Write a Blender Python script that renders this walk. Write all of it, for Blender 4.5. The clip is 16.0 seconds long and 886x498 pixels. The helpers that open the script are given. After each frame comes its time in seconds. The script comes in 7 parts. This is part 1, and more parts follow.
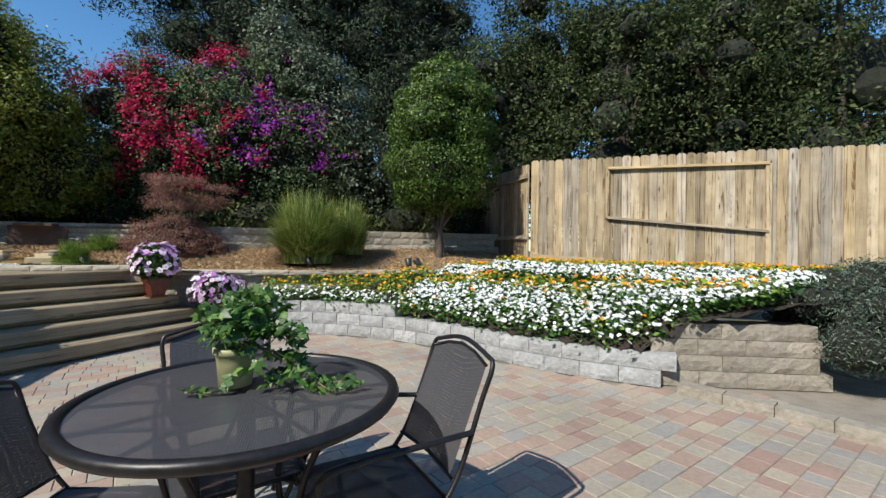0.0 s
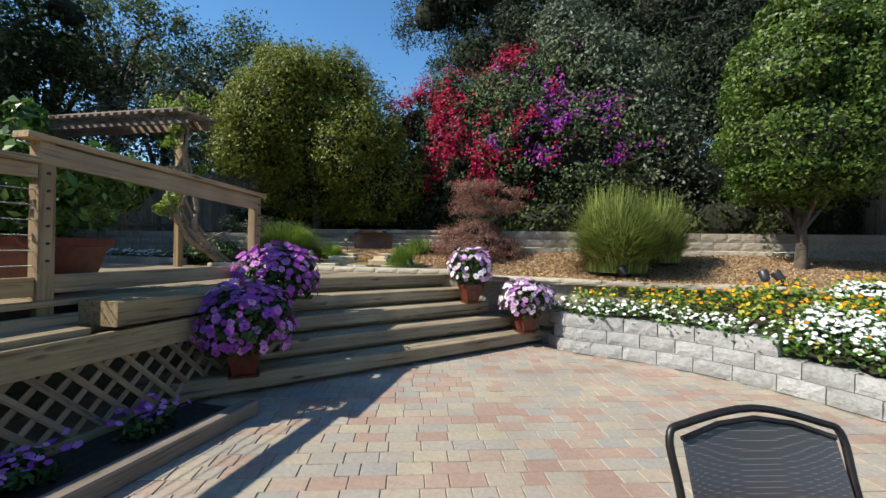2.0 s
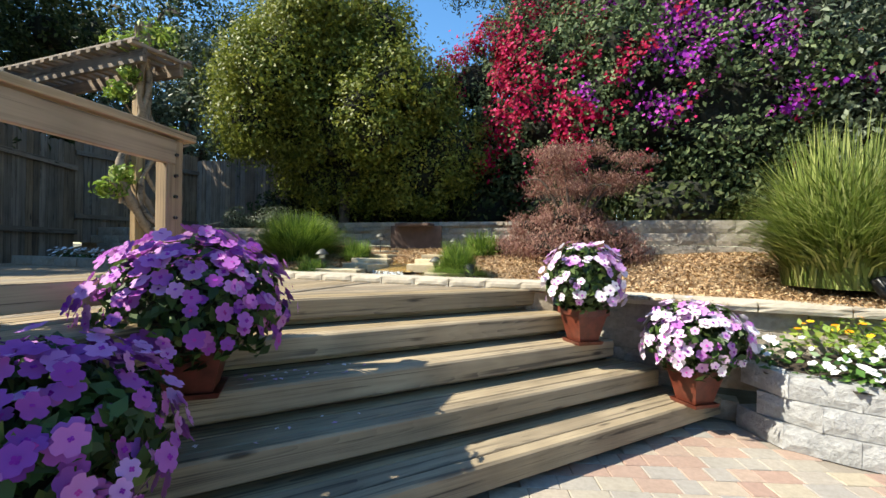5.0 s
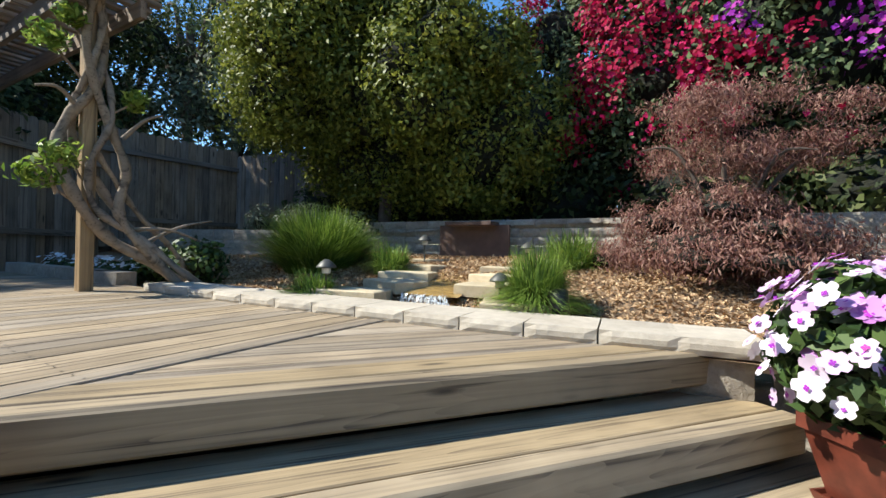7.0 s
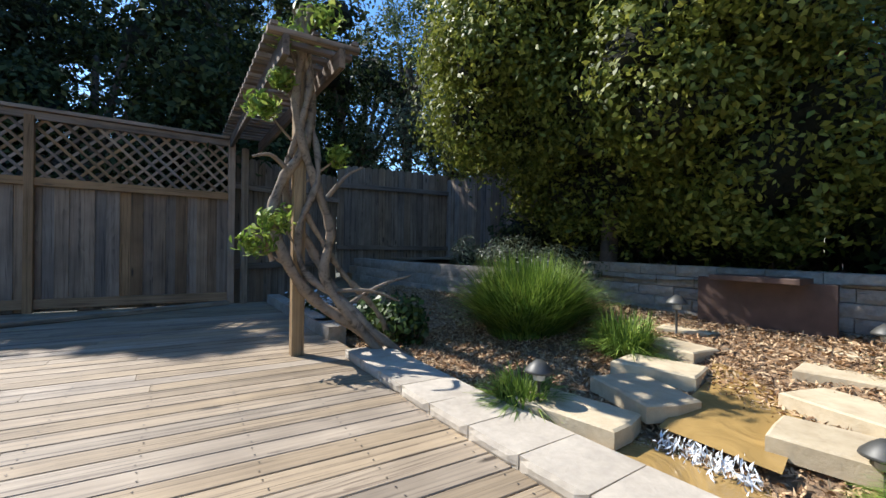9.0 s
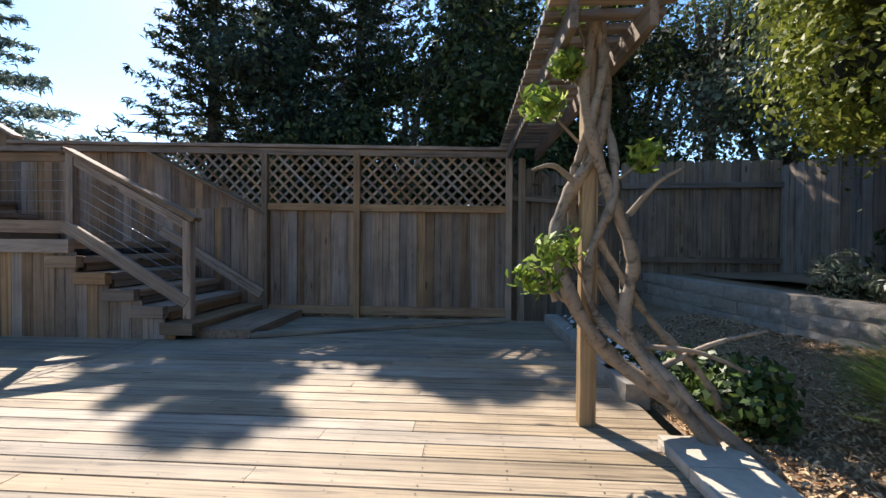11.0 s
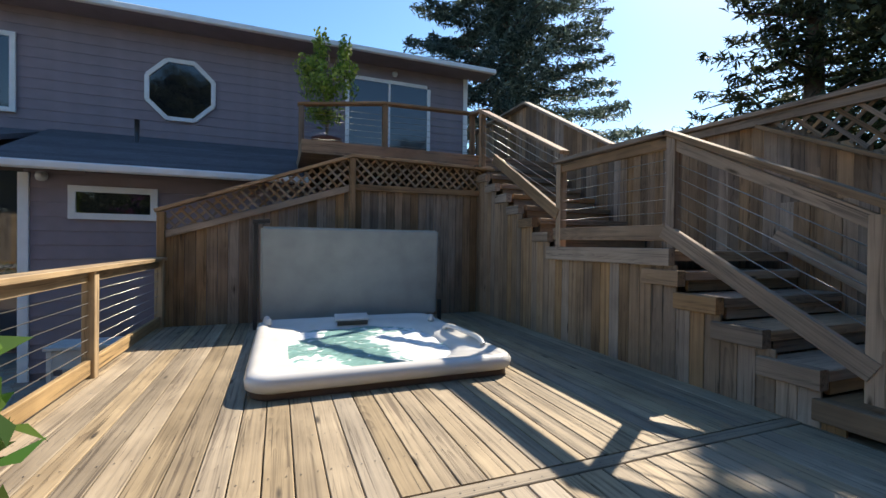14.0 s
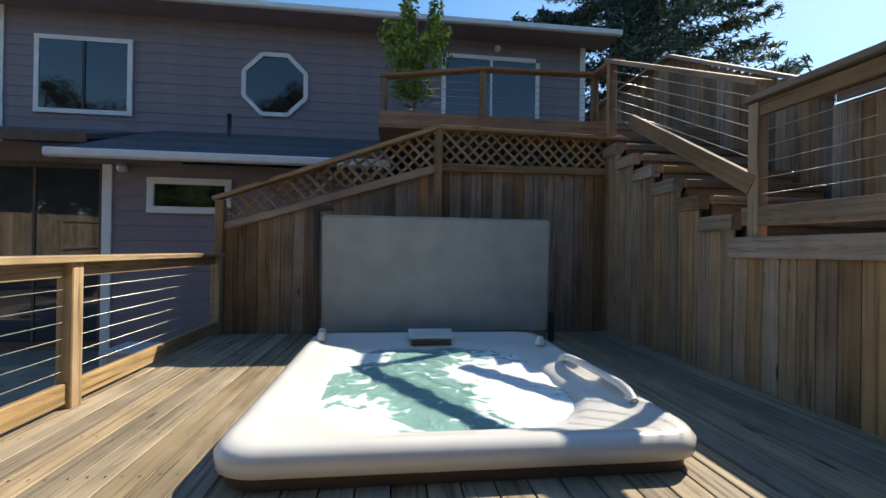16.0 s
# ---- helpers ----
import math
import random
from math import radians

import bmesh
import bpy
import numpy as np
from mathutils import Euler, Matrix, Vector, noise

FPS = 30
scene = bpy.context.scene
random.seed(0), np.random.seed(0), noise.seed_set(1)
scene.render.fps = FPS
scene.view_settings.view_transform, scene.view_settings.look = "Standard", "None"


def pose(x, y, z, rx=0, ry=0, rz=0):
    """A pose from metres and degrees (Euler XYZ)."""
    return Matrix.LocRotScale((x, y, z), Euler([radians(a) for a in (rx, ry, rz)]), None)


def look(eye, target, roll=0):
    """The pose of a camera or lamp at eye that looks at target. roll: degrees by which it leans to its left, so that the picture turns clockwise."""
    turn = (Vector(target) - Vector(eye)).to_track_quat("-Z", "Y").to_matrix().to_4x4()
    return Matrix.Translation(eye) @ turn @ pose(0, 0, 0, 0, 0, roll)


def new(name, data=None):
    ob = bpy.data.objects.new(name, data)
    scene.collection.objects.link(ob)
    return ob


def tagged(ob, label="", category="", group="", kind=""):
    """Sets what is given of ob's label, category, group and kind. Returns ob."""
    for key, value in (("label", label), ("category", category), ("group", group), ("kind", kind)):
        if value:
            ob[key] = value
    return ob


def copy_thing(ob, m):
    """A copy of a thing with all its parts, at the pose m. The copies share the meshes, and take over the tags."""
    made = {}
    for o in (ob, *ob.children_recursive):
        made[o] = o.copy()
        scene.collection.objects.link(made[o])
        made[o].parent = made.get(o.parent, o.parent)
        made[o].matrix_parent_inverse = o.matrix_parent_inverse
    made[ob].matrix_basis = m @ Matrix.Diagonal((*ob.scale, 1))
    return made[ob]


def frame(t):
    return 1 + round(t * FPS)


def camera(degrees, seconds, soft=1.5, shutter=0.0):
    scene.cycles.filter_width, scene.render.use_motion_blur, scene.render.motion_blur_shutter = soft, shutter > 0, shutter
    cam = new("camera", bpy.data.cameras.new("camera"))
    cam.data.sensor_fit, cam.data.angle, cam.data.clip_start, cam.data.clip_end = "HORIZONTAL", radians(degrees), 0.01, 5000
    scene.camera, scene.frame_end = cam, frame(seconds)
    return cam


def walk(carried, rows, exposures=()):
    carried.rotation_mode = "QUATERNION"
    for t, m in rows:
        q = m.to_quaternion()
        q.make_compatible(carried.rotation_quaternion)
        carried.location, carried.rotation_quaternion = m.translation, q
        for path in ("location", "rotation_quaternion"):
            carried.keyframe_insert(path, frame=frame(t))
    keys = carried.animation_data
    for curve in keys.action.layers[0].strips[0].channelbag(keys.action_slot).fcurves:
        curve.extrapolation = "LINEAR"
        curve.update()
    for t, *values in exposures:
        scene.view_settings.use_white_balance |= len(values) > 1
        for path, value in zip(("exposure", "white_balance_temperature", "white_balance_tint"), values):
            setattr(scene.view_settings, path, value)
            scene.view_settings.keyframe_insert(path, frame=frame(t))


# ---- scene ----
cam = camera(92.4, 16.0)
PATH = [
    (0, (0.000, 0.000, 1.240), (0.571, 1.917, 1.239), 0.8),
    (0.5, (-0.229, 0.269, 1.264), (0.041, 2.250, 1.264), 1.0),
    (1, (-0.474, 0.511, 1.274), (-0.530, 2.510, 1.271), 1.0),
    (1.5, (-0.717, 0.763, 1.273), (-1.009, 2.742, 1.269), 1.1),
    (2, (-0.942, 1.055, 1.262), (-1.473, 2.983, 1.256), 1.2),
    (2.5, (-1.151, 1.368, 1.252), (-1.830, 3.249, 1.247), 1.3),
    (3, (-1.377, 1.708, 1.231), (-2.062, 3.587, 1.224), 1.1),
    (5.5, (-2.020, 3.786, 1.200), (-2.823, 5.618, 1.205), 1.1),
    (6, (-2.172, 4.216, 1.191), (-3.069, 6.004, 1.197), 1.2),
    (6.5, (-2.325, 4.609, 1.210), (-3.310, 6.349, 1.218), 1.3),
    (7, (-2.563, 4.979, 1.266), (-3.591, 6.695, 1.272), 1.3),
    (7.5, (-2.763, 5.210, 1.383), (-3.876, 6.872, 1.386), 1.3),
    (8, (-2.933, 5.401, 1.490), (-4.241, 6.914, 1.491), 1.3),
    (9.2, (-3.36, 5.66, 1.80), (-5.12, 6.61, 1.78), 0.9),
    (10.5, (-3.827, 5.781, 1.94), (-5.81, 6.031, 1.886), 0.6),
    (11, (-4.165, 5.719, 1.966), (-6.16, 5.59, 1.932), 0.4),
    (11.5, (-4.5, 5.658, 1.943), (-6.414, 5.078, 1.931), 0.1),
    (12, (-4.773, 5.354, 2.036), (-6.542, 4.422, 1.996), 0.5),
    (12.5, (-5.017, 4.952, 1.982), (-6.603, 3.733, 1.962), 0.5),
    (13, (-5.226, 4.632, 1.978), (-6.504, 3.094, 1.962), 0.7),
    (13.5, (-5.4, 4.357, 2.011), (-6.349, 2.597, 1.986), 0.5),
    (14, (-5.499, 3.956, 1.972), (-6.221, 2.091, 1.952), 0.7),
    (14.5, (-5.678, 3.582, 1.921), (-6.185, 1.648, 1.91), 0.8),
    (15, (-5.796, 3.24, 1.881), (-6.174, 1.276, 1.876), 0.8),
    (15.5, (-5.878, 2.879, 1.881), (-6.237, 0.911, 1.881), 0.8),
    (16, (-5.994, 2.541, 1.836), (-6.229, 0.555, 1.841), 0.9),
]
walk(cam, [(t, look(eye, target, roll)) for t, eye, target, roll in PATH], [(0.0, 0.22, 6450, 5), (1.5, 0.46, 6650, 5), (2.5, 0.52, 6800, 5), (5.5, 1.1, 7000, 4), (8.0, 0.68, 6100, 9), (11.0, 1.12, 6850, 14), (13.5, 0.97, 7300, 11), (16.0, 0.68, 7300, 8)])

# ---- world, sun, exposure ----
SUN = Vector((-0.85, -0.53, 0.0)).normalized()
SUN_ELEV = radians(44)
world = bpy.data.worlds.new("sky")
scene.world = world
world.use_nodes = True
_n = world.node_tree.nodes
_sky = _n.new("ShaderNodeTexSky")
_sky.sky_type = "NISHITA"
_sky.sun_disc = False
_sky.sun_elevation = SUN_ELEV
_sky.sun_rotation = math.atan2(SUN.x, SUN.y)
_sky.air_density, _sky.dust_density, _sky.ozone_density = 1.0, 0.3, 3.0
_deep = _n.new("ShaderNodeHueSaturation")
_deep.inputs["Saturation"].default_value = 1.22
world.node_tree.links.new(_sky.outputs[0], _deep.inputs["Color"])
world.node_tree.links.new(_deep.outputs[0], _n["Background"].inputs[0])
_n["Background"].inputs[1].default_value = 0.145
sun_data = bpy.data.lights.new("sun", "SUN")
sun_data.energy, sun_data.angle, sun_data.color = 4.9, radians(0.53), (1.0, 0.95, 0.87)
sun = new("sun", sun_data)
sun_dir = (SUN * math.cos(SUN_ELEV) + Vector((0, 0, math.sin(SUN_ELEV)))).normalized()
sun.matrix_world = look(sun_dir * 60, (0, 0, 0))

DECK = 0.876
UPPER = 3.5


# ---- materials ----
def material(name):
    m = bpy.data.materials.new(name)
    m.use_nodes = True
    t = m.node_tree
    return m, t, t.nodes, t.links, t.nodes["Principled BSDF"]


def ramp(nodes, stops):
    r = nodes.new("ShaderNodeValToRGB")
    e = r.color_ramp.elements
    e[0].position, e[0].color = stops[0][0], (*stops[0][1], 1)
    e[1].position, e[1].color = stops[-1][0], (*stops[-1][1], 1)
    for p, c in stops[1:-1]:
        x = e.new(p)
        x.color = (*c, 1)
    return r


def shade(c, k):
    return tuple(min(1.0, v * k) for v in c)


def bump_into(nodes, links, height, bsdf, strength, distance):
    b = nodes.new("ShaderNodeBump")
    b.inputs["Strength"].default_value, b.inputs["Distance"].default_value = strength, distance
    links.new(height, b.inputs["Height"])
    links.new(b.outputs[0], bsdf.inputs["Normal"])


def wood(name, light, dark, rough=0.75, grain=22.0, tint=0.35, knots=True):
    """Weathered boards, grain along each board's own x; every board differs a little."""
    m, t, N, L, B = material(name)
    co = N.new("ShaderNodeTexCoord")
    info = N.new("ShaderNodeObjectInfo")
    mul = N.new("ShaderNodeVectorMath")
    mul.operation = "MULTIPLY_ADD"
    mul.inputs[1].default_value = (1, 1, 1)
    comb = N.new("ShaderNodeCombineXYZ")
    sc = N.new("ShaderNodeMath")
    sc.operation = "MULTIPLY"
    sc.inputs[1].default_value = 37.0
    L.new(info.outputs["Random"], sc.inputs[0])
    for k in range(3):
        L.new(sc.outputs[0], comb.inputs[k])
    L.new(co.outputs["Object"], mul.inputs[0])
    L.new(comb.outputs[0], mul.inputs[2])
    mp = N.new("ShaderNodeMapping")
    mp.inputs["Scale"].default_value = (0.55, grain, grain)
    L.new(mul.outputs[0], mp.inputs[0])
    n1 = N.new("ShaderNodeTexNoise")
    n1.inputs["Scale"].default_value, n1.inputs["Detail"].default_value, n1.inputs["Distortion"].default_value = 1.6, 7, 0.35
    L.new(mp.outputs[0], n1.inputs[0])
    # growth rings cut lengthwise
    mpw = N.new("ShaderNodeMapping")
    mpw.inputs["Scale"].default_value = (0.5, grain * 0.36, grain * 0.36)
    L.new(mul.outputs[0], mpw.inputs[0])
    wv = N.new("ShaderNodeTexNoise")
    wv.inputs["Scale"].default_value, wv.inputs["Detail"].default_value = 0.8, 1.5
    L.new(mpw.outputs[0], wv.inputs[0])
    rings = N.new("ShaderNodeMath")
    rings.operation = "MULTIPLY"
    rings.inputs[1].default_value = 26.0
    L.new(wv.outputs[0], rings.inputs[0])
    saw = N.new("ShaderNodeMath")
    saw.operation = "FRACT"
    L.new(rings.outputs[0], saw.inputs[0])
    both = N.new("ShaderNodeMath")
    both.operation = "MULTIPLY_ADD"
    both.inputs[1].default_value = 0.13
    L.new(saw.outputs[0], both.inputs[0])
    L.new(n1.outputs[0], both.inputs[2])
    r = ramp(N, [(0.38, shade(dark, 0.85)), (0.49, shade(light, 0.85)), (0.6, light), (0.74, shade(light, 1.12))])
    L.new(both.outputs[0], r.inputs[0])
    # narrow drying cracks along the grain
    mpc = N.new("ShaderNodeMapping")
    mpc.inputs["Scale"].default_value = (1.3, 75, 75)
    L.new(mul.outputs[0], mpc.inputs[0])
    nc = N.new("ShaderNodeTexNoise")
    nc.inputs["Scale"].default_value, nc.inputs["Detail"].default_value = 1.0, 2
    L.new(mpc.outputs[0], nc.inputs[0])
    rc_ = ramp(N, [(0.27, (0.35, 0.33, 0.31)), (0.36, (1, 1, 1))])
    L.new(nc.outputs[0], rc_.inputs[0])
    cracked = N.new("ShaderNodeMixRGB")
    cracked.blend_type = "MULTIPLY"
    cracked.inputs[0].default_value = 1.0
    L.new(r.outputs[0], cracked.inputs[1])
    L.new(rc_.outputs[0], cracked.inputs[2])
    n2 = N.new("ShaderNodeTexNoise")
    n2.inputs["Scale"].default_value, n2.inputs["Detail"].default_value = 2.3, 4
    L.new(mul.outputs[0], n2.inputs[0])
    r2 = ramp(N, [(0.35, (0.62, 0.6, 0.58)), (0.65, (1.1, 1.1, 1.1))])
    L.new(n2.outputs[0], r2.inputs[0])
    mx = N.new("ShaderNodeMixRGB")
    mx.blend_type = "MULTIPLY"
    mx.inputs[0].default_value = 0.7
    L.new(cracked.outputs[0], mx.inputs[1])
    L.new(r2.outputs[0], mx.inputs[2])
    hsv = N.new("ShaderNodeHueSaturation")
    mr = N.new("ShaderNodeMapRange")
    mr.inputs["To Min"].default_value, mr.inputs["To Max"].default_value = 1 - tint, 1 + tint
    L.new(info.outputs["Random"], mr.inputs[0])
    # some boards silvered, some still warm
    fresh = N.new("ShaderNodeMath")
    fresh.operation = "FRACT"
    L.new(sc.outputs[0], fresh.inputs[0])
    ms = N.new("ShaderNodeMapRange")
    ms.inputs["To Min"].default_value, ms.inputs["To Max"].default_value = 1 - tint * 1.1, 1 + tint * 0.7
    L.new(fresh.outputs[0], ms.inputs[0])
    L.new(ms.outputs[0], hsv.inputs["Saturation"])
    L.new(mr.outputs[0], hsv.inputs["Value"])
    L.new(mx.outputs[0], hsv.inputs["Color"])
    last = hsv.outputs[0]
    if knots:
        v = N.new("ShaderNodeTexVoronoi")
        mpk = N.new("ShaderNodeMapping")
        mpk.inputs["Scale"].default_value = (1.5, 6.5, 6.5)
        L.new(mul.outputs[0], mpk.inputs[0])
        L.new(mpk.outputs[0], v.inputs["Vector"])
        v.inputs["Scale"].default_value = 1.0
        rk = ramp(N, [(0.05, (1, 1, 1)), (0.12, (0, 0, 0))])
        L.new(v.outputs["Distance"], rk.inputs[0])
        mk = N.new("ShaderNodeMixRGB")
        mk.inputs[2].default_value = (*shade(dark, 0.35), 1)
        L.new(rk.outputs[0], mk.inputs[0])
        L.new(last, mk.inputs[1])
        last = mk.outputs[0]
    L.new(last, B.inputs["Base Color"])
    B.inputs["Roughness"].default_value = rough
    bump_into(N, L, n1.outputs[0], B, 0.5, 0.004)
    return m


def rocky(name, c1, c2, scale=14.0, rough=0.9, bump=0.7, dist=0.012, random=0.18):
    """Stone, concrete, soil: two scales of noise and a per-piece shade."""
    m, t, N, L, B = material(name)
    co = N.new("ShaderNodeTexCoord")
    info = N.new("ShaderNodeObjectInfo")
    geo = N.new("ShaderNodeNewGeometry")
    n1 = N.new("ShaderNodeTexNoise")
    n1.inputs["Scale"].default_value, n1.inputs["Detail"].default_value, n1.inputs["Roughness"].default_value = scale, 8, 0.7
    n2 = N.new("ShaderNodeTexNoise")
    n2.inputs["Scale"].default_value, n2.inputs["Detail"].default_value = scale / 9, 3
    add = N.new("ShaderNodeVectorMath")
    add.operation = "ADD"
    L.new(geo.outputs["Position"], add.inputs[0])
    L.new(info.outputs["Random"], add.inputs[1])
    for n in (n1, n2):
        L.new(add.outputs[0], n.inputs["Vector"])
    r = ramp(N, [(0.3, c2), (0.7, c1)])
    L.new(n1.outputs[0], r.inputs[0])
    r2 = ramp(N, [(0.3, (0.7, 0.68, 0.66)), (0.7, (1.08, 1.08, 1.08))])
    L.new(n2.outputs[0], r2.inputs[0])
    mx = N.new("ShaderNodeMixRGB")
    mx.blend_type = "MULTIPLY"
    mx.inputs[0].default_value = 0.75
    L.new(r.outputs[0], mx.inputs[1])
    L.new(r2.outputs[0], mx.inputs[2])
    hsv = N.new("ShaderNodeHueSaturation")
    ad = N.new("ShaderNodeMath")
    ad.operation = "ADD"
    L.new(info.outputs["Random"], ad.inputs[0])
    L.new(geo.outputs["Random Per Island"], ad.inputs[1])
    mr = N.new("ShaderNodeMapRange")
    mr.inputs["From Max"].default_value = 2.0
    mr.inputs["To Min"].default_value, mr.inputs["To Max"].default_value = 1 - random * 1.5, 1 + random * 1.5
    L.new(ad.outputs[0], mr.inputs[0])
    L.new(mr.outputs[0], hsv.inputs["Value"])
    L.new(mx.outputs[0], hsv.inputs["Color"])
    L.new(hsv.outputs[0], B.inputs["Base Color"])
    B.inputs["Roughness"].default_value = rough
    bump_into(N, L, n1.outputs[0], B, bump, dist)
    return m


def leafy(name, stops, rough=0.5, gloss=0.4, through_light=0.25):
    """Leaves or petals: one shade per leaf, some light passing through."""
    m, t, N, L, B = material(name)
    geo = N.new("ShaderNodeNewGeometry")
    r = ramp(N, stops)
    L.new(geo.outputs["Random Per Island"], r.inputs[0])
    L.new(r.outputs[0], B.inputs["Base Color"])
    B.inputs["Roughness"].default_value = rough
    B.inputs["Specular IOR Level"].default_value = gloss
    tr = N.new("ShaderNodeBsdfTranslucent")
    L.new(r.outputs[0], tr.inputs[0])
    mix = N.new("ShaderNodeMixShader")
    mix.inputs[0].default_value = through_light
    L.new(B.outputs[0], mix.inputs[1])
    L.new(tr.outputs[0], mix.inputs[2])
    L.new(mix.outputs[0], N["Material Output"].inputs["Surface"])
    return m


def plain(name, color, rough=0.5, metal=0.0, vary=0.12, scale=9.0, bump=0.15):
    m, t, N, L, B = material(name)
    co = N.new("ShaderNodeTexCoord")
    n1 = N.new("ShaderNodeTexNoise")
    n1.inputs["Scale"].default_value, n1.inputs["Detail"].default_value = scale, 6
    L.new(co.outputs["Object"], n1.inputs[0])
    r = ramp(N, [(0.3, shade(color, 1 - vary * 1.5)), (0.7, shade(color, 1 + vary))])
    L.new(n1.outputs[0], r.inputs[0])
    L.new(r.outputs[0], B.inputs["Base Color"])
    B.inputs["Roughness"].default_value, B.inputs["Metallic"].default_value = rough, metal
    bump_into(N, L, n1.outputs[0], B, bump, 0.004)
    return m


def paver_material():
    m, t, N, L, B = material("paver_blend")
    info = N.new("ShaderNodeObjectInfo")
    geo = N.new("ShaderNodeNewGeometry")
    ad = N.new("ShaderNodeMath")
    ad.operation = "ADD"
    L.new(info.outputs["Random"], ad.inputs[0])
    L.new(geo.outputs["Random Per Island"], ad.inputs[1])
    fr = N.new("ShaderNodeMath")
    fr.operation = "FRACT"
    L.new(ad.outputs[0], fr.inputs[0])
    r = ramp(N, [(0.0, (0.35, 0.235, 0.19)), (0.25, (0.385, 0.28, 0.225)), (0.45, (0.40, 0.335, 0.265)), (0.62, (0.33, 0.305, 0.28)), (0.8, (0.415, 0.355, 0.265)), (1.0, (0.315, 0.295, 0.275))])
    L.new(fr.outputs[0], r.inputs[0])
    n1 = N.new("ShaderNodeTexNoise")
    n1.inputs["Scale"].default_value, n1.inputs["Detail"].default_value, n1.inputs["Roughness"].default_value = 30, 8, 0.75
    n2 = N.new("ShaderNodeTexNoise")
    n2.inputs["Scale"].default_value, n2.inputs["Detail"].default_value = 1.3, 4
    for n in (n1, n2):
        L.new(geo.outputs["Position"], n.inputs["Vector"])
    r1 = ramp(N, [(0.3, (0.72, 0.71, 0.70)), (0.7, (1.15, 1.14, 1.12))])
    r2 = ramp(N, [(0.3, (0.78, 0.78, 0.78)), (0.7, (1.08, 1.07, 1.05))])
    L.new(n1.outputs[0], r1.inputs[0])
    L.new(n2.outputs[0], r2.inputs[0])
    last = r.outputs[0]
    for rr in (r1, r2):
        mx = N.new("ShaderNodeMixRGB")
        mx.blend_type = "MULTIPLY"
        mx.inputs[0].default_value = 0.85
        L.new(last, mx.inputs[1])
        L.new(rr.outputs[0], mx.inputs[2])
        last = mx.outputs[0]
    L.new(last, B.inputs["Base Color"])
    B.inputs["Roughness"].default_value = 0.85
    bump_into(N, L, n1.outputs[0], B, 0.4, 0.004)
    return m


def glass_dark(name, tint):
    m, t, N, L, B = material(name)
    B.inputs["Base Color"].default_value = (*tint, 1)
    B.inputs["Roughness"].default_value = 0.03
    B.inputs["Specular IOR Level"].default_value = 0.9
    return m


def mesh_metal():
    """Expanded steel sheet: a fine grid of holes through dark paint."""
    m, t, N, L, B = material("expanded_steel")
    co = N.new("ShaderNodeTexCoord")
    mp = N.new("ShaderNodeMapping")
    mp.inputs["Scale"].default_value = (150, 190, 150)
    L.new(co.outputs["Object"], mp.inputs[0])
    ch = N.new("ShaderNodeTexVoronoi")
    ch.inputs["Scale"].default_value = 1.0
    ch.inputs["Randomness"].default_value = 0.0
    L.new(mp.outputs[0], ch.inputs["Vector"])
    r = ramp(N, [(0.15, (0, 0, 0)), (0.20, (1, 1, 1))])
    L.new(ch.outputs["Distance"], r.inputs[0])
    B.inputs["Base Color"].default_value = (0.085, 0.083, 0.09, 1)
    B.inputs["Roughness"].default_value, B.inputs["Metallic"].default_value = 0.38, 0.25
    tr = N.new("ShaderNodeBsdfTransparent")
    mix = N.new("ShaderNodeMixShader")
    L.new(r.outputs[0], mix.inputs[0])
    L.new(tr.outputs[0], mix.inputs[1])
    L.new(B.outputs[0], mix.inputs[2])
    L.new(mix.outputs[0], N["Material Output"].inputs["Surface"])
    return m


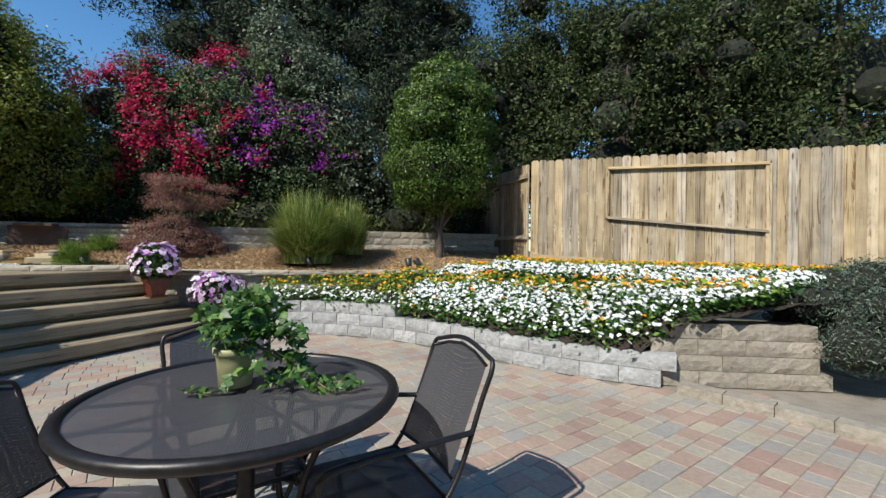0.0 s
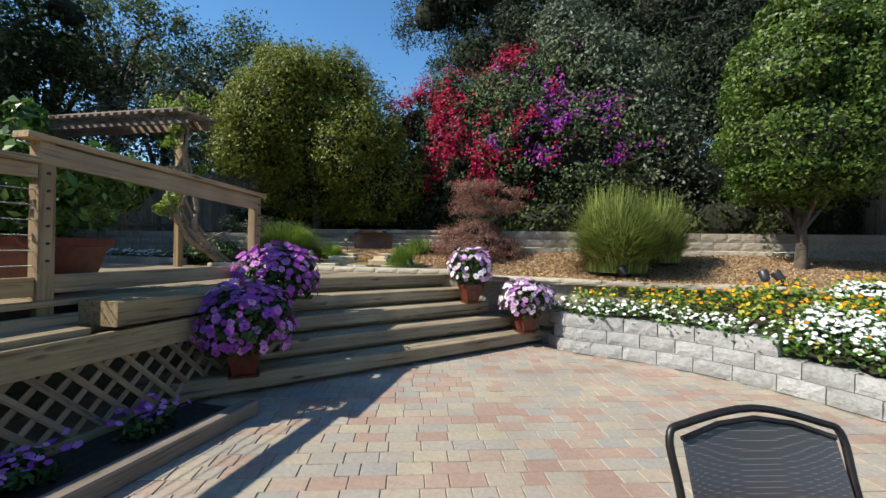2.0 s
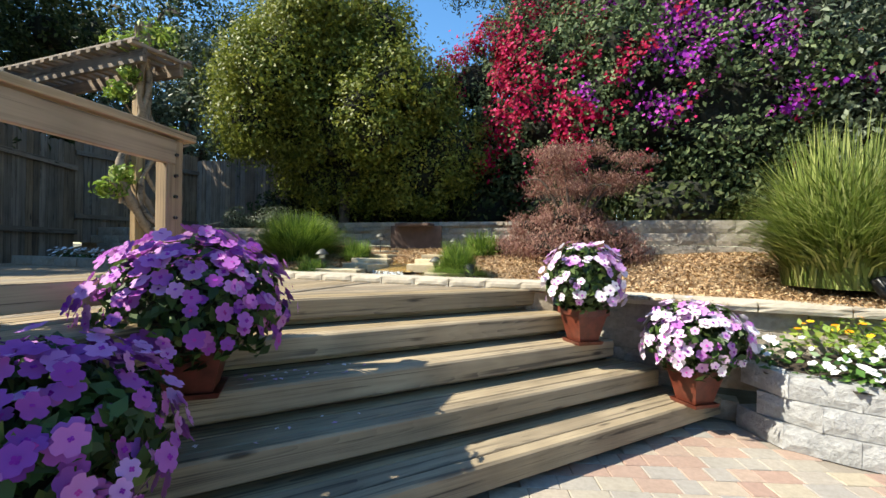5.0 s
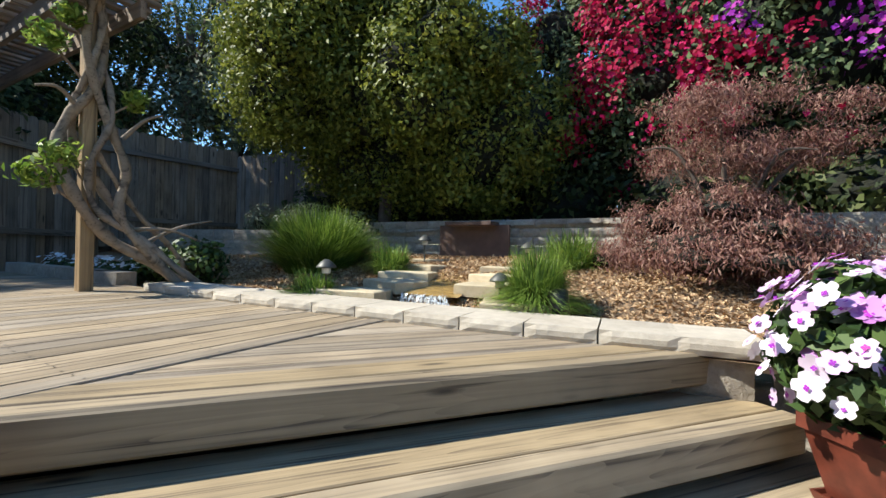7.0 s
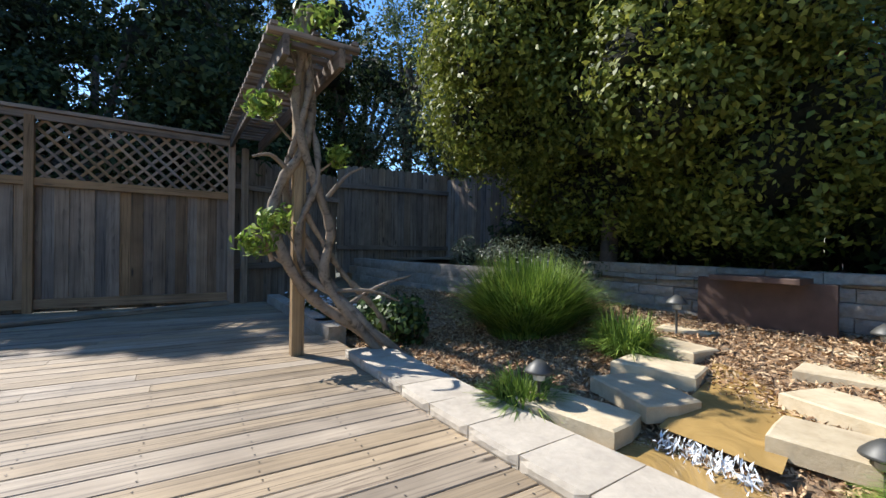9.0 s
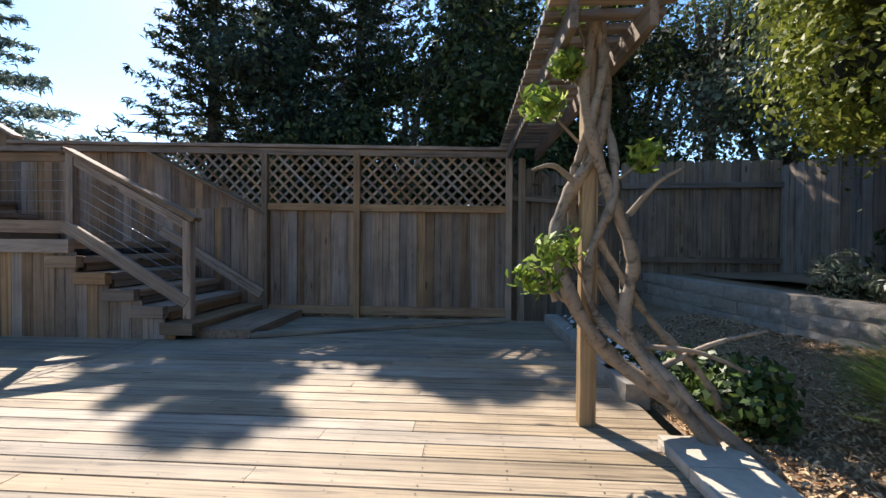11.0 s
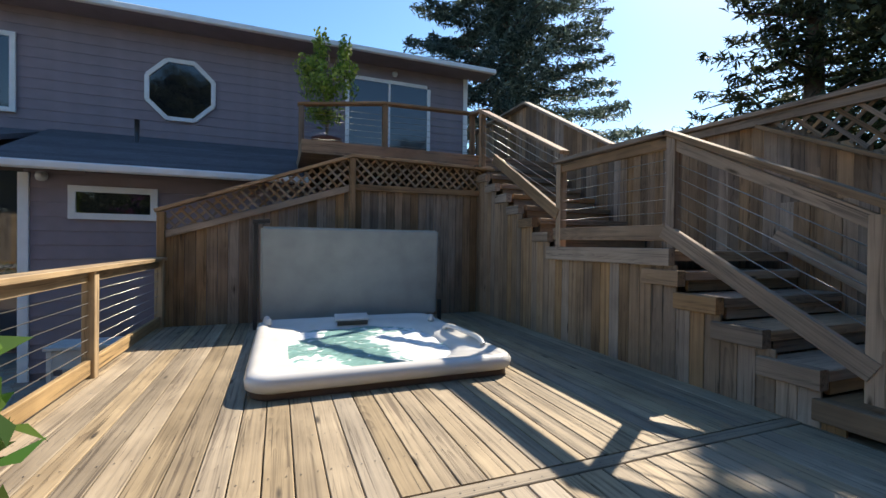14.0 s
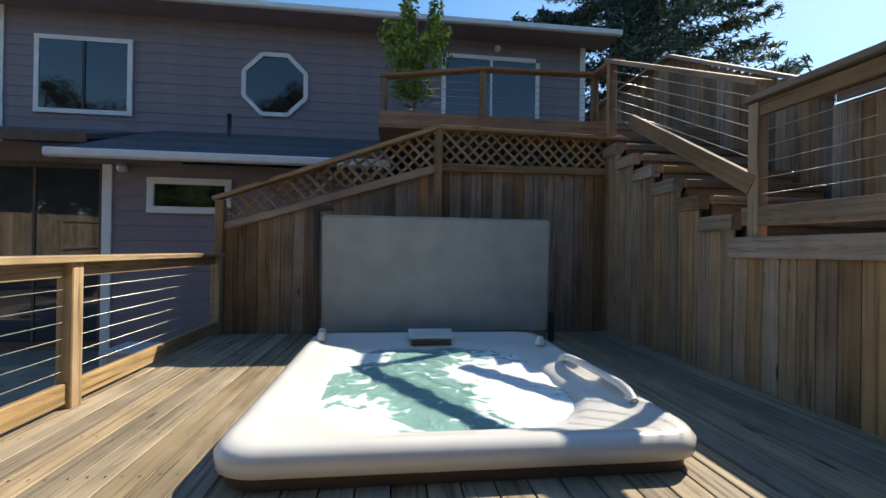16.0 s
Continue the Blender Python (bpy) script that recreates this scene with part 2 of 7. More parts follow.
def water(name, tint, foam=0.0):
    m, t, N, L, B = material(name)
    geo = N.new("ShaderNodeNewGeometry")
    n1 = N.new("ShaderNodeTexNoise")
    n1.inputs["Scale"].default_value, n1.inputs["Detail"].default_value, n1.inputs["Distortion"].default_value = (5.5 if foam else 4.2), 8, 1.3
    L.new(geo.outputs["Position"], n1.inputs["Vector"])
    level = n1.outputs[0]
    if foam:
        # broad rafts of foam over the jets, torn into threads at their edges
        raft = None
        for jet, reach in (((-6.95, -0.5, 0.94), 0.5), ((-6.85, 0.2, 0.94), 0.3), ((-5.62, -0.95, 0.94), 0.3), ((-5.7, 0.35, 0.94), 0.32)):
            away = N.new("ShaderNodeVectorMath")
            away.operation = "DISTANCE"
            away.inputs[1].default_value = jet
            L.new(geo.outputs["Position"], away.inputs[0])
            near = N.new("ShaderNodeMapRange")
            near.inputs["From Min"].default_value, near.inputs["From Max"].default_value = reach * 0.5, reach * 1.5
            near.inputs["To Min"].default_value, near.inputs["To Max"].default_value = 0.72, 0.37
            L.new(away.outputs["Value"], near.inputs[0])
            if raft is None:
                raft = near
            else:
                most = N.new("ShaderNodeMath")
                most.operation = "MAXIMUM"
                L.new(raft.outputs[0], most.inputs[0])
                L.new(near.outputs[0], most.inputs[1])
                raft = most
        mixed_level = N.new("ShaderNodeMath")
        mixed_level.operation = "MULTIPLY_ADD"
        mixed_level.inputs[1].default_value = foam
        L.new(raft.outputs[0], mixed_level.inputs[0])
        L.new(n1.outputs[0], mixed_level.inputs[2])
        level = mixed_level.outputs[0]
    r = ramp(N, [(0.93 / 2, tint), (0.99 / 2, shade(tint, 1.3)), (1.04 / 2, (0.8, 0.85, 0.84)), (1.1 / 2, (0.9, 0.92, 0.92))]) if foam else ramp(N, [(0.3, tint), (0.8, shade(tint, 1.6))])
    if foam:
        half = N.new("ShaderNodeMath")
        half.operation = "MULTIPLY"
        half.inputs[1].default_value = 0.5
        L.new(level, half.inputs[0])
        level = half.outputs[0]
    L.new(level, r.inputs[0])
    L.new(r.outputs[0], B.inputs["Base Color"])
    B.inputs["Roughness"].default_value = 0.12
    B.inputs["IOR"].default_value = 1.33
    bump_into(N, L, n1.outputs[0], B, 0.6, 0.03)
    return m


DECK_WOOD = wood("deck_wood", (0.315, 0.245, 0.16), (0.165, 0.12, 0.077), 0.7, 24, 0.2)
STEP_WOOD = wood("step_wood", (0.34, 0.26, 0.155), (0.15, 0.11, 0.07), 0.7, 20, 0.14)
RAIL_WOOD = wood("rail_wood", (0.42, 0.29, 0.155), (0.24, 0.16, 0.085), 0.65, 20, 0.14)
FENCE_WOOD = wood("fence_wood", (0.315, 0.20, 0.12), (0.19, 0.12, 0.07), 0.8, 18, 0.34)
OLD_WOOD = wood("old_fence_wood", (0.46, 0.36, 0.235), (0.18, 0.11, 0.055), 0.85, 15, 0.32)
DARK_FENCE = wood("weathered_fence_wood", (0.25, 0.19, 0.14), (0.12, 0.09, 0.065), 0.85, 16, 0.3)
LATTICE_WOOD = wood("lattice_wood", (0.28, 0.21, 0.135), (0.18, 0.13, 0.08), 0.8, 30, 0.15, False)
# near-black crown cores: the shade deep in the foliage is put into this colour
CROWN_SHADE = rocky("inner_crown_shade", (0.03, 0.032, 0.02), (0.012, 0.014, 0.009), 20, 1.0, 0.8, 0.03, 0.2)
BARK = wood("vine_bark", (0.30, 0.23, 0.16), (0.13, 0.10, 0.07), 0.9, 9, 0.1, False)
TRUNK_BARK = wood("tree_bark", (0.12, 0.09, 0.07), (0.05, 0.04, 0.03), 0.95, 7, 0.1, False)
BLOCK_GREY = rocky("grey_split_block", (0.50, 0.50, 0.50), (0.30, 0.30, 0.30), 26, 0.92, 0.9, 0.02, 0.10)
BLOCK_TAN = rocky("tan_split_block", (0.44, 0.39, 0.32), (0.27, 0.235, 0.19), 22, 0.92, 0.9, 0.02, 0.16)
CAP_STONE = rocky("cap_stone", (0.56, 0.50, 0.40), (0.42, 0.37, 0.30), 16, 0.9, 0.6, 0.01, 0.12)
FLAGSTONE = rocky("flagstone", (0.62, 0.53, 0.36), (0.44, 0.35, 0.22), 9, 0.8, 0.6, 0.012, 0.15)
MULCH = rocky("mulch_ground", (0.42, 0.285, 0.165), (0.19, 0.125, 0.075), 30, 1.0, 1.0, 0.03, 0.1)
CHIP = leafy("wood_chip", [(0.0, (0.16, 0.09, 0.05)), (0.4, (0.44, 0.28, 0.15)), (1.0, (0.62, 0.46, 0.28))], 0.9, 0.1, 0.0)
SOIL = rocky("soil", (0.06, 0.043, 0.03), (0.028, 0.02, 0.014), 24, 1.0, 1.0, 0.03, 0.1)
SAND = rocky("joint_sand", (0.30, 0.26, 0.21), (0.21, 0.18, 0.15), 60, 1.0, 0.5, 0.004, 0.05)
GRASSY = rocky("dry_ground", (0.15, 0.13, 0.08), (0.07, 0.07, 0.04), 8, 1.0, 0.8, 0.03, 0.1)
PAVER = paver_material()
STEEL = plain("dark_bronze_steel", (0.030, 0.027, 0.028), 0.4, 0.5, 0.2, 40, 0.1)
STEEL_MESH = mesh_metal()
CABLE = plain("steel_cable", (0.28, 0.275, 0.26), 0.35, 0.9, 0.1, 30, 0.05)
TERRACOTTA = plain("glazed_red_pot", (0.125, 0.03, 0.017), 0.42, 0.0, 0.3, 14, 0.2)
CREAM_POT = plain("sage_cream_pot", (0.34, 0.33, 0.17), 0.5, 0.0, 0.25, 12, 0.2)
SIDING = plain("grey_purple_siding", (0.235, 0.195, 0.225), 0.75, 0.0, 0.07, 3, 0.1)
WHITE_TRIM = plain("white_trim", (0.74, 0.74, 0.75), 0.55, 0.0, 0.05, 5, 0.05)
SHINGLE = rocky("roof_shingle", (0.10, 0.10, 0.115), (0.05, 0.05, 0.06), 30, 0.95, 0.8, 0.01, 0.3)
TUB_SHELL = plain("tub_acrylic", (0.62, 0.605, 0.58), 0.25, 0.0, 0.05, 3, 0.03)
TUB_SKIRT = plain("tub_skirt", (0.10, 0.06, 0.045), 0.6, 0.0, 0.2, 8, 0.1)
COVER = plain("tub_cover_vinyl", (0.34, 0.36, 0.35), 0.5, 0.0, 0.08, 4, 0.12)
GLASS = glass_dark("window_glass", (0.012, 0.014, 0.016))
GLASS_SKY = glass_dark("slider_glass", (0.03, 0.035, 0.05))
TUB_WATER = water("tub_water", (0.20, 0.36, 0.33), 1.0)
POND_WATER = water("stream_water", (0.26, 0.17, 0.06))
FALL_WATER = plain("falling_water", (0.8, 0.84, 0.86), 0.15, 0.0, 0.15, 20, 0.8)
LAMP_METAL = plain("lamp_metal", (0.08, 0.08, 0.072), 0.5, 0.3, 0.15, 20, 0.1)
BLACK_PLASTIC = plain("black_plastic", (0.03, 0.03, 0.032), 0.4, 0.0, 0.1, 20, 0.1)
PALE_PLASTIC = plain("pale_plastic", (0.55, 0.55, 0.54), 0.45, 0.0, 0.08, 8, 0.1)

LEAF_OLIVE = leafy("hedge_leaf", [(0.0, (0.085, 0.112, 0.018)), (0.55, (0.17, 0.2, 0.032)), (1.0, (0.31, 0.32, 0.06))], 0.5, 0.3, 0.35)
LEAF_BAY = leafy("topiary_leaf", [(0.0, (0.025, 0.05, 0.008)), (0.6, (0.075, 0.135, 0.02)), (1.0, (0.19, 0.27, 0.045))], 0.45, 0.35)
LEAF_OAK = leafy("oak_leaf", [(0.0, (0.016, 0.028, 0.009)), (0.6, (0.05, 0.07, 0.022)), (1.0, (0.13, 0.15, 0.055))], 0.6, 0.2)
LEAF_GREEN_OAK = leafy("tall_oak_leaf", [(0.0, (0.035, 0.06, 0.024)), (0.6, (0.095, 0.135, 0.06)), (1.0, (0.2, 0.25, 0.115))], 0.6, 0.2)
LEAF_GREY = leafy("grey_green_leaf", [(0.0, (0.05, 0.07, 0.04)), (0.6, (0.12, 0.15, 0.09)), (1.0, (0.24, 0.28, 0.18))])
LEAF_JUNIPER = leafy("juniper_needle", [(0.0, (0.05, 0.075, 0.055)), (0.6, (0.13, 0.17, 0.13)), (1.0, (0.25, 0.31, 0.24))], 0.7, 0.15)
LEAF_PINE = leafy("conifer_needle", [(0.0, (0.018, 0.03, 0.019)), (0.6, (0.05, 0.07, 0.042)), (1.0, (0.11, 0.14, 0.07))], 0.65, 0.2, 0.25)
LEAF_SPRUCE = leafy("spruce_needle", [(0.0, (0.03, 0.052, 0.045)), (0.6, (0.085, 0.13, 0.11)), (1.0, (0.18, 0.25, 0.21))], 0.55, 0.4, 0.3)
LEAF_MAPLE = leafy("maple_leaf", [(0.0, (0.10, 0.04, 0.036)), (0.5, (0.27, 0.13, 0.105)), (1.0, (0.46, 0.29, 0.22))], 0.6, 0.2, 0.35)
LEAF_FRESH = leafy("fresh_leaf", [(0.0, (0.09, 0.16, 0.025)), (0.6, (0.25, 0.36, 0.06)), (1.0, (0.46, 0.52, 0.12))], 0.5, 0.3, 0.4)
LEAF_IVY = leafy("ivy_leaf", [(0.0, (0.02, 0.055, 0.012)), (0.6, (0.06, 0.15, 0.025)), (1.0, (0.20, 0.32, 0.08))], 0.4, 0.4)
LEAF_DARK = leafy("flower_foliage", [(0.0, (0.02, 0.045, 0.012)), (0.6, (0.055, 0.10, 0.025)), (1.0, (0.11, 0.17, 0.04))])
BLADE = leafy("grass_blade", [(0.0, (0.08, 0.12, 0.02)), (0.65, (0.22, 0.28, 0.06)), (1.0, (0.46, 0.48, 0.18))])
BLADE_GREEN = leafy("green_blade", [(0.0, (0.05, 0.10, 0.015)), (0.6, (0.15, 0.24, 0.035)), (1.0, (0.32, 0.42, 0.08))])
PETAL_WHITE = leafy("white_petal", [(0.0, (0.75, 0.75, 0.76)), (1.0, (0.92, 0.92, 0.92))], 0.6, 0.2)
PETAL_ORANGE = leafy("orange_petal", [(0.0, (0.80, 0.22, 0.01)), (0.6, (0.90, 0.36, 0.01)), (1.0, (0.92, 0.58, 0.03))], 0.6, 0.2)
PETAL_PURPLE = leafy("purple_petal", [(0.0, (0.28, 0.055, 0.36)), (0.55, (0.46, 0.14, 0.51)), (1.0, (0.68, 0.36, 0.67))], 0.6, 0.2)
PETAL_LILAC = leafy("lilac_petal", [(0.0, (0.42, 0.13, 0.46)), (0.4, (0.70, 0.46, 0.70)), (0.75, (0.84, 0.74, 0.82)), (1.0, (0.90, 0.86, 0.88))], 0.6, 0.2)
PETAL_RED = leafy("red_bract", [(0.0, (0.20, 0.002, 0.022)), (0.6, (0.42, 0.004, 0.05)), (1.0, (0.56, 0.015, 0.14))], 0.6, 0.2)
PETAL_MAGENTA = leafy("magenta_bract", [(0.0, (0.20, 0.008, 0.28)), (0.6, (0.36, 0.03, 0.44)), (1.0, (0.52, 0.06, 0.34))], 0.6, 0.2)


# ---- building helpers ----
WORLD_OF = {}


def hold(ob, m, parent=None):
    """Puts ob at the world pose m, under parent."""
    ob.matrix_basis = m
    WORLD_OF[ob] = m.copy()
    if parent is not None:
        ob.parent = parent
        ob.matrix_parent_inverse = WORLD_OF[parent].inverted()
    return ob


def thing(name, at, label, category, group="", kind="", turn=0.0):
    return tagged(hold(new(name), pose(*at, 0, 0, turn)), label, category, group, kind)


def mesh_from(name, verts, faces, mat, smooth=False):
    me = bpy.data.meshes.new(name)
    me.from_pydata([tuple(v) for v in verts], [], faces)
    me.materials.append(mat)
    if smooth:
        me.polygons.foreach_set("use_smooth", [True] * len(me.polygons))
    me.update()
    return me


def part(name, bm, mat, parent, label="", m=None, smooth=False):
    me = bpy.data.meshes.new(name)
    bm.to_mesh(me)
    bm.free()
    me.materials.append(mat)
    if smooth:
        me.polygons.foreach_set("use_smooth", [True] * len(me.polygons))
    ob = hold(new(name, me), m if m is not None else Matrix.Identity(4), parent)
    if label:
        ob["label"] = label
    return ob


def box_mesh(name, sx, sy, sz, mat, bevel=0.004):
    """A box round its middle with small chamfers along its length (x)."""
    hx, hy, hz, b = sx / 2, sy / 2, sz / 2, min(bevel, sy / 4, sz / 4)
    ring = [(-hy + b, -hz), (hy - b, -hz), (hy, -hz + b), (hy, hz - b), (hy - b, hz), (-hy + b, hz), (-hy, hz - b), (-hy, -hz + b)]
    v = [(-hx, y, z) for y, z in ring] + [(hx, y, z) for y, z in ring]
    f = [tuple(reversed(range(8))), tuple(range(8, 16))] + [(i, (i + 1) % 8, 8 + (i + 1) % 8, 8 + i) for i in range(8)]
    return mesh_from(name, v, f, mat)


def along(p0, p1, up=(0, 0, 1)):
    """Pose whose x runs from p0 to p1, centred, z as near to up as it can be."""
    p0, p1 = Vector(p0), Vector(p1)
    x = (p1 - p0).normalized()
    y = Vector(up).cross(x)
    if y.length < 1e-5:
        y = Vector((0, 1, 0)).cross(x)
    y.normalize()
    z = x.cross(y)
    m = Matrix((x, y, z)).transposed().to_4x4()
    m.translation = (p0 + p1) / 2
    return m


def board(name, p0, p1, w, t, mat, parent=None, up=(0, 0, 1), bevel=0.004, label=""):
    """A board from p0 to p1: w across, t thick along up."""
    me = box_mesh(name, (Vector(p1) - Vector(p0)).length, w, t, mat, bevel)
    ob = hold(new(name, me), along(p0, p1, up), parent)
    if label:
        ob["label"] = label
    return ob


def tube_mesh(name, pts, radii, mat, sides=8):
    """A tube along points, with a radius at each."""
    pts = [Vector(p) for p in pts]
    v, f = [], []
    ref = Vector((0.3, 0.2, 1)).normalized()
    for i, p in enumerate(pts):
        d = (pts[min(i + 1, len(pts) - 1)] - pts[max(i - 1, 0)]).normalized()
        a = d.cross(ref)
        if a.length < 1e-3:
            a = d.cross(Vector((1, 0, 0)))
        a.normalize()
        b = d.cross(a)
        for k in range(sides):
            w = 2 * math.pi * k / sides
            v.append(p + (a * math.cos(w) + b * math.sin(w)) * radii[i])
    for i in range(len(pts) - 1):
        for k in range(sides):
            f.append((i * sides + k, i * sides + (k + 1) % sides, (i + 1) * sides + (k + 1) % sides, (i + 1) * sides + k))
    f.append(tuple(range(sides)))
    f.append(tuple(reversed(range((len(pts) - 1) * sides, len(pts) * sides))))
    return mesh_from(name, v, f, mat, True)


def tube(name, pts, r, mat, parent=None, sides=8, label=""):
    rad = r if isinstance(r, (list, tuple)) else [r] * len(pts)
    o = Vector(pts[0])
    ob = hold(new(name, tube_mesh(name, [Vector(p) - o for p in pts], rad, mat, sides)), Matrix.Translation(o), parent)
    if label:
        ob["label"] = label
    return ob


def smooth_path(pts, steps=6):
    """Catmull-Rom through points."""
    pts = [Vector(p) for p in pts]
    q = [pts[0]] + pts + [pts[-1]]
    out = []
    for i in range(1, len(q) - 2):
        for s in range(steps):
            t = s / steps
            a, b, c, d = q[i - 1], q[i], q[i + 1], q[i + 2]
            out.append(0.5 * ((2 * b) + (c - a) * t + (2 * a - 5 * b + 4 * c - d) * t * t + (3 * b - a - 3 * c + d) * t ** 3))
    out.append(pts[-1])
    return out


def lathe(name, profile, mat, sides=24, square=False):
    """A turned shape from (radius, z) pairs; square gives a four-sided pot."""
    n = 4 if square else sides
    v, f = [], []
    for r, z in profile:
        for k in range(n):
            w = 2 * math.pi * (k + (0.5 if square else 0)) / n
            rr = r * (1.414 if square else 1)
            v.append((rr * math.cos(w), rr * math.sin(w), z))
    for i in range(len(profile) - 1):
        for k in range(n):
            f.append((i * n + k, i * n + (k + 1) % n, (i + 1) * n + (k + 1) % n, (i + 1) * n + k))
    f.append(tuple(reversed(range(n))))
    f.append(tuple(range((len(profile) - 1) * n, len(profile) * n)))
    return mesh_from(name, v, f, mat, not square)


def quads(name, corners, mat):
    """One mesh out of an (n, 4, 3) array of corners, each four an island."""
    n = len(corners)
    me = bpy.data.meshes.new(name)
    me.vertices.add(n * 4)
    me.vertices.foreach_set("co", np.asarray(corners, dtype=np.float32).ravel())
    me.loops.add(n * 4)
    me.loops.foreach_set("vertex_index", np.arange(n * 4, dtype=np.int32))
    me.polygons.add(n)
    me.polygons.foreach_set("loop_start", np.arange(0, n * 4, 4, dtype=np.int32))
    me.polygons.foreach_set("loop_total", np.full(n, 4, dtype=np.int32))
    me.materials.append(mat)
    me.update(calc_edges=True)
    return me


def unit(a):
    return a / np.maximum(np.linalg.norm(a, axis=-1, keepdims=True), 1e-6)


def leaf_corners(rng, pts, normals, length, width, droop=0.0):
    """Diamond leaves at pts, lying roughly across the normals."""
    n = len(pts)
    nn = unit(normals + rng.normal(0, 0.55, (n, 3)))
    d = rng.normal(0, 1, (n, 3))
    d[:, 2] -= droop
    d = unit(d - (d * nn).sum(1, keepdims=True) * nn)
    s = np.cross(nn, d)
    k = rng.uniform(0.65, 1.3, (n, 1))
    a = pts - d * length * k * 0.5
    c = pts + d * length * k * 0.5
    mid = pts + nn * length * 0.12
    return np.stack([a, mid + s * width * k * 0.5, c, mid - s * width * k * 0.5], 1)


def crown_points(rng, blobs, n, depth=0.3, clump=0.35):
    """Points in the outer shell of ellipsoids (x, y, z, rx, ry, rz), gathered into clumps."""
    blobs = np.array(blobs, dtype=float)
    area = (blobs[:, 3] * blobs[:, 4] + blobs[:, 4] * blobs[:, 5] + blobs[:, 3] * blobs[:, 5])
    which = rng.choice(len(blobs), n, p=area / area.sum())
    b = blobs[which]
    many = max(8, n // 34)
    seeds = unit(rng.normal(0, 1, (many, 3)))
    d = unit(seeds[rng.integers(0, many, n)] + rng.normal(0, clump * 0.55, (n, 3)))
    rad = 1 - depth * rng.random((n, 1)) ** 1.6
    lump = 1 + 0.10 * np.sin(d[:, :1] * 7 + b[:, :1]) * np.cos(d[:, 1:2] * 6 + b[:, 1:2]) + 0.07 * np.sin(d[:, 2:] * 11 + b[:, :1])
    p = b[:, :3] + d * b[:, 3:] * rad * lump
    nrm = unit(d / b[:, 3:])
    keep = np.ones(n, bool)
    for i, o in enumerate(blobs):
        q = (p - o[:3]) / (o[3:] * 0.72)
        keep &= ~(((q * q).sum(1) < 1) & (which != i))
    return p[keep], nrm[keep]


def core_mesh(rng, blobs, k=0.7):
    """Rough inner masses, later coloured as shade, that keep a crown from being seen through."""
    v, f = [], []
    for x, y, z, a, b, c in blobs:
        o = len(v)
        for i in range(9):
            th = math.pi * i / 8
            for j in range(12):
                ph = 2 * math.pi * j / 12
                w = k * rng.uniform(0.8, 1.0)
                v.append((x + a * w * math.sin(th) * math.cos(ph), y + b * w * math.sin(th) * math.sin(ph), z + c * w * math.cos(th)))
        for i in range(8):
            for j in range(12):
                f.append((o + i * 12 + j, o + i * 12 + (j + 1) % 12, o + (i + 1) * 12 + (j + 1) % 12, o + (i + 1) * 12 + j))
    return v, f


def crown(name, blobs, n, size, mat, parent, seed, ratio=0.5, depth=0.35, clump=0.35, core=0.7, origin=None, label="", droop=0.3):
    rng = np.random.default_rng(seed)
    p, nrm = crown_points(rng, blobs, n, depth, clump)
    c = leaf_corners(rng, p, nrm, size, size * ratio, droop)
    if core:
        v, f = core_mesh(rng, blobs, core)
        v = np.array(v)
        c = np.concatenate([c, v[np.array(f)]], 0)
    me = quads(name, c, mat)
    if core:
        me.materials.append(CROWN_SHADE)
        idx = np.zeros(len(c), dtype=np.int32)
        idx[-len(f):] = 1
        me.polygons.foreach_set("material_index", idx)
    ob = hold(new(name, me), Matrix.Identity(4), parent)
    if label:
        ob["label"] = label
    return ob


def blossom_mesh(name, rng, pts, normals, size, petals, mat):
    """Open flowers of broad rounded petals; every flower is one island."""
    n = len(pts)
    nn = unit(normals + rng.normal(0, 0.3, (n, 3)))
    a = unit(np.cross(nn, rng.normal(0, 1, (n, 3))))
    b = np.cross(nn, a)
    k = rng.uniform(0.7, 1.2, (n, 1)) * size
    cup = rng.uniform(-0.05, 0.3, (n, 1))
    ring = [pts]
    faces = []
    for i in range(petals):
        w = 2 * math.pi * i / petals
        d = a * math.cos(w) + b * math.sin(w)
        s = np.cross(nn, d)
        o = len(ring)
        for u, v, h in ((0.50, 0.45, 0.5), (0.93, 0.33, 1.0), (1.0, 0.0, 0.8), (0.93, -0.33, 1.0), (0.50, -0.45, 0.5)):
            ring.append(pts + (d * u + s * v + nn * cup * h) * k)
        faces += [(0, o, o + 1, o + 2), (0, o + 2, o + 3, o + 4)]
    m = len(ring)
    co = np.stack(ring, 1).reshape(-1, 3)
    f = (np.array(faces)[None] + np.arange(n)[:, None, None] * m).reshape(-1, 4)
    me = bpy.data.meshes.new(name)
    me.vertices.add(len(co))
    me.vertices.foreach_set("co", co.astype(np.float32).ravel())
    me.loops.add(f.size)
    me.loops.foreach_set("vertex_index", f.astype(np.int32).ravel())
    me.polygons.add(len(f))
    me.polygons.foreach_set("loop_start", np.arange(0, f.size, 4, dtype=np.int32))
    me.polygons.foreach_set("loop_total", np.full(len(f), 4, dtype=np.int32))
    me.materials.append(mat)
    me.update(calc_edges=True)
    return me


def blossoms(name, pts, normals, size, mat, parent, seed, petals=5, label=""):
    rng = np.random.default_rng(seed)
    ob = hold(new(name, blossom_mesh(name, rng, pts, normals, size, petals, mat)), Matrix.Identity(4), parent)
    ob["kind"] = "stuff"
    if label:
        ob["label"] = label
    return ob


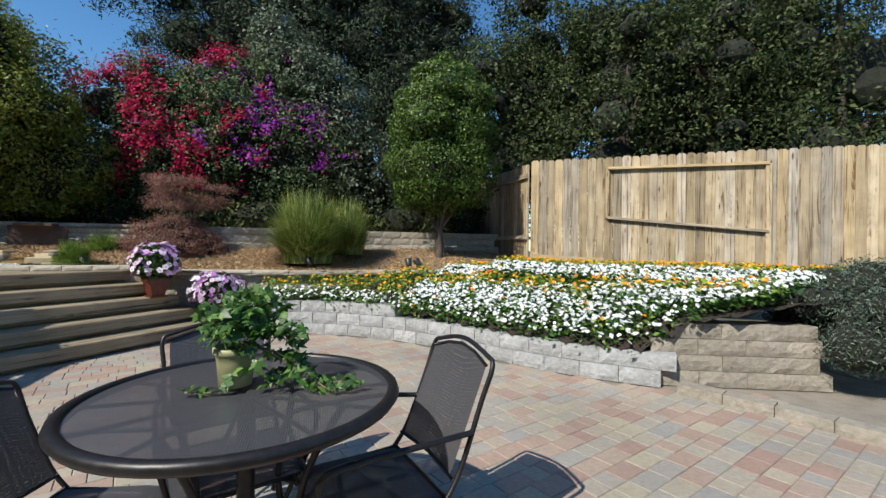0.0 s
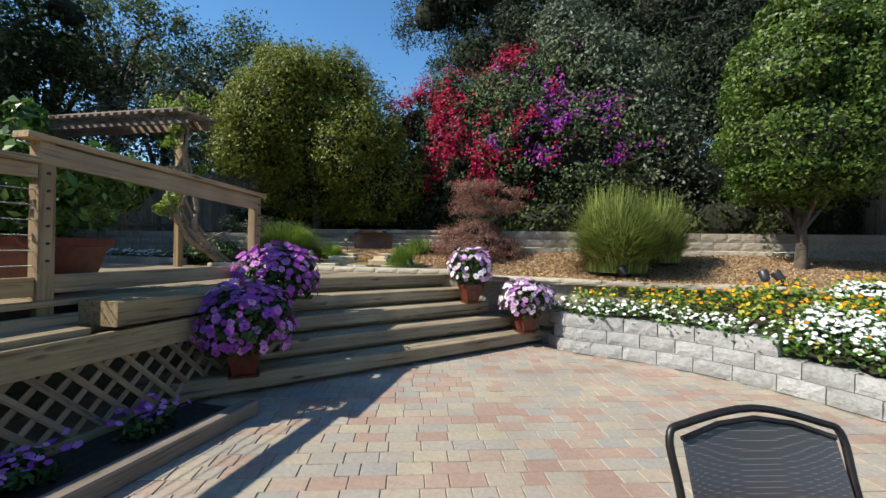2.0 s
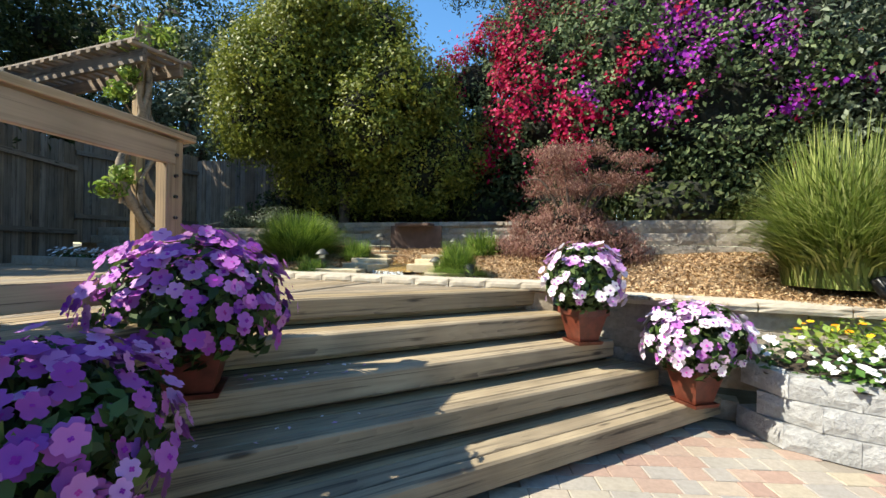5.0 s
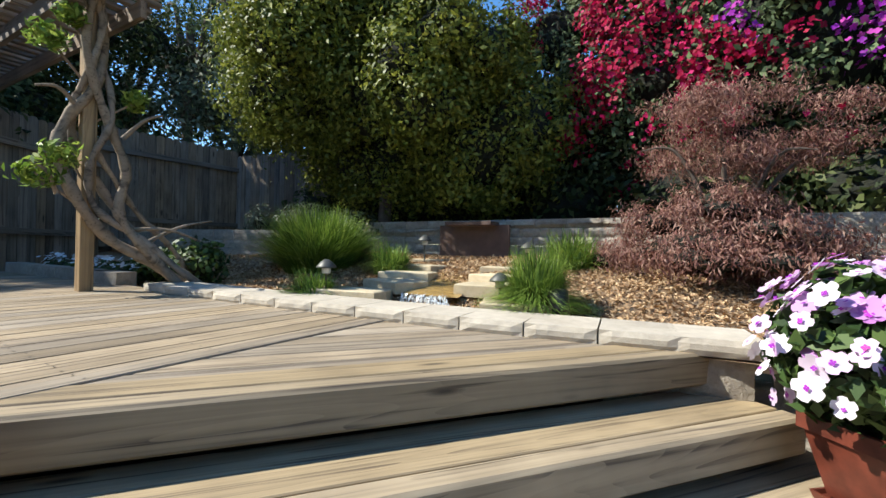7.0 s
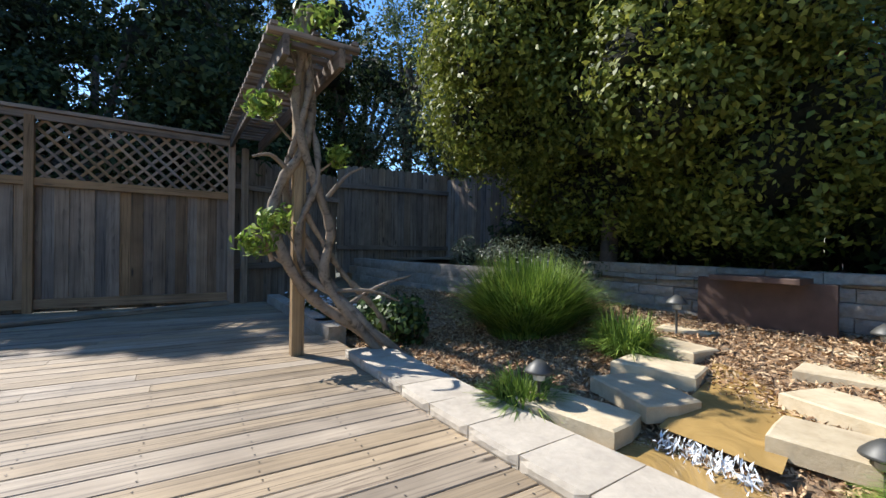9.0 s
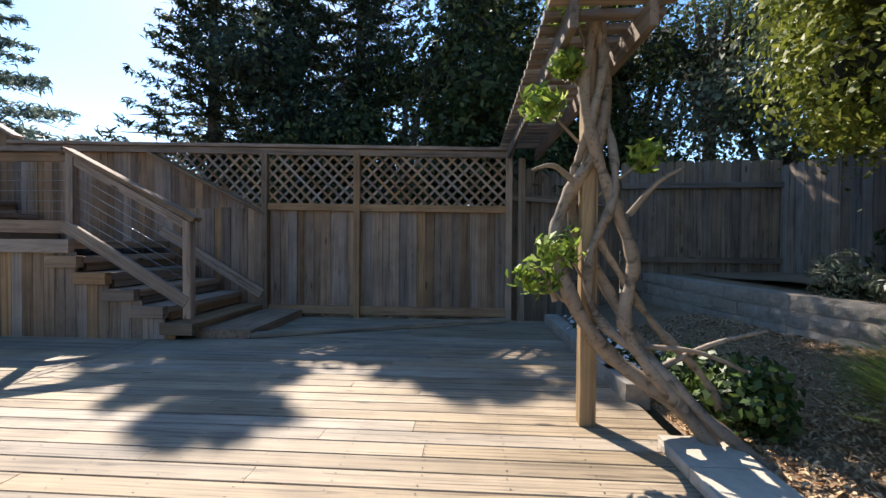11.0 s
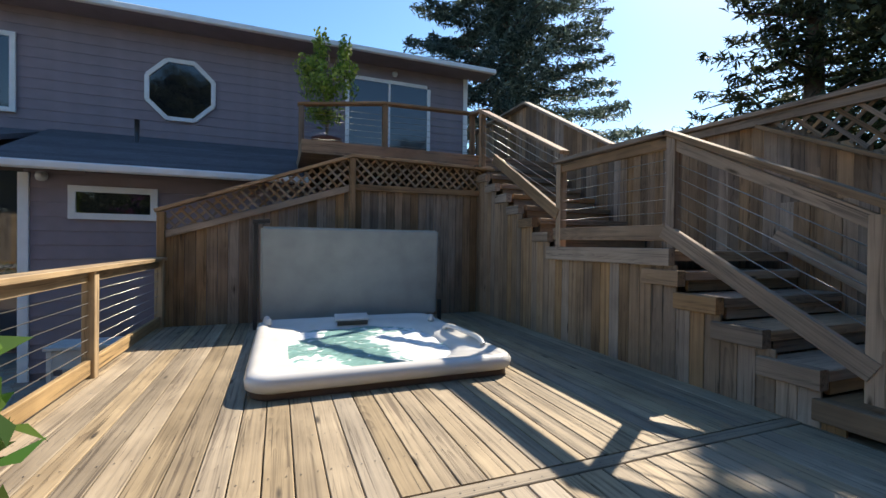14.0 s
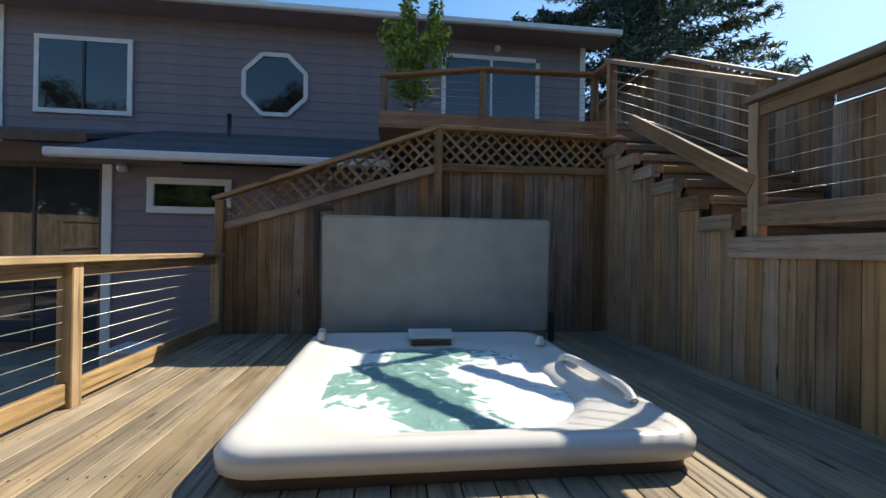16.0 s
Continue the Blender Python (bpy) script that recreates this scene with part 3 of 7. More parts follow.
def tuft_points(rng, blobs, n, per=36, spread=0.12, flat=1.0, depth=0.3):
    """Leaf places gathered into tufts that sit on the outside of ellipsoids, with gaps between."""
    blobs = np.array(blobs, dtype=float)
    area = blobs[:, 3] * blobs[:, 4] + blobs[:, 4] * blobs[:, 5] + blobs[:, 3] * blobs[:, 5]
    many = max(4, n // per)
    which = rng.choice(len(blobs), many, p=area / area.sum())
    b = blobs[which]
    d = unit(rng.normal(0, 1, (many, 3)))
    c = b[:, :3] + d * b[:, 3:] * (1.04 - depth * rng.random((many, 1)) ** 1.5)
    keep = np.ones(many, bool)
    for i, o in enumerate(blobs):
        q = (c - o[:3]) / (o[3:] * 0.78)
        keep &= ~(((q * q).sum(1) < 1) & (which != i))
    c, d = c[keep], unit(d[keep] / b[keep, 3:])
    size = spread * rng.uniform(0.6, 1.35, (len(c), 1))
    w = rng.integers(0, len(c), n)
    off = rng.normal(0, 1, (n, 3)) * np.array([1, 1, flat])
    p = c[w] + off * size[w]
    return p, unit(d[w] * 0.7 + unit(off) * 0.8 + np.array([0, 0, 0.3]))


def tufted_crown(name, blobs, n, size, mat, parent, seed, per=36, spread=0.12, flat=1.0, ratio=0.5, core=0.75, droop=0.3, depth=0.3):
    """A crown of tufts of leaves over a core painted as near-black shade."""
    rng = np.random.default_rng(seed)
    p, nrm = tuft_points(rng, blobs, n, per, spread, flat, depth)
    c = leaf_corners(rng, p, nrm, size, size * ratio, droop)
    f = []
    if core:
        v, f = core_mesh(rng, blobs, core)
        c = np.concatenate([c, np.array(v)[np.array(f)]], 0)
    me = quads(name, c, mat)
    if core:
        me.materials.append(CROWN_SHADE)
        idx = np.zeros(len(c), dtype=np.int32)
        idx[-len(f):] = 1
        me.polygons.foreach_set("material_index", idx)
    return hold(new(name, me), Matrix.Identity(4), parent)


def clip_line(poly, nx, ny, d):
    """Where the line nx*u + ny*v = d crosses a convex polygon."""
    hits = []
    for (u0, v0), (u1, v1) in zip(poly, poly[1:] + poly[:1]):
        a, b = nx * u0 + ny * v0 - d, nx * u1 + ny * v1 - d
        if a * b < 0:
            t = a / (a - b)
            hits.append((u0 + (u1 - u0) * t, v0 + (v1 - v0) * t))
    return hits if len(hits) == 2 else None


def lattice(parent, origin, u, v, poly, mat, step=0.105, width=0.034):
    """Crossed diagonal strips filling a polygon in the plane of u and v."""
    o, u, v = Vector(origin), Vector(u), Vector(v)
    nrm = u.cross(v).normalized()
    for side, (nx, ny) in ((0.005, (0.7071, 0.7071)), (-0.005, (0.7071, -0.7071))):
        ds = [nx * a + ny * b for a, b in poly]
        d = min(ds) + step / 2
        while d < max(ds):
            h = clip_line(poly, nx, ny, d)
            d += step
            if h and math.dist(*h) > 0.06:
                a, b = (o + u * p + v * q + nrm * side for p, q in h)
                board("lattice_strip", a, b, width, 0.008, mat, parent, nrm, 0.002)


def prism(name, outline, z0, z1, mat, parent=None, label=""):
    """An upright solid over a plan outline (counter-clockwise)."""
    n = len(outline)
    ox, oy = outline[0]
    v = [(x - ox, y - oy, 0) for x, y in outline] + [(x - ox, y - oy, z1 - z0) for x, y in outline]
    f = [tuple(reversed(range(n))), tuple(range(n, 2 * n))] + [(i, (i + 1) % n, n + (i + 1) % n, n + i) for i in range(n)]
    ob = hold(new(name, mesh_from(name, v, f, mat)), Matrix.Translation((ox, oy, z0)), parent)
    if label:
        ob["label"] = label
    return ob


# ---- ground and setting ----
def garden_height(x, y):
    """The mulch bed behind the deck rises to the back."""
    t = min(1.0, max(0.0, (y - 7.0) / 2.3))
    return 0.84 + 0.36 * t * t * (3 - 2 * t) + 0.02 * math.sin(x * 2.1 + y) + 0.015 * math.sin(y * 3.7 - x)


def sheet(name, x0, x1, y0, y1, nx, ny, height, mat, kind="structure", label="", category=""):
    v = [(x0 + (x1 - x0) * i / nx, y0 + (y1 - y0) * j / ny, 0) for j in range(ny + 1) for i in range(nx + 1)]
    v = [(x, y, height(x, y)) for x, y, _ in v]
    f = [(j * (nx + 1) + i, j * (nx + 1) + i + 1, (j + 1) * (nx + 1) + i + 1, (j + 1) * (nx + 1) + i) for j in range(ny) for i in range(nx)]
    return tagged(hold(new(name, mesh_from(name, v, f, mat, True)), Matrix.Identity(4)), label, category, "", kind)


sheet("ground", -400, 400, -400, 400, 8, 8, lambda x, y: -0.05, GRASSY, "structure", "dry brown ground around the garden", "ground")
patio = sheet("pavement", -4.6, 5.2, -6.4, 7.4, 4, 4, lambda x, y: -0.007, SAND, "structure", "paved patio of red, tan and grey concrete pavers", "patio")
garden_bed = sheet("mulch_bed", -11.9, 4.4, 6.98, 9.42, 60, 12, garden_height, MULCH, "structure", "brown bark mulch garden bed behind the deck", "garden bed")
sheet("terrace_ground", -14, 9.5, 9.3, 16, 20, 8, lambda x, y: 1.52 + 0.05 * math.sin(x * 1.3) + 0.03 * (y - 9.3), MULCH, "structure", "shaded mulch terrace under the shrubs", "garden bed")
WALL_CURVE = smooth_path([(-1.08, 6.9, 0), (-0.85, 6.55, 0), (-0.2, 6.38, 0), (0.4, 6.1, 0), (1.09, 5.55, 0), (1.6, 4.9, 0), (2.04, 4.19, 0), (2.5, 3.6, 0), (3.07, 3.08, 0)], 10)


def nearest_wall(x, y):
    return min((math.hypot(p.x - x, p.y - y), p.x) for p in WALL_CURVE)


def bed_height(x, y):
    """The flower bed climbs from the low wall to the back wall and the fence."""
    d, wx = nearest_wall(x, y)
    low = 0.42 - 0.12 * min(1, max(0, (wx - 0.2) / 1.6))
    u = min(1.0, max(0.0, (x - 2.85) / 0.5))
    east = u * u * (3 - 2 * u)
    side = (x - 3.05) * 0.40 + (y - 3.1) * 0.92
    near = min(1.0, max(0.0, 1.25 - side / 1.6))
    low += 0.25 * east * near
    return low + (min(0.42, d * 0.26) + (0.12 if wx > 1.4 else 0) * min(1, d / 1.2)) * (1 - 0.45 * east * near)


def inside_bed(x, y, margin=0.0):
    for p, q in zip(WALL_CURVE, WALL_CURVE[1:]):
        e = q - p
        n = Vector((-e.y, e.x, 0)).normalized()
        w = Vector((x, y, 0)) - p
        if abs(w.dot(e.normalized())) <= e.length * 1.5 and w.dot(n) < margin and w.length < 1.0:
            return False
    line = 7.0 if x < 2.6 else 7.0 - (x - 2.6) * 0.2
    side = (x - 3.05) * 0.40 + (y - 3.1) * 0.92
    if x > 3.0 and side < margin + 0.05:
        return False
    if x < 3.05 and any(abs(p.x - x) < 0.09 and y < p.y + margin for p in WALL_CURVE):
        return False
    fence_side = (x - 4.16) * 0.565 + (y - 7.76) * 0.825
    return y < line and fence_side < -0.06 and x > -1.04 and y > 2.6 and (x > 0.3 or y > 6.0)


bed_verts, bed_faces, index_at = [], [], {}
step_size = 0.12
for i in range(int(-1.3 / step_size), int(6.6 / step_size)):
    for j in range(int(2.6 / step_size), int(7.2 / step_size)):
        if inside_bed((i + 0.5) * step_size, (j + 0.5) * step_size, 0.04):
            quad = []
            for a, b in ((i, j), (i + 1, j), (i + 1, j + 1), (i, j + 1)):
                if (a, b) not in index_at:
                    index_at[(a, b)] = len(bed_verts)
                    bed_verts.append((a * step_size, b * step_size, bed_height(a * step_size, b * step_size)))
                quad.append(index_at[(a, b)])
            bed_faces.append(tuple(quad))
tagged(hold(new("flower_bed", mesh_from("flower_bed", bed_verts, bed_faces, SOIL, True)), Matrix.Identity(4)), "dark soil of the raised flower bed", "garden bed", "", "structure")

rng = np.random.default_rng(5)
chips_at = []
while len(chips_at) < 60000:
    x, y = rng.uniform(-9.5, 4.3) if len(chips_at) < 34000 else rng.uniform(-7.0, 1.0), rng.uniform(7.0, 9.35)
    chips_at.append((x, y, garden_height(x, y) + 0.012))
chips_at = np.array(chips_at)
chips = quads("bark_chips", leaf_corners(rng, chips_at, np.tile((0, 0, 1.0), (len(chips_at), 1)), 0.046, 0.013), CHIP)
tagged(hold(new("bark_chips", chips), Matrix.Identity(4)), "loose tan bark chips covering the bed", "mulch", "", "stuff")


# ---- block walls ----
def block_mesh(name, l, d, h, mat, seed, rough=0.0045):
    """A split-face block: front face rough, edges knocked off."""
    r = random.Random(seed)
    v, f = [], []
    nx, nz = 6, 3
    for j in range(nz + 1):
        for i in range(nx + 1):
            edge = i in (0, nx) or j in (0, nz)
            v.append((-l / 2 + l * i / nx, -d / 2 + (0.010 if edge else 0) + r.uniform(-rough, rough), -h / 2 + h * j / nz))
    o = len(v)
    for j in (0, nz):
        for i in (0, nx):
            v.append((-l / 2 + l * i / nx, d / 2, -h / 2 + h * j / nz))
    for j in range(nz):
        for i in range(nx):
            a = j * (nx + 1) + i
            f.append((a, a + 1, a + nx + 2, a + nx + 1))
    t = nz * (nx + 1)
    f += [tuple(range(t, t + nx + 1)) + (o + 3, o + 2), tuple(reversed(range(nx + 1))) + (o, o + 1)]
    f += [tuple(j * (nx + 1) for j in range(nz + 1)) + (o + 2, o), (o + 1, o + 3) + tuple(j * (nx + 1) + nx for j in range(nz, -1, -1)), (o + 1, o, o + 2, o + 3)]
    return mesh_from(name, v, f, mat)


def block_wall(name, path, z0, courses, l, h, d, mat, label, capped=None, batter=0.012, limit=None):
    """Courses of blocks along a path, front to its right-hand side."""
    top = thing(name, (path[0][0], path[0][1], z0), label, "retaining wall", "", "structure")
    meshes = [block_mesh("block", l - 0.006, d, h - 0.005, mat, k) for k in range(6)]
    pts = [Vector((p[0], p[1], 0)) for p in path]
    lens = [0.0]
    for a, b in zip(pts, pts[1:]):
        lens.append(lens[-1] + (b - a).length)

    def at(s):
        s = min(max(s, 0.0), lens[-1])
        for k in range(len(pts) - 1):
            if s <= lens[k + 1] or k == len(pts) - 2:
                return pts[k].lerp(pts[k + 1], (s - lens[k]) / max(1e-6, lens[k + 1] - lens[k]))

    count = 0
    for c in range(courses):
        end = lens[-1] if limit is None else limit[c]
        s = 0.0 if c % 2 == 0 else l * 0.5
        while s + l * 0.6 < end + l * 0.5:
            a, b = at(s), at(s + l)
            if (b - a).length > l * 0.4:
                x = (b - a).normalized()
                y = Vector((-x.y, x.x, 0))
                m = Matrix((x, y, Vector((0, 0, 1)))).transposed().to_4x4()
                m.translation = (a + b) / 2 + y * (d / 2 + c * batter) + Vector((0, 0, z0 + h * (c + 0.5)))
                hold(new("block", meshes[(count * 7 + c) % 6]), m, top)
                count += 1
            s += l
    if capped:
        s = 0.0
        cm = [block_mesh("cap_stone", l * 1.25 - 0.008, d + 0.06, 0.07, capped, 30 + k, 0.0015) for k in range(4)]
        while s < lens[-1] - 0.05:
            a, b = at(s), at(s + l * 1.25)
            if (b - a).length > l * 0.5:
                x = (b - a).normalized()
                y = Vector((-x.y, x.x, 0))
                m = Matrix((x, y, Vector((0, 0, 1)))).transposed().to_4x4()
                m.translation = (a + b) / 2 + y * (d / 2 - 0.01) + Vector((0, 0, z0 + h * courses + 0.035))
                hold(new("cap_stone", cm[count % 4]), m, top)
                count += 1
            s += l * 1.25
    return top


curve_len = sum((b - a).length for a, b in zip(WALL_CURVE, WALL_CURVE[1:]))
block_wall("flower_bed_wall", [(p.x, p.y) for p in WALL_CURVE], 0.0, 3, 0.36, 0.155, 0.24, BLOCK_GREY, "low curved wall of pale grey split-face concrete blocks", None, 0.014, (curve_len, curve_len, 2.3))
block_wall("side_bed_wall", [(3.0, 3.22), (4.35, 2.68)], 0.0, 4, 0.42, 0.145, 0.26, BLOCK_TAN, "tan split-face block wall stepping up beside the patio")
block_wall("edging_stones", [(3.02, 2.96), (3.3, 2.4), (3.55, 1.7), (3.7, 0.9), (3.8, 0.0)], -0.06, 1, 0.34, 0.15, 0.16, BLOCK_TAN, "row of low tan edging stones along the patio")
block_wall("bed_back_wall", [(-2.5, 7.16), (-1.1, 7.02), (0.6, 7.02), (2.9, 6.98), (4.0, 7.2)], 0.22, 4, 0.42, 0.145, 0.22, BLOCK_TAN, "tan block wall holding the mulch bed above the flowers", CAP_STONE)
block_wall("step_side_wall", [(-2.6, 7.14), (-1.06, 6.98)], 0.0, 5, 0.40, 0.145, 0.16, BLOCK_TAN, "block wall closing the end of the wooden steps")
block_wall("deck_edge_wall", [(-6.5, 6.76), (-5.2, 6.77), (-4.4, 6.81), (-3.4, 6.88), (-2.36, 7.03)], 0.668, 1, 0.26, 0.2, 0.3, BLOCK_TAN, "low block kerb with pale cap stones along the deck edge", CAP_STONE)
block_wall("terrace_wall", [(-2.2, 8.95), (-1.4, 8.95), (0.2, 9.15), (1.5, 9.25), (4.1, 9.15)], 1.15, 3, 0.40, 0.15, 0.22, BLOCK_TAN, "grey-tan split-face terrace wall behind the grasses")
block_wall("fountain_wall", [(-6.6, 9.3), (-2.2, 9.25)], 1.05, 6, 0.34, 0.095, 0.22, BLOCK_TAN, "stacked tan stone wall around the small waterfall")
block_wall("corner_bed_wall", [(-11.3, 8.4), (-9.5, 8.45), (-8.0, 8.7), (-7.3, 8.9), (-6.5, 9.28)], 0.9, 4, 0.40, 0.15, 0.22, BLOCK_TAN, "grey block wall holding the corner bed by the fence")
block_wall("planter_kerb", [(-10.0, 6.72), (-7.3, 6.78)], DECK - 0.06, 1, 0.5, 0.18, 0.18, BLOCK_TAN, "low grey stone kerb where the planting meets the deck")
prism("corner_bed", [(-11.8, 8.55), (-9.5, 8.6), (-8.0, 8.85), (-6.6, 9.45), (-6.6, 10.8), (-11.8, 10.8)], 0.9, 1.46, MULCH)["kind"] = "structure"


# ---- deck ----
prism("deck_base", [(-10.15, -2.35), (-4.12, -2.35), (-4.12, 5.25), (-4.05, 5.32), (-2.9, 6.9), (-10.15, 6.8)], 0.5, DECK - 0.045, SOIL)["kind"] = "structure"
deck = thing("deck", (-7, 2, DECK), "weathered grey-brown wooden deck of long nailed boards", "deck", "", "structure")
W = 0.142
rng_deck = random.Random(3)
x = -10.12
while x < -4.1:
    cut = rng_deck.uniform(3.6, 5.6)
    for y0, y1 in ((-2.38, 2.19), (2.30, cut), (cut + 0.003, 6.86)):
        if x > -4.24 and y0 > 3:
            y1 = min(y1, 6.86)
        board("deck_board", (x + W / 2, y0, DECK - 0.019 + rng_deck.uniform(-0.0015, 0.0015)), (x + W / 2, y1, DECK - 0.019), W - 0.006, 0.038, DECK_WOOD, deck)
    x += W
board("seam_board", (-10.12, 2.245, DECK - 0.017), (-4.1, 2.245, DECK - 0.017), 0.085, 0.038, DECK_WOOD, deck)
board("seam_board", (-4.06, 5.25, DECK - 0.016), (-4.06, 6.86, DECK - 0.016), 0.085, 0.038, DECK_WOOD, deck)
STEP_S = (0.616, 0.788)


def diag(s, d, z):
    """A point by its place along (s) and across (d) the corner steps."""
    return (s * STEP_S[0] + d * STEP_S[1], s * STEP_S[1] - d * STEP_S[0], z)


for k in range(9):
    d = -6.3 - 0.235 - k * 0.142
    s0 = (-4.08 - d * STEP_S[1]) / STEP_S[0]
    s1 = (6.97 + d * STEP_S[0]) / STEP_S[1]
    if s1 - s0 > 0.1:
        board("deck_board", diag(s0, d, DECK - 0.023), diag(s1 + 0.06, d, DECK - 0.023), 0.137, 0.038, DECK_WOOD, deck)
nail = []
x = -10.12
while x < -4.1:
    for k in range(23):
        y = -2.2 + k * 0.405
        for dx in (0.035, 0.107):
            px, py, r = x + dx + rng_deck.uniform(-0.006, 0.006), y + rng_deck.uniform(-0.008, 0.008), 0.0055
            nail.append([(px - r, py, DECK + 0.0035), (px, py - r, DECK + 0.0035), (px + r, py, DECK + 0.0035), (px, py + r, DECK + 0.0035)])
    x += W
hold(new("nail_heads", quads("nail_heads", np.array(nail), BLACK_PLASTIC)), Matrix.Identity(4), deck)["kind"] = "stuff"
steps = thing("deck_steps", diag(2.5, -5.8, 0), "wide weathered wooden corner steps up to the deck", "steps", "", "structure")
for k in range(1, 6):
    d = -5.2 - (k - 1) * 0.275
    z = DECK * k / 5
    s1 = (4.78, 4.46, 4.30, 4.10, 4.06)[k - 1]
    s0 = 0.38 + (k - 1) * 0.33
    board("step_nosing", diag(s0, d - 0.045, z - 0.067), diag(s1, d - 0.045, z - 0.067), 0.09, 0.134, STEP_WOOD, steps, bevel=0.011)
    board("riser", diag(s0, d - 0.125, z - 0.138), diag(s1, d - 0.125, z - 0.138), 0.03, 0.08, STEP_WOOD, steps)
    if k < 5:
        board("tread", diag(s0 - 0.1, d - 0.16, z - 0.02), diag(s1, d - 0.16, z - 0.02), 0.132, 0.038, STEP_WOOD, steps)
        board("tread", diag(s0 - 0.1, d - 0.297, z - 0.02), diag(s1 - 0.04, d - 0.297, z - 0.02), 0.132, 0.038, STEP_WOOD, steps)
    else:
        board("tread", diag(s0 - 0.1, d - 0.16, z - 0.019), diag(s1, d - 0.16, z - 0.019), 0.132, 0.038, STEP_WOOD, steps)

edge = thing("deck_edge", (-4.0, 1, 0), "wooden deck edge with fascia beam over crossed lattice", "deck edge", "", "structure")
board("fascia", (-3.99, -2.4, 0.66), (-3.99, 4.25, 0.66), 0.05, 0.26, STEP_WOOD, edge)
board("ledge", (-3.84, -2.4, 0.70), (-3.84, 3.0, 0.70), 0.26, 0.05, STEP_WOOD, edge)
board("ledge_beam", (-3.80, 3.1, 0.795), (-3.80, 4.6, 0.795), 0.34, 0.16, STEP_WOOD, edge, bevel=0.008)
board("fascia", (-3.68, -2.4, 0.60), (-3.68, 4.45, 0.60), 0.045, 0.17, STEP_WOOD, edge)
lattice(edge, (-3.72, 0, 0), (0, 1, 0), (0, 0, 1), [(-1.0, 0.03), (4.4, 0.03), (4.4, 0.52), (-1.0, 0.52)], LATTICE_WOOD, 0.125, 0.04)
board("bottom_rail", (-3.72, -1.0, 0.05), (-3.72, 4.4, 0.05), 0.04, 0.07, STEP_WOOD, edge)
board("border_timber", (-3.13, -0.5, 0.05), (-3.13, 3.72, 0.05), 0.12, 0.11, DARK_FENCE, edge, bevel=0.012)
tagged(prism("border_soil", [(-3.72, -0.5), (-3.19, -0.5), (-3.19, 3.7), (-3.72, 3.7)], -0.04, 0.035, SOIL), "strip of dark soil beneath the deck lattice", "soil", "", "structure")

rail = thing("deck_railing", (-4.1, 1, DECK), "wooden deck railing with steel cables and a flat cap", "railing", "", "structure")
RX = -4.1
for y, top in ((-0.22, 1.73), (-2.33, 1.73), (1.3, 1.73)):
    board("post", (RX, y, DECK - 0.25), (RX, y, top), 0.09, 0.09, RAIL_WOOD, rail, (1, 0, 0), 0.006)
board("cap", (RX, -2.38, 1.75), (RX, 2.92, 1.75), 0.15, 0.04, RAIL_WOOD, rail)
board("under_rail", (RX + 0.02, -2.38, 1.685), (RX + 0.02, 2.92, 1.685), 0.04, 0.09, RAIL_WOOD, rail)
board("bottom_rail", (RX, -2.38, DECK + 0.09), (RX, 2.92, DECK + 0.09), 0.04, 0.12, RAIL_WOOD, rail)
for k in range(6):
    tube("cable", [(RX, -2.35, DECK + 0.22 + k * 0.095), (RX, 2.95, DECK + 0.22 + k * 0.095)], 0.0035, CABLE, rail, 6)
board("post", (RX, 2.97, 0.66), (RX, 2.97, 1.88), 0.095, 0.095, RAIL_WOOD, rail, (1, 0, 0), 0.006)
board("post", (RX, 4.9, DECK - 0.2), (RX, 4.9, 1.75), 0.09, 0.09, RAIL_WOOD, rail, (1, 0, 0), 0.006)
board("cap", (RX, 2.85, 1.90), (RX, 5.0, 1.78), 0.14, 0.04, RAIL_WOOD, rail)
board("under_rail", (RX + 0.03, 2.92, 1.80), (RX + 0.03, 4.9, 1.69), 0.04, 0.13, RAIL_WOOD, rail)
board("bottom_rail", (RX, 3.0, DECK + 0.1), (RX, 4.88, DECK + 0.1), 0.04, 0.12, RAIL_WOOD, rail)
for k in range(6):
    for y in (2.97, 4.9):
        tube("cable_end", [(RX - 0.06, y, DECK + 0.25 + k * 0.11), (RX + 0.06, y, DECK + 0.25 + k * 0.11)], 0.009, BLACK_PLASTIC, rail, 6)


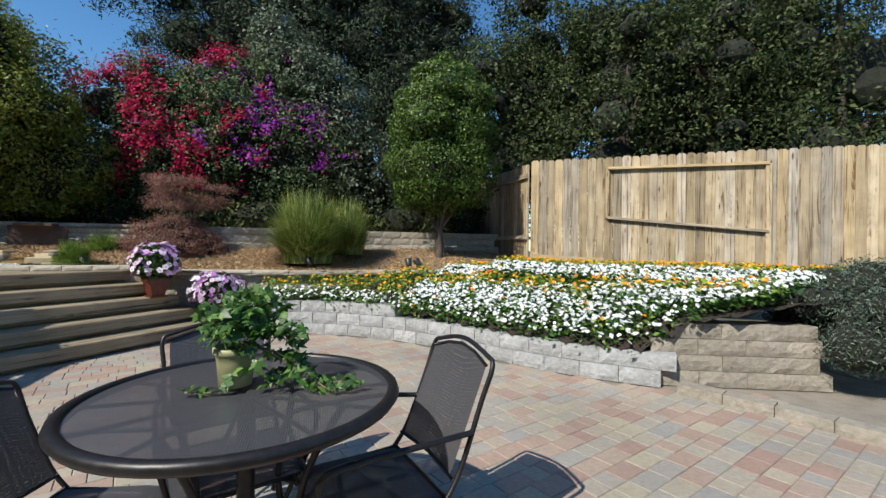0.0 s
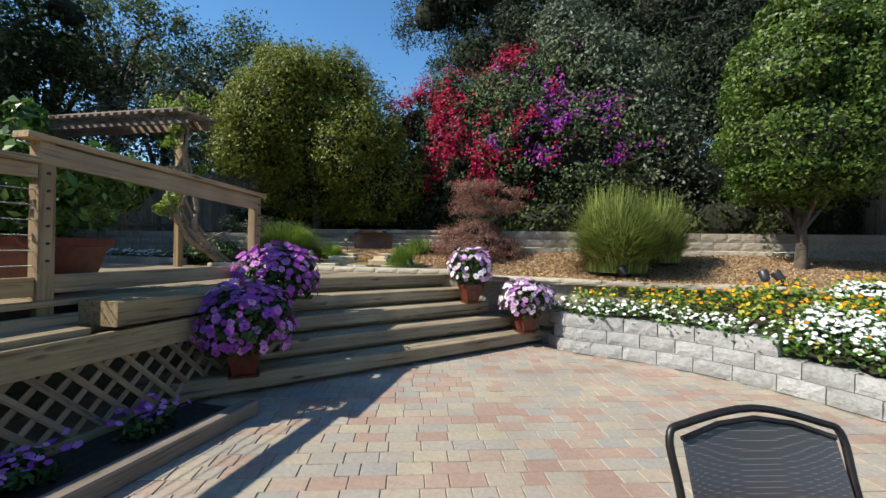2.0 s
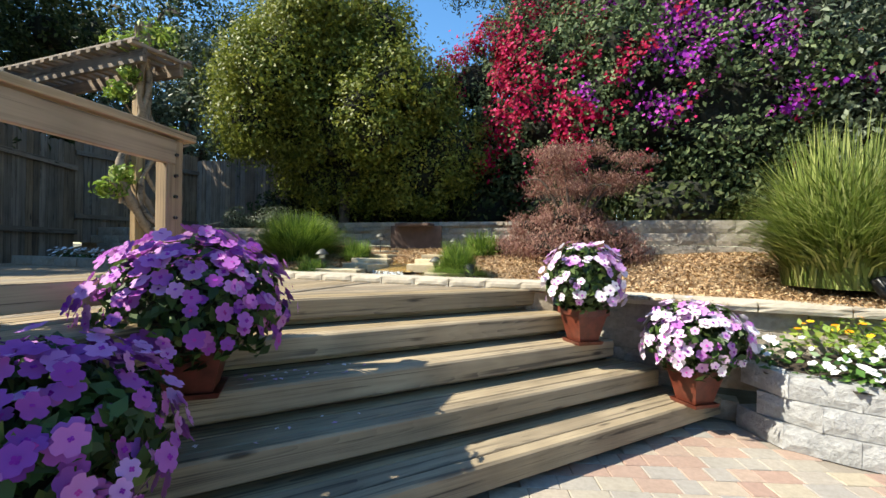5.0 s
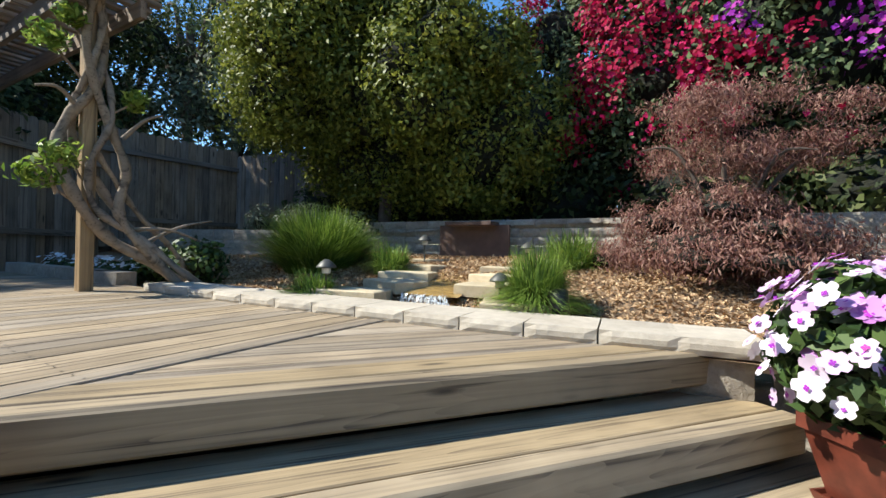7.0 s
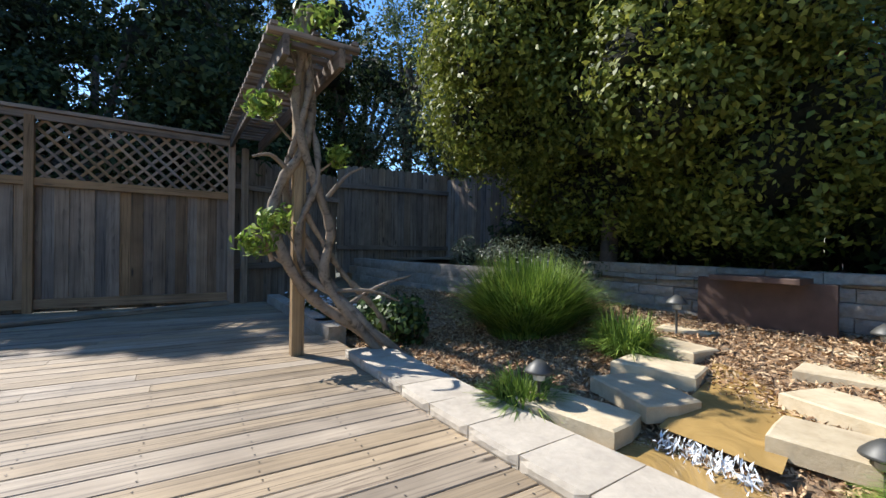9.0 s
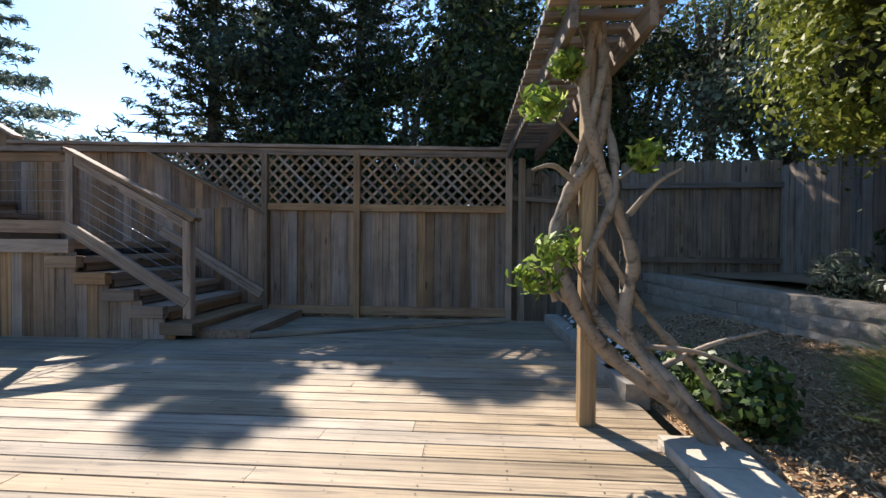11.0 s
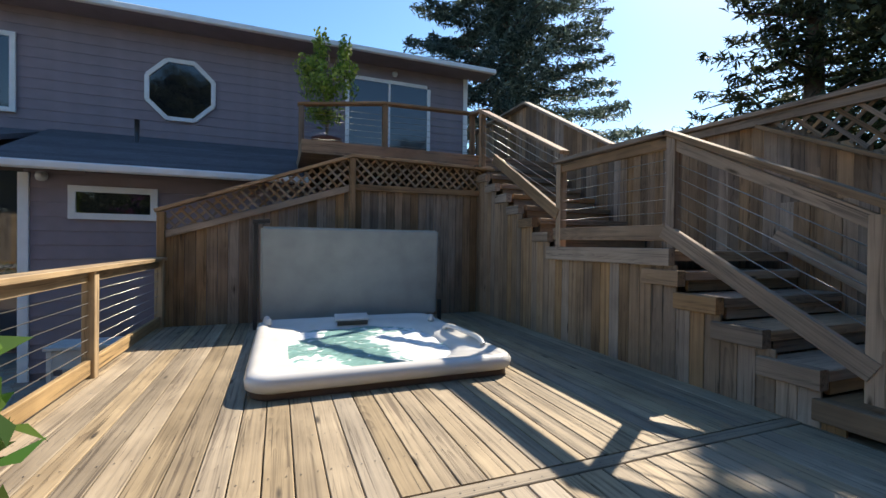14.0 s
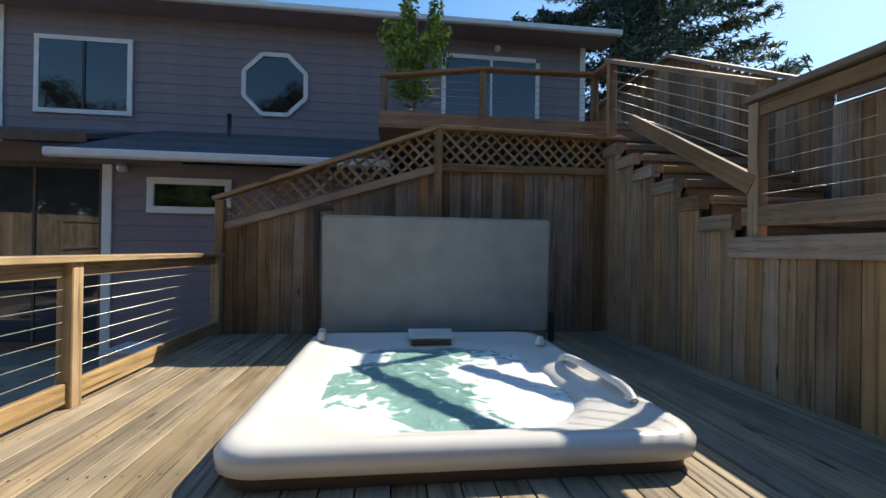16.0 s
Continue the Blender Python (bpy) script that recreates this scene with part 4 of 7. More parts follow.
# ---- fences ----
def fence_run(name, a, b, z0, z1, mat, label, bw=0.14, dog=True, gap=0.004, rails=(), thick=0.018, seed=1, category="fence", jitter=0.012):
    """Upright boards side by side from a to b; rails are (height, depth) on the near side."""
    a, b = Vector((*a, 0)), Vector((*b, 0))
    top = thing(name, (a.x, a.y, z0), label, category, "", "structure")
    d = (b - a).normalized()
    n = Vector((d.y, -d.x, 0))
    r = random.Random(seed)
    s = 0.0
    L = (b - a).length
    while s < L - 0.02:
        w = min(bw, L - s)
        h = z1 + r.uniform(-jitter, jitter)
        if callable(z0):
            base = z0(s)
        else:
            base = z0
        c = a + d * (s + w / 2) + n * (r.uniform(-0.003, 0.003) if gap > 0 else (0.007 if int(s / bw + 0.5) % 2 else -0.007))
        ln = h - base
        me_w = w - gap
        if dog:
            k = 0.032
            v = []
            for t in (-thick / 2, thick / 2):
                v += [(0, -me_w / 2, t), (ln - k, -me_w / 2, t), (ln, -me_w / 2 + k, t), (ln, me_w / 2 - k, t), (ln - k, me_w / 2, t), (0, me_w / 2, t)]
            f = [(5, 4, 3, 2, 1, 0), (6, 7, 8, 9, 10, 11)] + [(i, (i + 1) % 6, 6 + (i + 1) % 6, 6 + i) for i in range(6)]
            me = mesh_from("board", v, f, mat)
            m = Matrix((Vector((0, 0, 1)), d, Vector((0, 0, 1)).cross(d))).transposed().to_4x4()
            m.translation = (c.x, c.y, base)
            hold(new("board", me), m, top)
        else:
            board("board", (c.x, c.y, base), (c.x, c.y, h), me_w, thick, mat, top, n, 0.002)
        s += bw
    for z, dep in rails:
        p, q = a + n * (thick + dep / 2), b + n * (thick + dep / 2)
        board("rail", (p.x, p.y, z), (q.x, q.y, z), dep, 0.09, mat, top)
    return top


# lattice-topped fence beside the upper stairs
FX = -10.2
lat_fence = fence_run("lattice_fence", (FX, 1.2), (FX, 6.25), DECK, 2.44, FENCE_WOOD, "brown wooden fence with crossed lattice along its top", 0.125, False, -0.012, (), 0.02, 4)
for y in (2.75, 4.1, 6.25):
    board("post", (FX + 0.05, y, DECK), (FX + 0.05, y, 3.22), 0.09, 0.09, FENCE_WOOD, lat_fence, (1, 0, 0))
board("cap", (FX + 0.03, -1.2, 3.42), (FX + 0.03, 6.32, 3.25), 0.16, 0.045, FENCE_WOOD, lat_fence)
board("top_rail", (FX + 0.05, -1.0, 3.34), (FX + 0.05, 6.25, 3.18), 0.04, 0.09, FENCE_WOOD, lat_fence)
board("middle_rail", (FX + 0.05, 2.75, 2.46), (FX + 0.05, 6.25, 2.42), 0.05, 0.1, FENCE_WOOD, lat_fence)
board("bottom_rail", (FX + 0.04, 2.75, DECK + 0.1), (FX + 0.04, 6.25, DECK + 0.1), 0.04, 0.12, FENCE_WOOD, lat_fence)
lattice(lat_fence, (FX + 0.02, 0, 0), (0, 1, 0), (0, 0, 1), [(2.75, 2.47), (6.25, 2.44), (6.25, 3.17), (2.75, 3.25)], FENCE_WOOD, 0.115, 0.036)
lattice(lat_fence, (FX + 0.02, 0, 0), (0, 1, 0), (0, 0, 1), [(2.72, 2.42), (2.72, 3.25), (1.05, 3.27)], FENCE_WOOD, 0.115, 0.036)
board("sloping_rail", (FX + 0.05, 1.0, 3.24), (FX + 0.05, 2.75, 2.35), 0.04, 0.12, FENCE_WOOD, lat_fence, (1, 0, 0))
far_wall = thing("stair_back_wall", (FX, 0, DECK), "brown board wall along the back of the wooden stairs", "wall", "", "structure")
y = 2.7
while y > -6.0:
    top_z = 3.3 - max(0, (y - 1.0)) * 0.5 if y > -1.1 else 3.45 + min(1.38, (-1.1 - y) * 0.57)
    board("board", (FX - 0.03, y, DECK), (FX - 0.03, y, top_z), 0.1245, 0.02, FENCE_WOOD, far_wall, (1, 0, 0), 0.002)
    y -= 0.125
board("cap", (FX + 0.03, -1.1, 3.5), (FX + 0.03, -3.5, 4.86), 0.16, 0.045, FENCE_WOOD, far_wall)
board("cap", (FX + 0.03, -3.5, 4.86), (FX + 0.03, -6.0, 4.86), 0.16, 0.045, FENCE_WOOD, far_wall)

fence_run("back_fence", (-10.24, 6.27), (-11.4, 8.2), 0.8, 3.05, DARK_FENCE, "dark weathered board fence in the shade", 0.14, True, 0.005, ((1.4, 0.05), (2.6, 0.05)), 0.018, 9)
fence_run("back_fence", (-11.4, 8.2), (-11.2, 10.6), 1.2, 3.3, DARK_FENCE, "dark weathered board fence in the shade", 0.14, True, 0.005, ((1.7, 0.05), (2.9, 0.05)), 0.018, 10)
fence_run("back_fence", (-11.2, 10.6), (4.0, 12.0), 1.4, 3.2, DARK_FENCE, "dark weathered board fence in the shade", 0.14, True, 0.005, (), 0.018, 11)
right_fence = fence_run("garden_fence", (4.16, 7.76), (10.6, 3.35), 0.9, 3.05, OLD_WOOD, "sunlit dog-eared cedar board fence with a framed panel", 0.155, True, 0.005, (), 0.02, 12)
fd = Vector((6.44, -4.41, 0)).normalized()
fn = Vector((fd.y, -fd.x, 0))


def on_fence(s, z, out=0.04):
    p = Vector((4.16, 7.76, z)) + fd * s + fn * out
    return tuple(p)


board("panel_rail", on_fence(1.45, 2.82), on_fence(4.05, 2.80), 0.09, 0.05, OLD_WOOD, right_fence, (0, 0, 1))
board("panel_rail", on_fence(1.45, 1.88), on_fence(4.05, 1.62), 0.09, 0.05, OLD_WOOD, right_fence, (0, 0, 1))
board("panel_post", on_fence(4.05, 1.0), on_fence(4.05, 2.80), 0.09, 0.05, OLD_WOOD, right_fence, fn)
board("panel_post", on_fence(1.45, 1.88), on_fence(1.45, 2.82), 0.06, 0.05, OLD_WOOD, right_fence, fn)
board("kickboard", on_fence(0.0, 1.06, 0.03), on_fence(1.4, 1.0, 0.03), 0.03, 0.2, OLD_WOOD, right_fence)
fence_run("garden_fence", (4.0, 12.0), (4.14, 7.82), 1.1, 3.0, OLD_WOOD, "shaded cedar board fence behind the round tree", 0.155, True, 0.005, ((1.5, 0.05), (2.75, 0.05)), 0.02, 13)


# ---- upper stairs ----
stair = thing("upper_stairs", (-9.3, 1, DECK), "brown wooden stairs with a landing and sloping handrails", "stairs", "", "structure")
SX = -8.6
LAND = 1.95
flight = [(2.72 - 0.33 * k, DECK + 0.18 * (k + 1)) for k in range(6)]
for y, z in flight[:-1]:
    board("tread", (FX + 0.06, y - 0.17, z - 0.04), (SX - 0.16 + 0.12, y - 0.17, z - 0.04), 0.36, 0.075, FENCE_WOOD, stair, (0, 0, 1), 0.006)
    board("riser", (FX + 0.06, y - 0.03, z - 0.12), (SX - 0.1, y - 0.03, z - 0.12), 0.03, 0.1, FENCE_WOOD, stair)
    board("tread_end", (SX + 0.01, y - 0.36, z - 0.06), (SX + 0.01, y + 0.01, z - 0.06), 0.09, 0.13, FENCE_WOOD, stair, (0, 0, 1), 0.006)
board("landing", (FX + 0.06, 0.45, LAND - 0.05), (SX - 0.02, 0.45, LAND - 0.05), 1.7, 0.09, FENCE_WOOD, stair)
board("landing_edge", (SX + 0.02, -0.43, LAND - 0.06), (SX + 0.02, 1.32, LAND - 0.06), 0.07, 0.15, FENCE_WOOD, stair)
upper = [(-0.42 - 0.34 * k, LAND + 0.194 * (k + 1)) for k in range(8)]
for y, z in upper:
    board("tread", (FX + 0.06, y - 0.17, z - 0.04), (SX - 0.08, y - 0.17, z - 0.04), 0.36, 0.075, FENCE_WOOD, stair, (0, 0, 1), 0.006)
    board("riser", (FX + 0.06, y - 0.03, z - 0.13), (SX - 0.1, y - 0.03, z - 0.13), 0.03, 0.11, FENCE_WOOD, stair)
    board("tread_end", (SX + 0.0, y - 0.34, z - 0.06), (SX + 0.0, y + 0.0, z - 0.06), 0.09, 0.12, FENCE_WOOD, stair)
# boarded side under the stairs
y = 2.45
while y > -2.45:
    z = DECK
    for yy, zz in flight[:-1]:
        if y < yy + 0.02:
            z = zz - 0.12
    if y < 1.3:
        z = LAND - 0.13
    for yy, zz in upper:
        if y < yy:
            z = zz - 0.12
    if z > DECK + 0.06:
        board("side_board", (SX, y, DECK), (SX, y, z), 0.124, 0.02, FENCE_WOOD, stair, (1, 0, 0), 0.002)
    y -= 0.128
for y, z0, z1 in ((2.62, 1.1, 2.17), (1.26, LAND, 2.93), (-0.3, LAND, 2.95), (-2.45, 3.2, 4.2)):
    board("post", (SX - 0.06, y, z0), (SX - 0.06, y, z1), 0.09, 0.09, FENCE_WOOD, stair, (1, 0, 0), 0.005)
board("handrail", (SX - 0.06, 2.72, 2.19), (SX - 0.06, 1.2, 2.97), 0.14, 0.045, FENCE_WOOD, stair)
board("handrail", (SX - 0.06, 1.22, 2.96), (SX - 0.06, -0.38, 2.99), 0.14, 0.045, FENCE_WOOD, stair)
board("under_rail", (SX - 0.05, 1.22, 2.88), (SX - 0.05, -0.3, 2.9), 0.04, 0.1, FENCE_WOOD, stair)
board("handrail", (SX - 0.06, -0.25, 3.09), (SX - 0.06, -2.5, 4.24), 0.14, 0.045, FENCE_WOOD, stair)
board("under_rail", (SX - 0.05, 2.6, 2.13), (SX - 0.05, 1.26, 2.86), 0.04, 0.09, FENCE_WOOD, stair)
board("stringer", (SX - 0.03, 2.62, 1.28), (SX - 0.03, 1.2, 2.12), 0.05, 0.13, FENCE_WOOD, stair)
board("stringer", (SX - 0.03, -0.3, 2.35), (SX - 0.03, -1.95, 3.32), 0.05, 0.14, FENCE_WOOD, stair)
board("kick_rail", (SX - 0.04, 1.2, 2.1), (SX - 0.04, -0.4, 2.12), 0.04, 0.14, FENCE_WOOD, stair)
for k in range(6):
    h = 0.12 + k * 0.115
    tube("cable", [(SX - 0.06, 2.62, 1.38 + h), (SX - 0.06, 1.26, 2.12 + h)], 0.004, CABLE, stair, 6)
    tube("cable", [(SX - 0.06, -0.3, 2.3 + h), (SX - 0.06, -2.45, 3.4 + h)], 0.004, CABLE, stair, 6)
    tube("cable", [(SX - 0.06, 1.26, 2.16 + h), (SX - 0.06, -0.3, 2.16 + h)], 0.003, CABLE, stair, 6)
board("stringer", (FX + 0.09, 2.72, 1.2), (FX + 0.09, 1.2, 2.1), 0.04, 0.14, FENCE_WOOD, stair)
board("bottom_landing", (FX + 0.05, 3.0, DECK + 0.05), (SX - 0.1, 3.0, DECK + 0.05), 0.6, 0.1, FENCE_WOOD, stair)
board("edge_step", (-8.75, 3.25, DECK + 0.03), (-10.0, 6.2, DECK + 0.03), 0.12, 0.05, DECK_WOOD, stair)

# ---- wall behind the hot tub ----
tub_wall = thing("tub_screen_wall", (-6.5, -2.45, DECK), "brown board screen wall with sloping lattice along its top", "wall", "", "structure")
WY = -2.46


def screen_top(x):
    return 2.03 + 0.76 * (-4.12 - x) / 2.39 if x > -6.51 else 2.80


x = -4.16
while x > -8.62:
    board("board", (x, WY, DECK - 0.3), (x, WY, screen_top(x)), 0.124, 0.02, FENCE_WOOD, tub_wall, (0, 1, 0), 0.002)
    x -= 0.128
for x, z in ((-4.1, 2.35), (-6.51, 3.24), (-8.75, 3.2)):
    board("post", (x, WY + 0.05, DECK - 0.3), (x, WY + 0.05, z), 0.09, 0.09, FENCE_WOOD, tub_wall, (0, 1, 0), 0.005)
board("cap", (-4.03, WY + 0.04, 2.36), (-6.51, WY + 0.04, 3.27), 0.14, 0.045, FENCE_WOOD, tub_wall)
board("cap", (-6.49, WY + 0.04, 3.27), (-8.85, WY + 0.04, 3.23), 0.14, 0.045, FENCE_WOOD, tub_wall)
board("lower_rail", (-4.1, WY + 0.04, 2.05), (-6.51, WY + 0.04, 2.80), 0.04, 0.09, FENCE_WOOD, tub_wall)
board("lower_rail", (-6.5, WY + 0.04, 2.81), (-8.8, WY + 0.04, 2.83), 0.04, 0.09, FENCE_WOOD, tub_wall)
lattice(tub_wall, (0, WY + 0.02, 0), (1, 0, 0), (0, 0, 1), [(-4.1, 2.05), (-4.1, 2.33), (-6.5, 3.24), (-6.5, 2.80)], FENCE_WOOD, 0.1, 0.034)
lattice(tub_wall, (0, WY + 0.02, 0), (1, 0, 0), (0, 0, 1), [(-6.52, 2.82), (-6.52, 3.24), (-8.8, 3.2), (-8.8, 2.84)], FENCE_WOOD, 0.1, 0.034)

# ---- upper deck and railing ----
tagged(prism("upper_deck", [(-10.2, -6.58), (-5.8, -6.58), (-5.8, -2.6), (-10.2, -2.6)], UPPER - 0.2, UPPER - 0.002, FENCE_WOOD), "brown wooden upper deck outside the sliding door", "deck", "", "structure")
upper_rail = thing("upper_railing", (-7.4, -3.6, UPPER), "brown wooden upper railing with steel cables", "railing", "", "structure")
for x, z in ((-5.84, 4.28), (-7.27, 4.48), (-9.0, 4.5)):
    board("post", (x, -3.6, UPPER - 0.15), (x, -3.6, z), 0.09, 0.09, FENCE_WOOD, upper_rail, (0, 1, 0), 0.005)
board("cap", (-5.78, -3.6, 4.30), (-7.27, -3.6, 4.50), 0.14, 0.045, FENCE_WOOD, upper_rail)
board("cap", (-7.25, -3.6, 4.50), (-9.1, -3.6, 4.53), 0.14, 0.045, FENCE_WOOD, upper_rail)
board("cap", (-9.0, -3.6, 4.53), (-8.7, -2.4, 4.22), 0.14, 0.045, FENCE_WOOD, upper_rail)
board("bottom_rail", (-5.84, -3.6, UPPER + 0.12), (-9.0, -3.6, UPPER + 0.14), 0.04, 0.14, FENCE_WOOD, upper_rail)
for k in range(6):
    tube("cable", [(-5.84, -3.6, UPPER + 0.25 + k * 0.105), (-9.0, -3.6, UPPER + 0.27 + k * 0.11)], 0.004, CABLE, upper_rail, 6)


# ---- house ----
house = thing("house", (-4.5, -6.6, 0), "two-storey house with grey-purple lap siding and white trim", "house")
HY = -6.6
prism("wall", [(-10.2, -12), (1.6, -12), (1.6, HY - 0.03), (-10.2, HY - 0.03)], 0, 6.5, SIDING, house)
z = 3.3
while z < 6.45:
    board("siding_board", (-10.2, HY - 0.012, z + 0.1), (1.6, HY - 0.012, z + 0.1), 0.02, 0.205, SIDING, house, (0, -0.06, 1), 0.003)
    z += 0.2


def lap_panel(x0, x1, y, z0, z1):
    zz = z0
    while zz < z1 - 0.02:
        h = min(0.205, z1 - zz)
        board("siding_board", (x0, y + 0.012, zz + h / 2), (x1, y + 0.012, zz + h / 2), 0.02, h, SIDING, house, (0, -0.06, 1), 0.003)
        zz += 0.2


def window(x0, x1, z0, z1, y, panes, name="window", frame_w=0.09, trim=WHITE_TRIM):
    w = part(name, bmesh.new(), WHITE_TRIM, house)
    me = box_mesh("window", abs(x1 - x0), 0.02, abs(z1 - z0), BLACK_PLASTIC, 0.002)
    w.data = me
    hold(w, Matrix.Translation(((x0 + x1) / 2, y + 0.012, (z0 + z1) / 2)), house)
    for a, b in (((x0, z0), (x1, z0)), ((x0, z1), (x1, z1))):
        board("window_frame", (a[0] - frame_w / 2, y + 0.03, a[1]), (b[0] + frame_w / 2, y + 0.03, b[1]), 0.045, frame_w, trim, w)
    for xx in (x0, x1):
        board("window_frame", (xx, y + 0.03, z0 + frame_w / 2), (xx, y + 0.03, z1 - frame_w / 2), frame_w, 0.045, trim, w, (0, 1, 0))
    for k in range(panes):
        a, b = x0 + (x1 - x0) * k / panes, x0 + (x1 - x0) * (k + 1) / panes
        board("pane", (a + 0.02, y + 0.026 + 0.006 * k, (z0 + z1) / 2), (b - 0.02, y + 0.026 + 0.006 * k, (z0 + z1) / 2), 0.006, z1 - z0 - 0.06, GLASS if z0 > 4 or panes == 1 else GLASS_SKY, w, (0, 0, 1), 0.001)
        if k:
            board("mullion", (a, y + 0.036, z0), (a, y + 0.036, z1), 0.05, 0.03, trim if z0 < 4 else BLACK_PLASTIC, w, (0, 1, 0))
    return w


window(-0.76, 0.92, 4.44, 5.87, HY, 2)
window(-7.03, -9.12, UPPER + 0.05, 6.05, HY, 2, "sliding_door")
octo = thing("octagonal_window", (-3.53, HY + 0.02, 5.19), "octagonal window with a white frame and dark glass", "window", "", "structure")
oct_pts = [(0.70 * math.cos(math.pi / 8 + k * math.pi / 4), 0.70 * math.sin(math.pi / 8 + k * math.pi / 4)) for k in range(8)]
me = mesh_from("pane", [(-3.53 + x * 0.9, HY + 0.02, 5.19 + z * 0.9) for x, z in oct_pts], [tuple(range(8))], GLASS)
hold(new("pane", me), Matrix.Identity(4), octo)
for (x0, z0), (x1, z1) in zip(oct_pts, oct_pts[1:] + oct_pts[:1]):
    nx, nz = (x0 + x1), (z0 + z1)
    ln = math.hypot(nx, nz)
    k = 0.95
    board("window_frame", (-3.53 + x0 * k, HY + 0.03, 5.19 + z0 * k), (-3.53 + x1 * k, HY + 0.03, 5.19 + z1 * k), 0.05, 0.085, WHITE_TRIM, octo, (nx / ln, 0, nz / ln))
board("corner_board", (-10.17, HY + 0.02, 3.3), (-10.17, HY + 0.02, 6.5), 0.12, 0.03, WHITE_TRIM, house, (0, 1, 0))
board("corner_board", (1.57, HY + 0.02, 3.3), (1.57, HY + 0.02, 6.5), 0.12, 0.03, WHITE_TRIM, house, (0, 1, 0))
roof = part("roof", bmesh.new(), SHINGLE, house)
roof.data = mesh_from("roof", [(-10.75, -6.0, 6.55), (2.2, -6.0, 6.55), (2.2, -12.5, 9.2), (-10.75, -12.5, 9.2), (-10.75, -6.0, 6.47), (2.2, -6.0, 6.47), (2.2, -12.5, 9.1), (-10.75, -12.5, 9.1)], [(0, 1, 2, 3), (7, 6, 5, 4), (0, 4, 5, 1), (1, 5, 6, 2), (2, 6, 7, 3), (3, 7, 4, 0)], SHINGLE)
board("gutter", (-10.75, -5.98, 6.5), (2.2, -5.98, 6.5), 0.11, 0.12, WHITE_TRIM, roof, bevel=0.02)
board("soffit", (-10.7, -6.3, 6.44), (2.1, -6.3, 6.44), 0.6, 0.02, SIDING, roof)

wing_wall = prism("wing_wall", [(-5.9, HY), (-2.2, HY), (-2.2, -3.63), (-5.9, -3.63)], 0, 2.95, SIDING, house)
lap_panel(-5.9, -2.2, -3.62, 0.1, 2.9)
board("corner_board", (-2.22, -3.59, 0.0), (-2.22, -3.59, 2.9), 0.12, 0.04, WHITE_TRIM, house, (0, 1, 0))
window(-3.75, -2.76, 2.32, 2.71, -3.61, 1)
lower_roof = part("roof", bmesh.new(), SHINGLE, house)
lower_roof.data = mesh_from("roof", [(-1.85, -3.25, 3.02), (-5.95, -3.25, 3.02), (-5.95, HY, 4.15), (-1.3, HY, 4.15), (-1.85, -3.25, 2.94), (-5.95, -3.25, 2.94), (-5.95, HY, 4.05), (-1.3, HY, 4.05)], [(3, 2, 1, 0), (4, 5, 6, 7), (0, 1, 5, 4), (1, 2, 6, 5), (2, 3, 7, 6), (3, 0, 4, 7)], SHINGLE)
for k in range(16):
    yy = -3.3 - k * 0.2
    zz = 3.02 + (-3.25 - yy) * 0.337
    board("shingle_course", (-1.87 + (k * 0.03), yy, zz + 0.012), (-5.95, yy, zz + 0.012), 0.23, 0.012, SHINGLE, lower_roof, (0, 0.32, 0.95), 0.002)
board("gutter", (-1.75, -3.2, 2.97), (-5.95, -3.2, 2.97), 0.11, 0.11, WHITE_TRIM, lower_roof, bevel=0.02)
tube("vent_pipe", [(-3.0, -5.6, 3.8), (-3.0, -5.6, 4.25)], 0.04, BLACK_PLASTIC, lower_roof, 10)
cover_roof = part("porch_roof", bmesh.new(), SHINGLE, house)
cover_roof.data = mesh_from("porch_roof", [(-1.3, -4.6, 3.55), (2.2, -4.6, 3.55), (2.2, HY, 4.1), (-1.3, HY, 4.1), (-1.3, -4.6, 3.47), (2.2, -4.6, 3.47), (2.2, HY, 4.0), (-1.3, HY, 4.0)], [(0, 1, 2, 3), (7, 6, 5, 4), (0, 4, 5, 1), (1, 5, 6, 2), (2, 6, 7, 3), (3, 7, 4, 0)], SHINGLE)
board("fascia", (-1.3, -4.58, 3.48), (2.2, -4.58, 3.48), 0.04, 0.16, TUB_SKIRT, cover_roof)
porch = window(-1.95, 1.2, 0.1, 3.2, -5.6, 3, "porch_doors", 0.08, TUB_SKIRT)
prism("porch_wall", [(-2.2, HY), (1.6, HY), (1.6, -5.62), (-2.2, -5.62)], 0, 3.6, SIDING, house)
for x, z, r in ((-8.2, 6.25, 0.07), (-2.45, 2.85, 0.07)):
    lamp_y = HY + 0.07 if z > 4 else -3.5
    lamp = tagged(hold(new("wall_lamp", lathe("wall_lamp", [(0.02, 0.06), (0.06, 0.05), (r, 0.0), (0.055, -0.05), (0.02, -0.065)], PALE_PLASTIC, 16)), pose(x, lamp_y, z)), "small round white outdoor lamp on the siding", "wall lamp")
    tube("mount", [(x, lamp_y - 0.08, z), (x, lamp_y, z)], 0.03, PALE_PLASTIC, lamp, 10)


# ---- hot tub ----
def rounded(x0, x1, y0, y1, r, n=6):
    out = []
    for cx, cy, a0 in ((x1 - r, y0 + r, -90), (x1 - r, y1 - r, 0), (x0 + r, y1 - r, 90), (x0 + r, y0 + r, 180)):
        for k in range(n + 1):
            a = radians(a0 + 90 * k / n)
            out.append((cx + r * math.cos(a), cy + r * math.sin(a)))
    return out


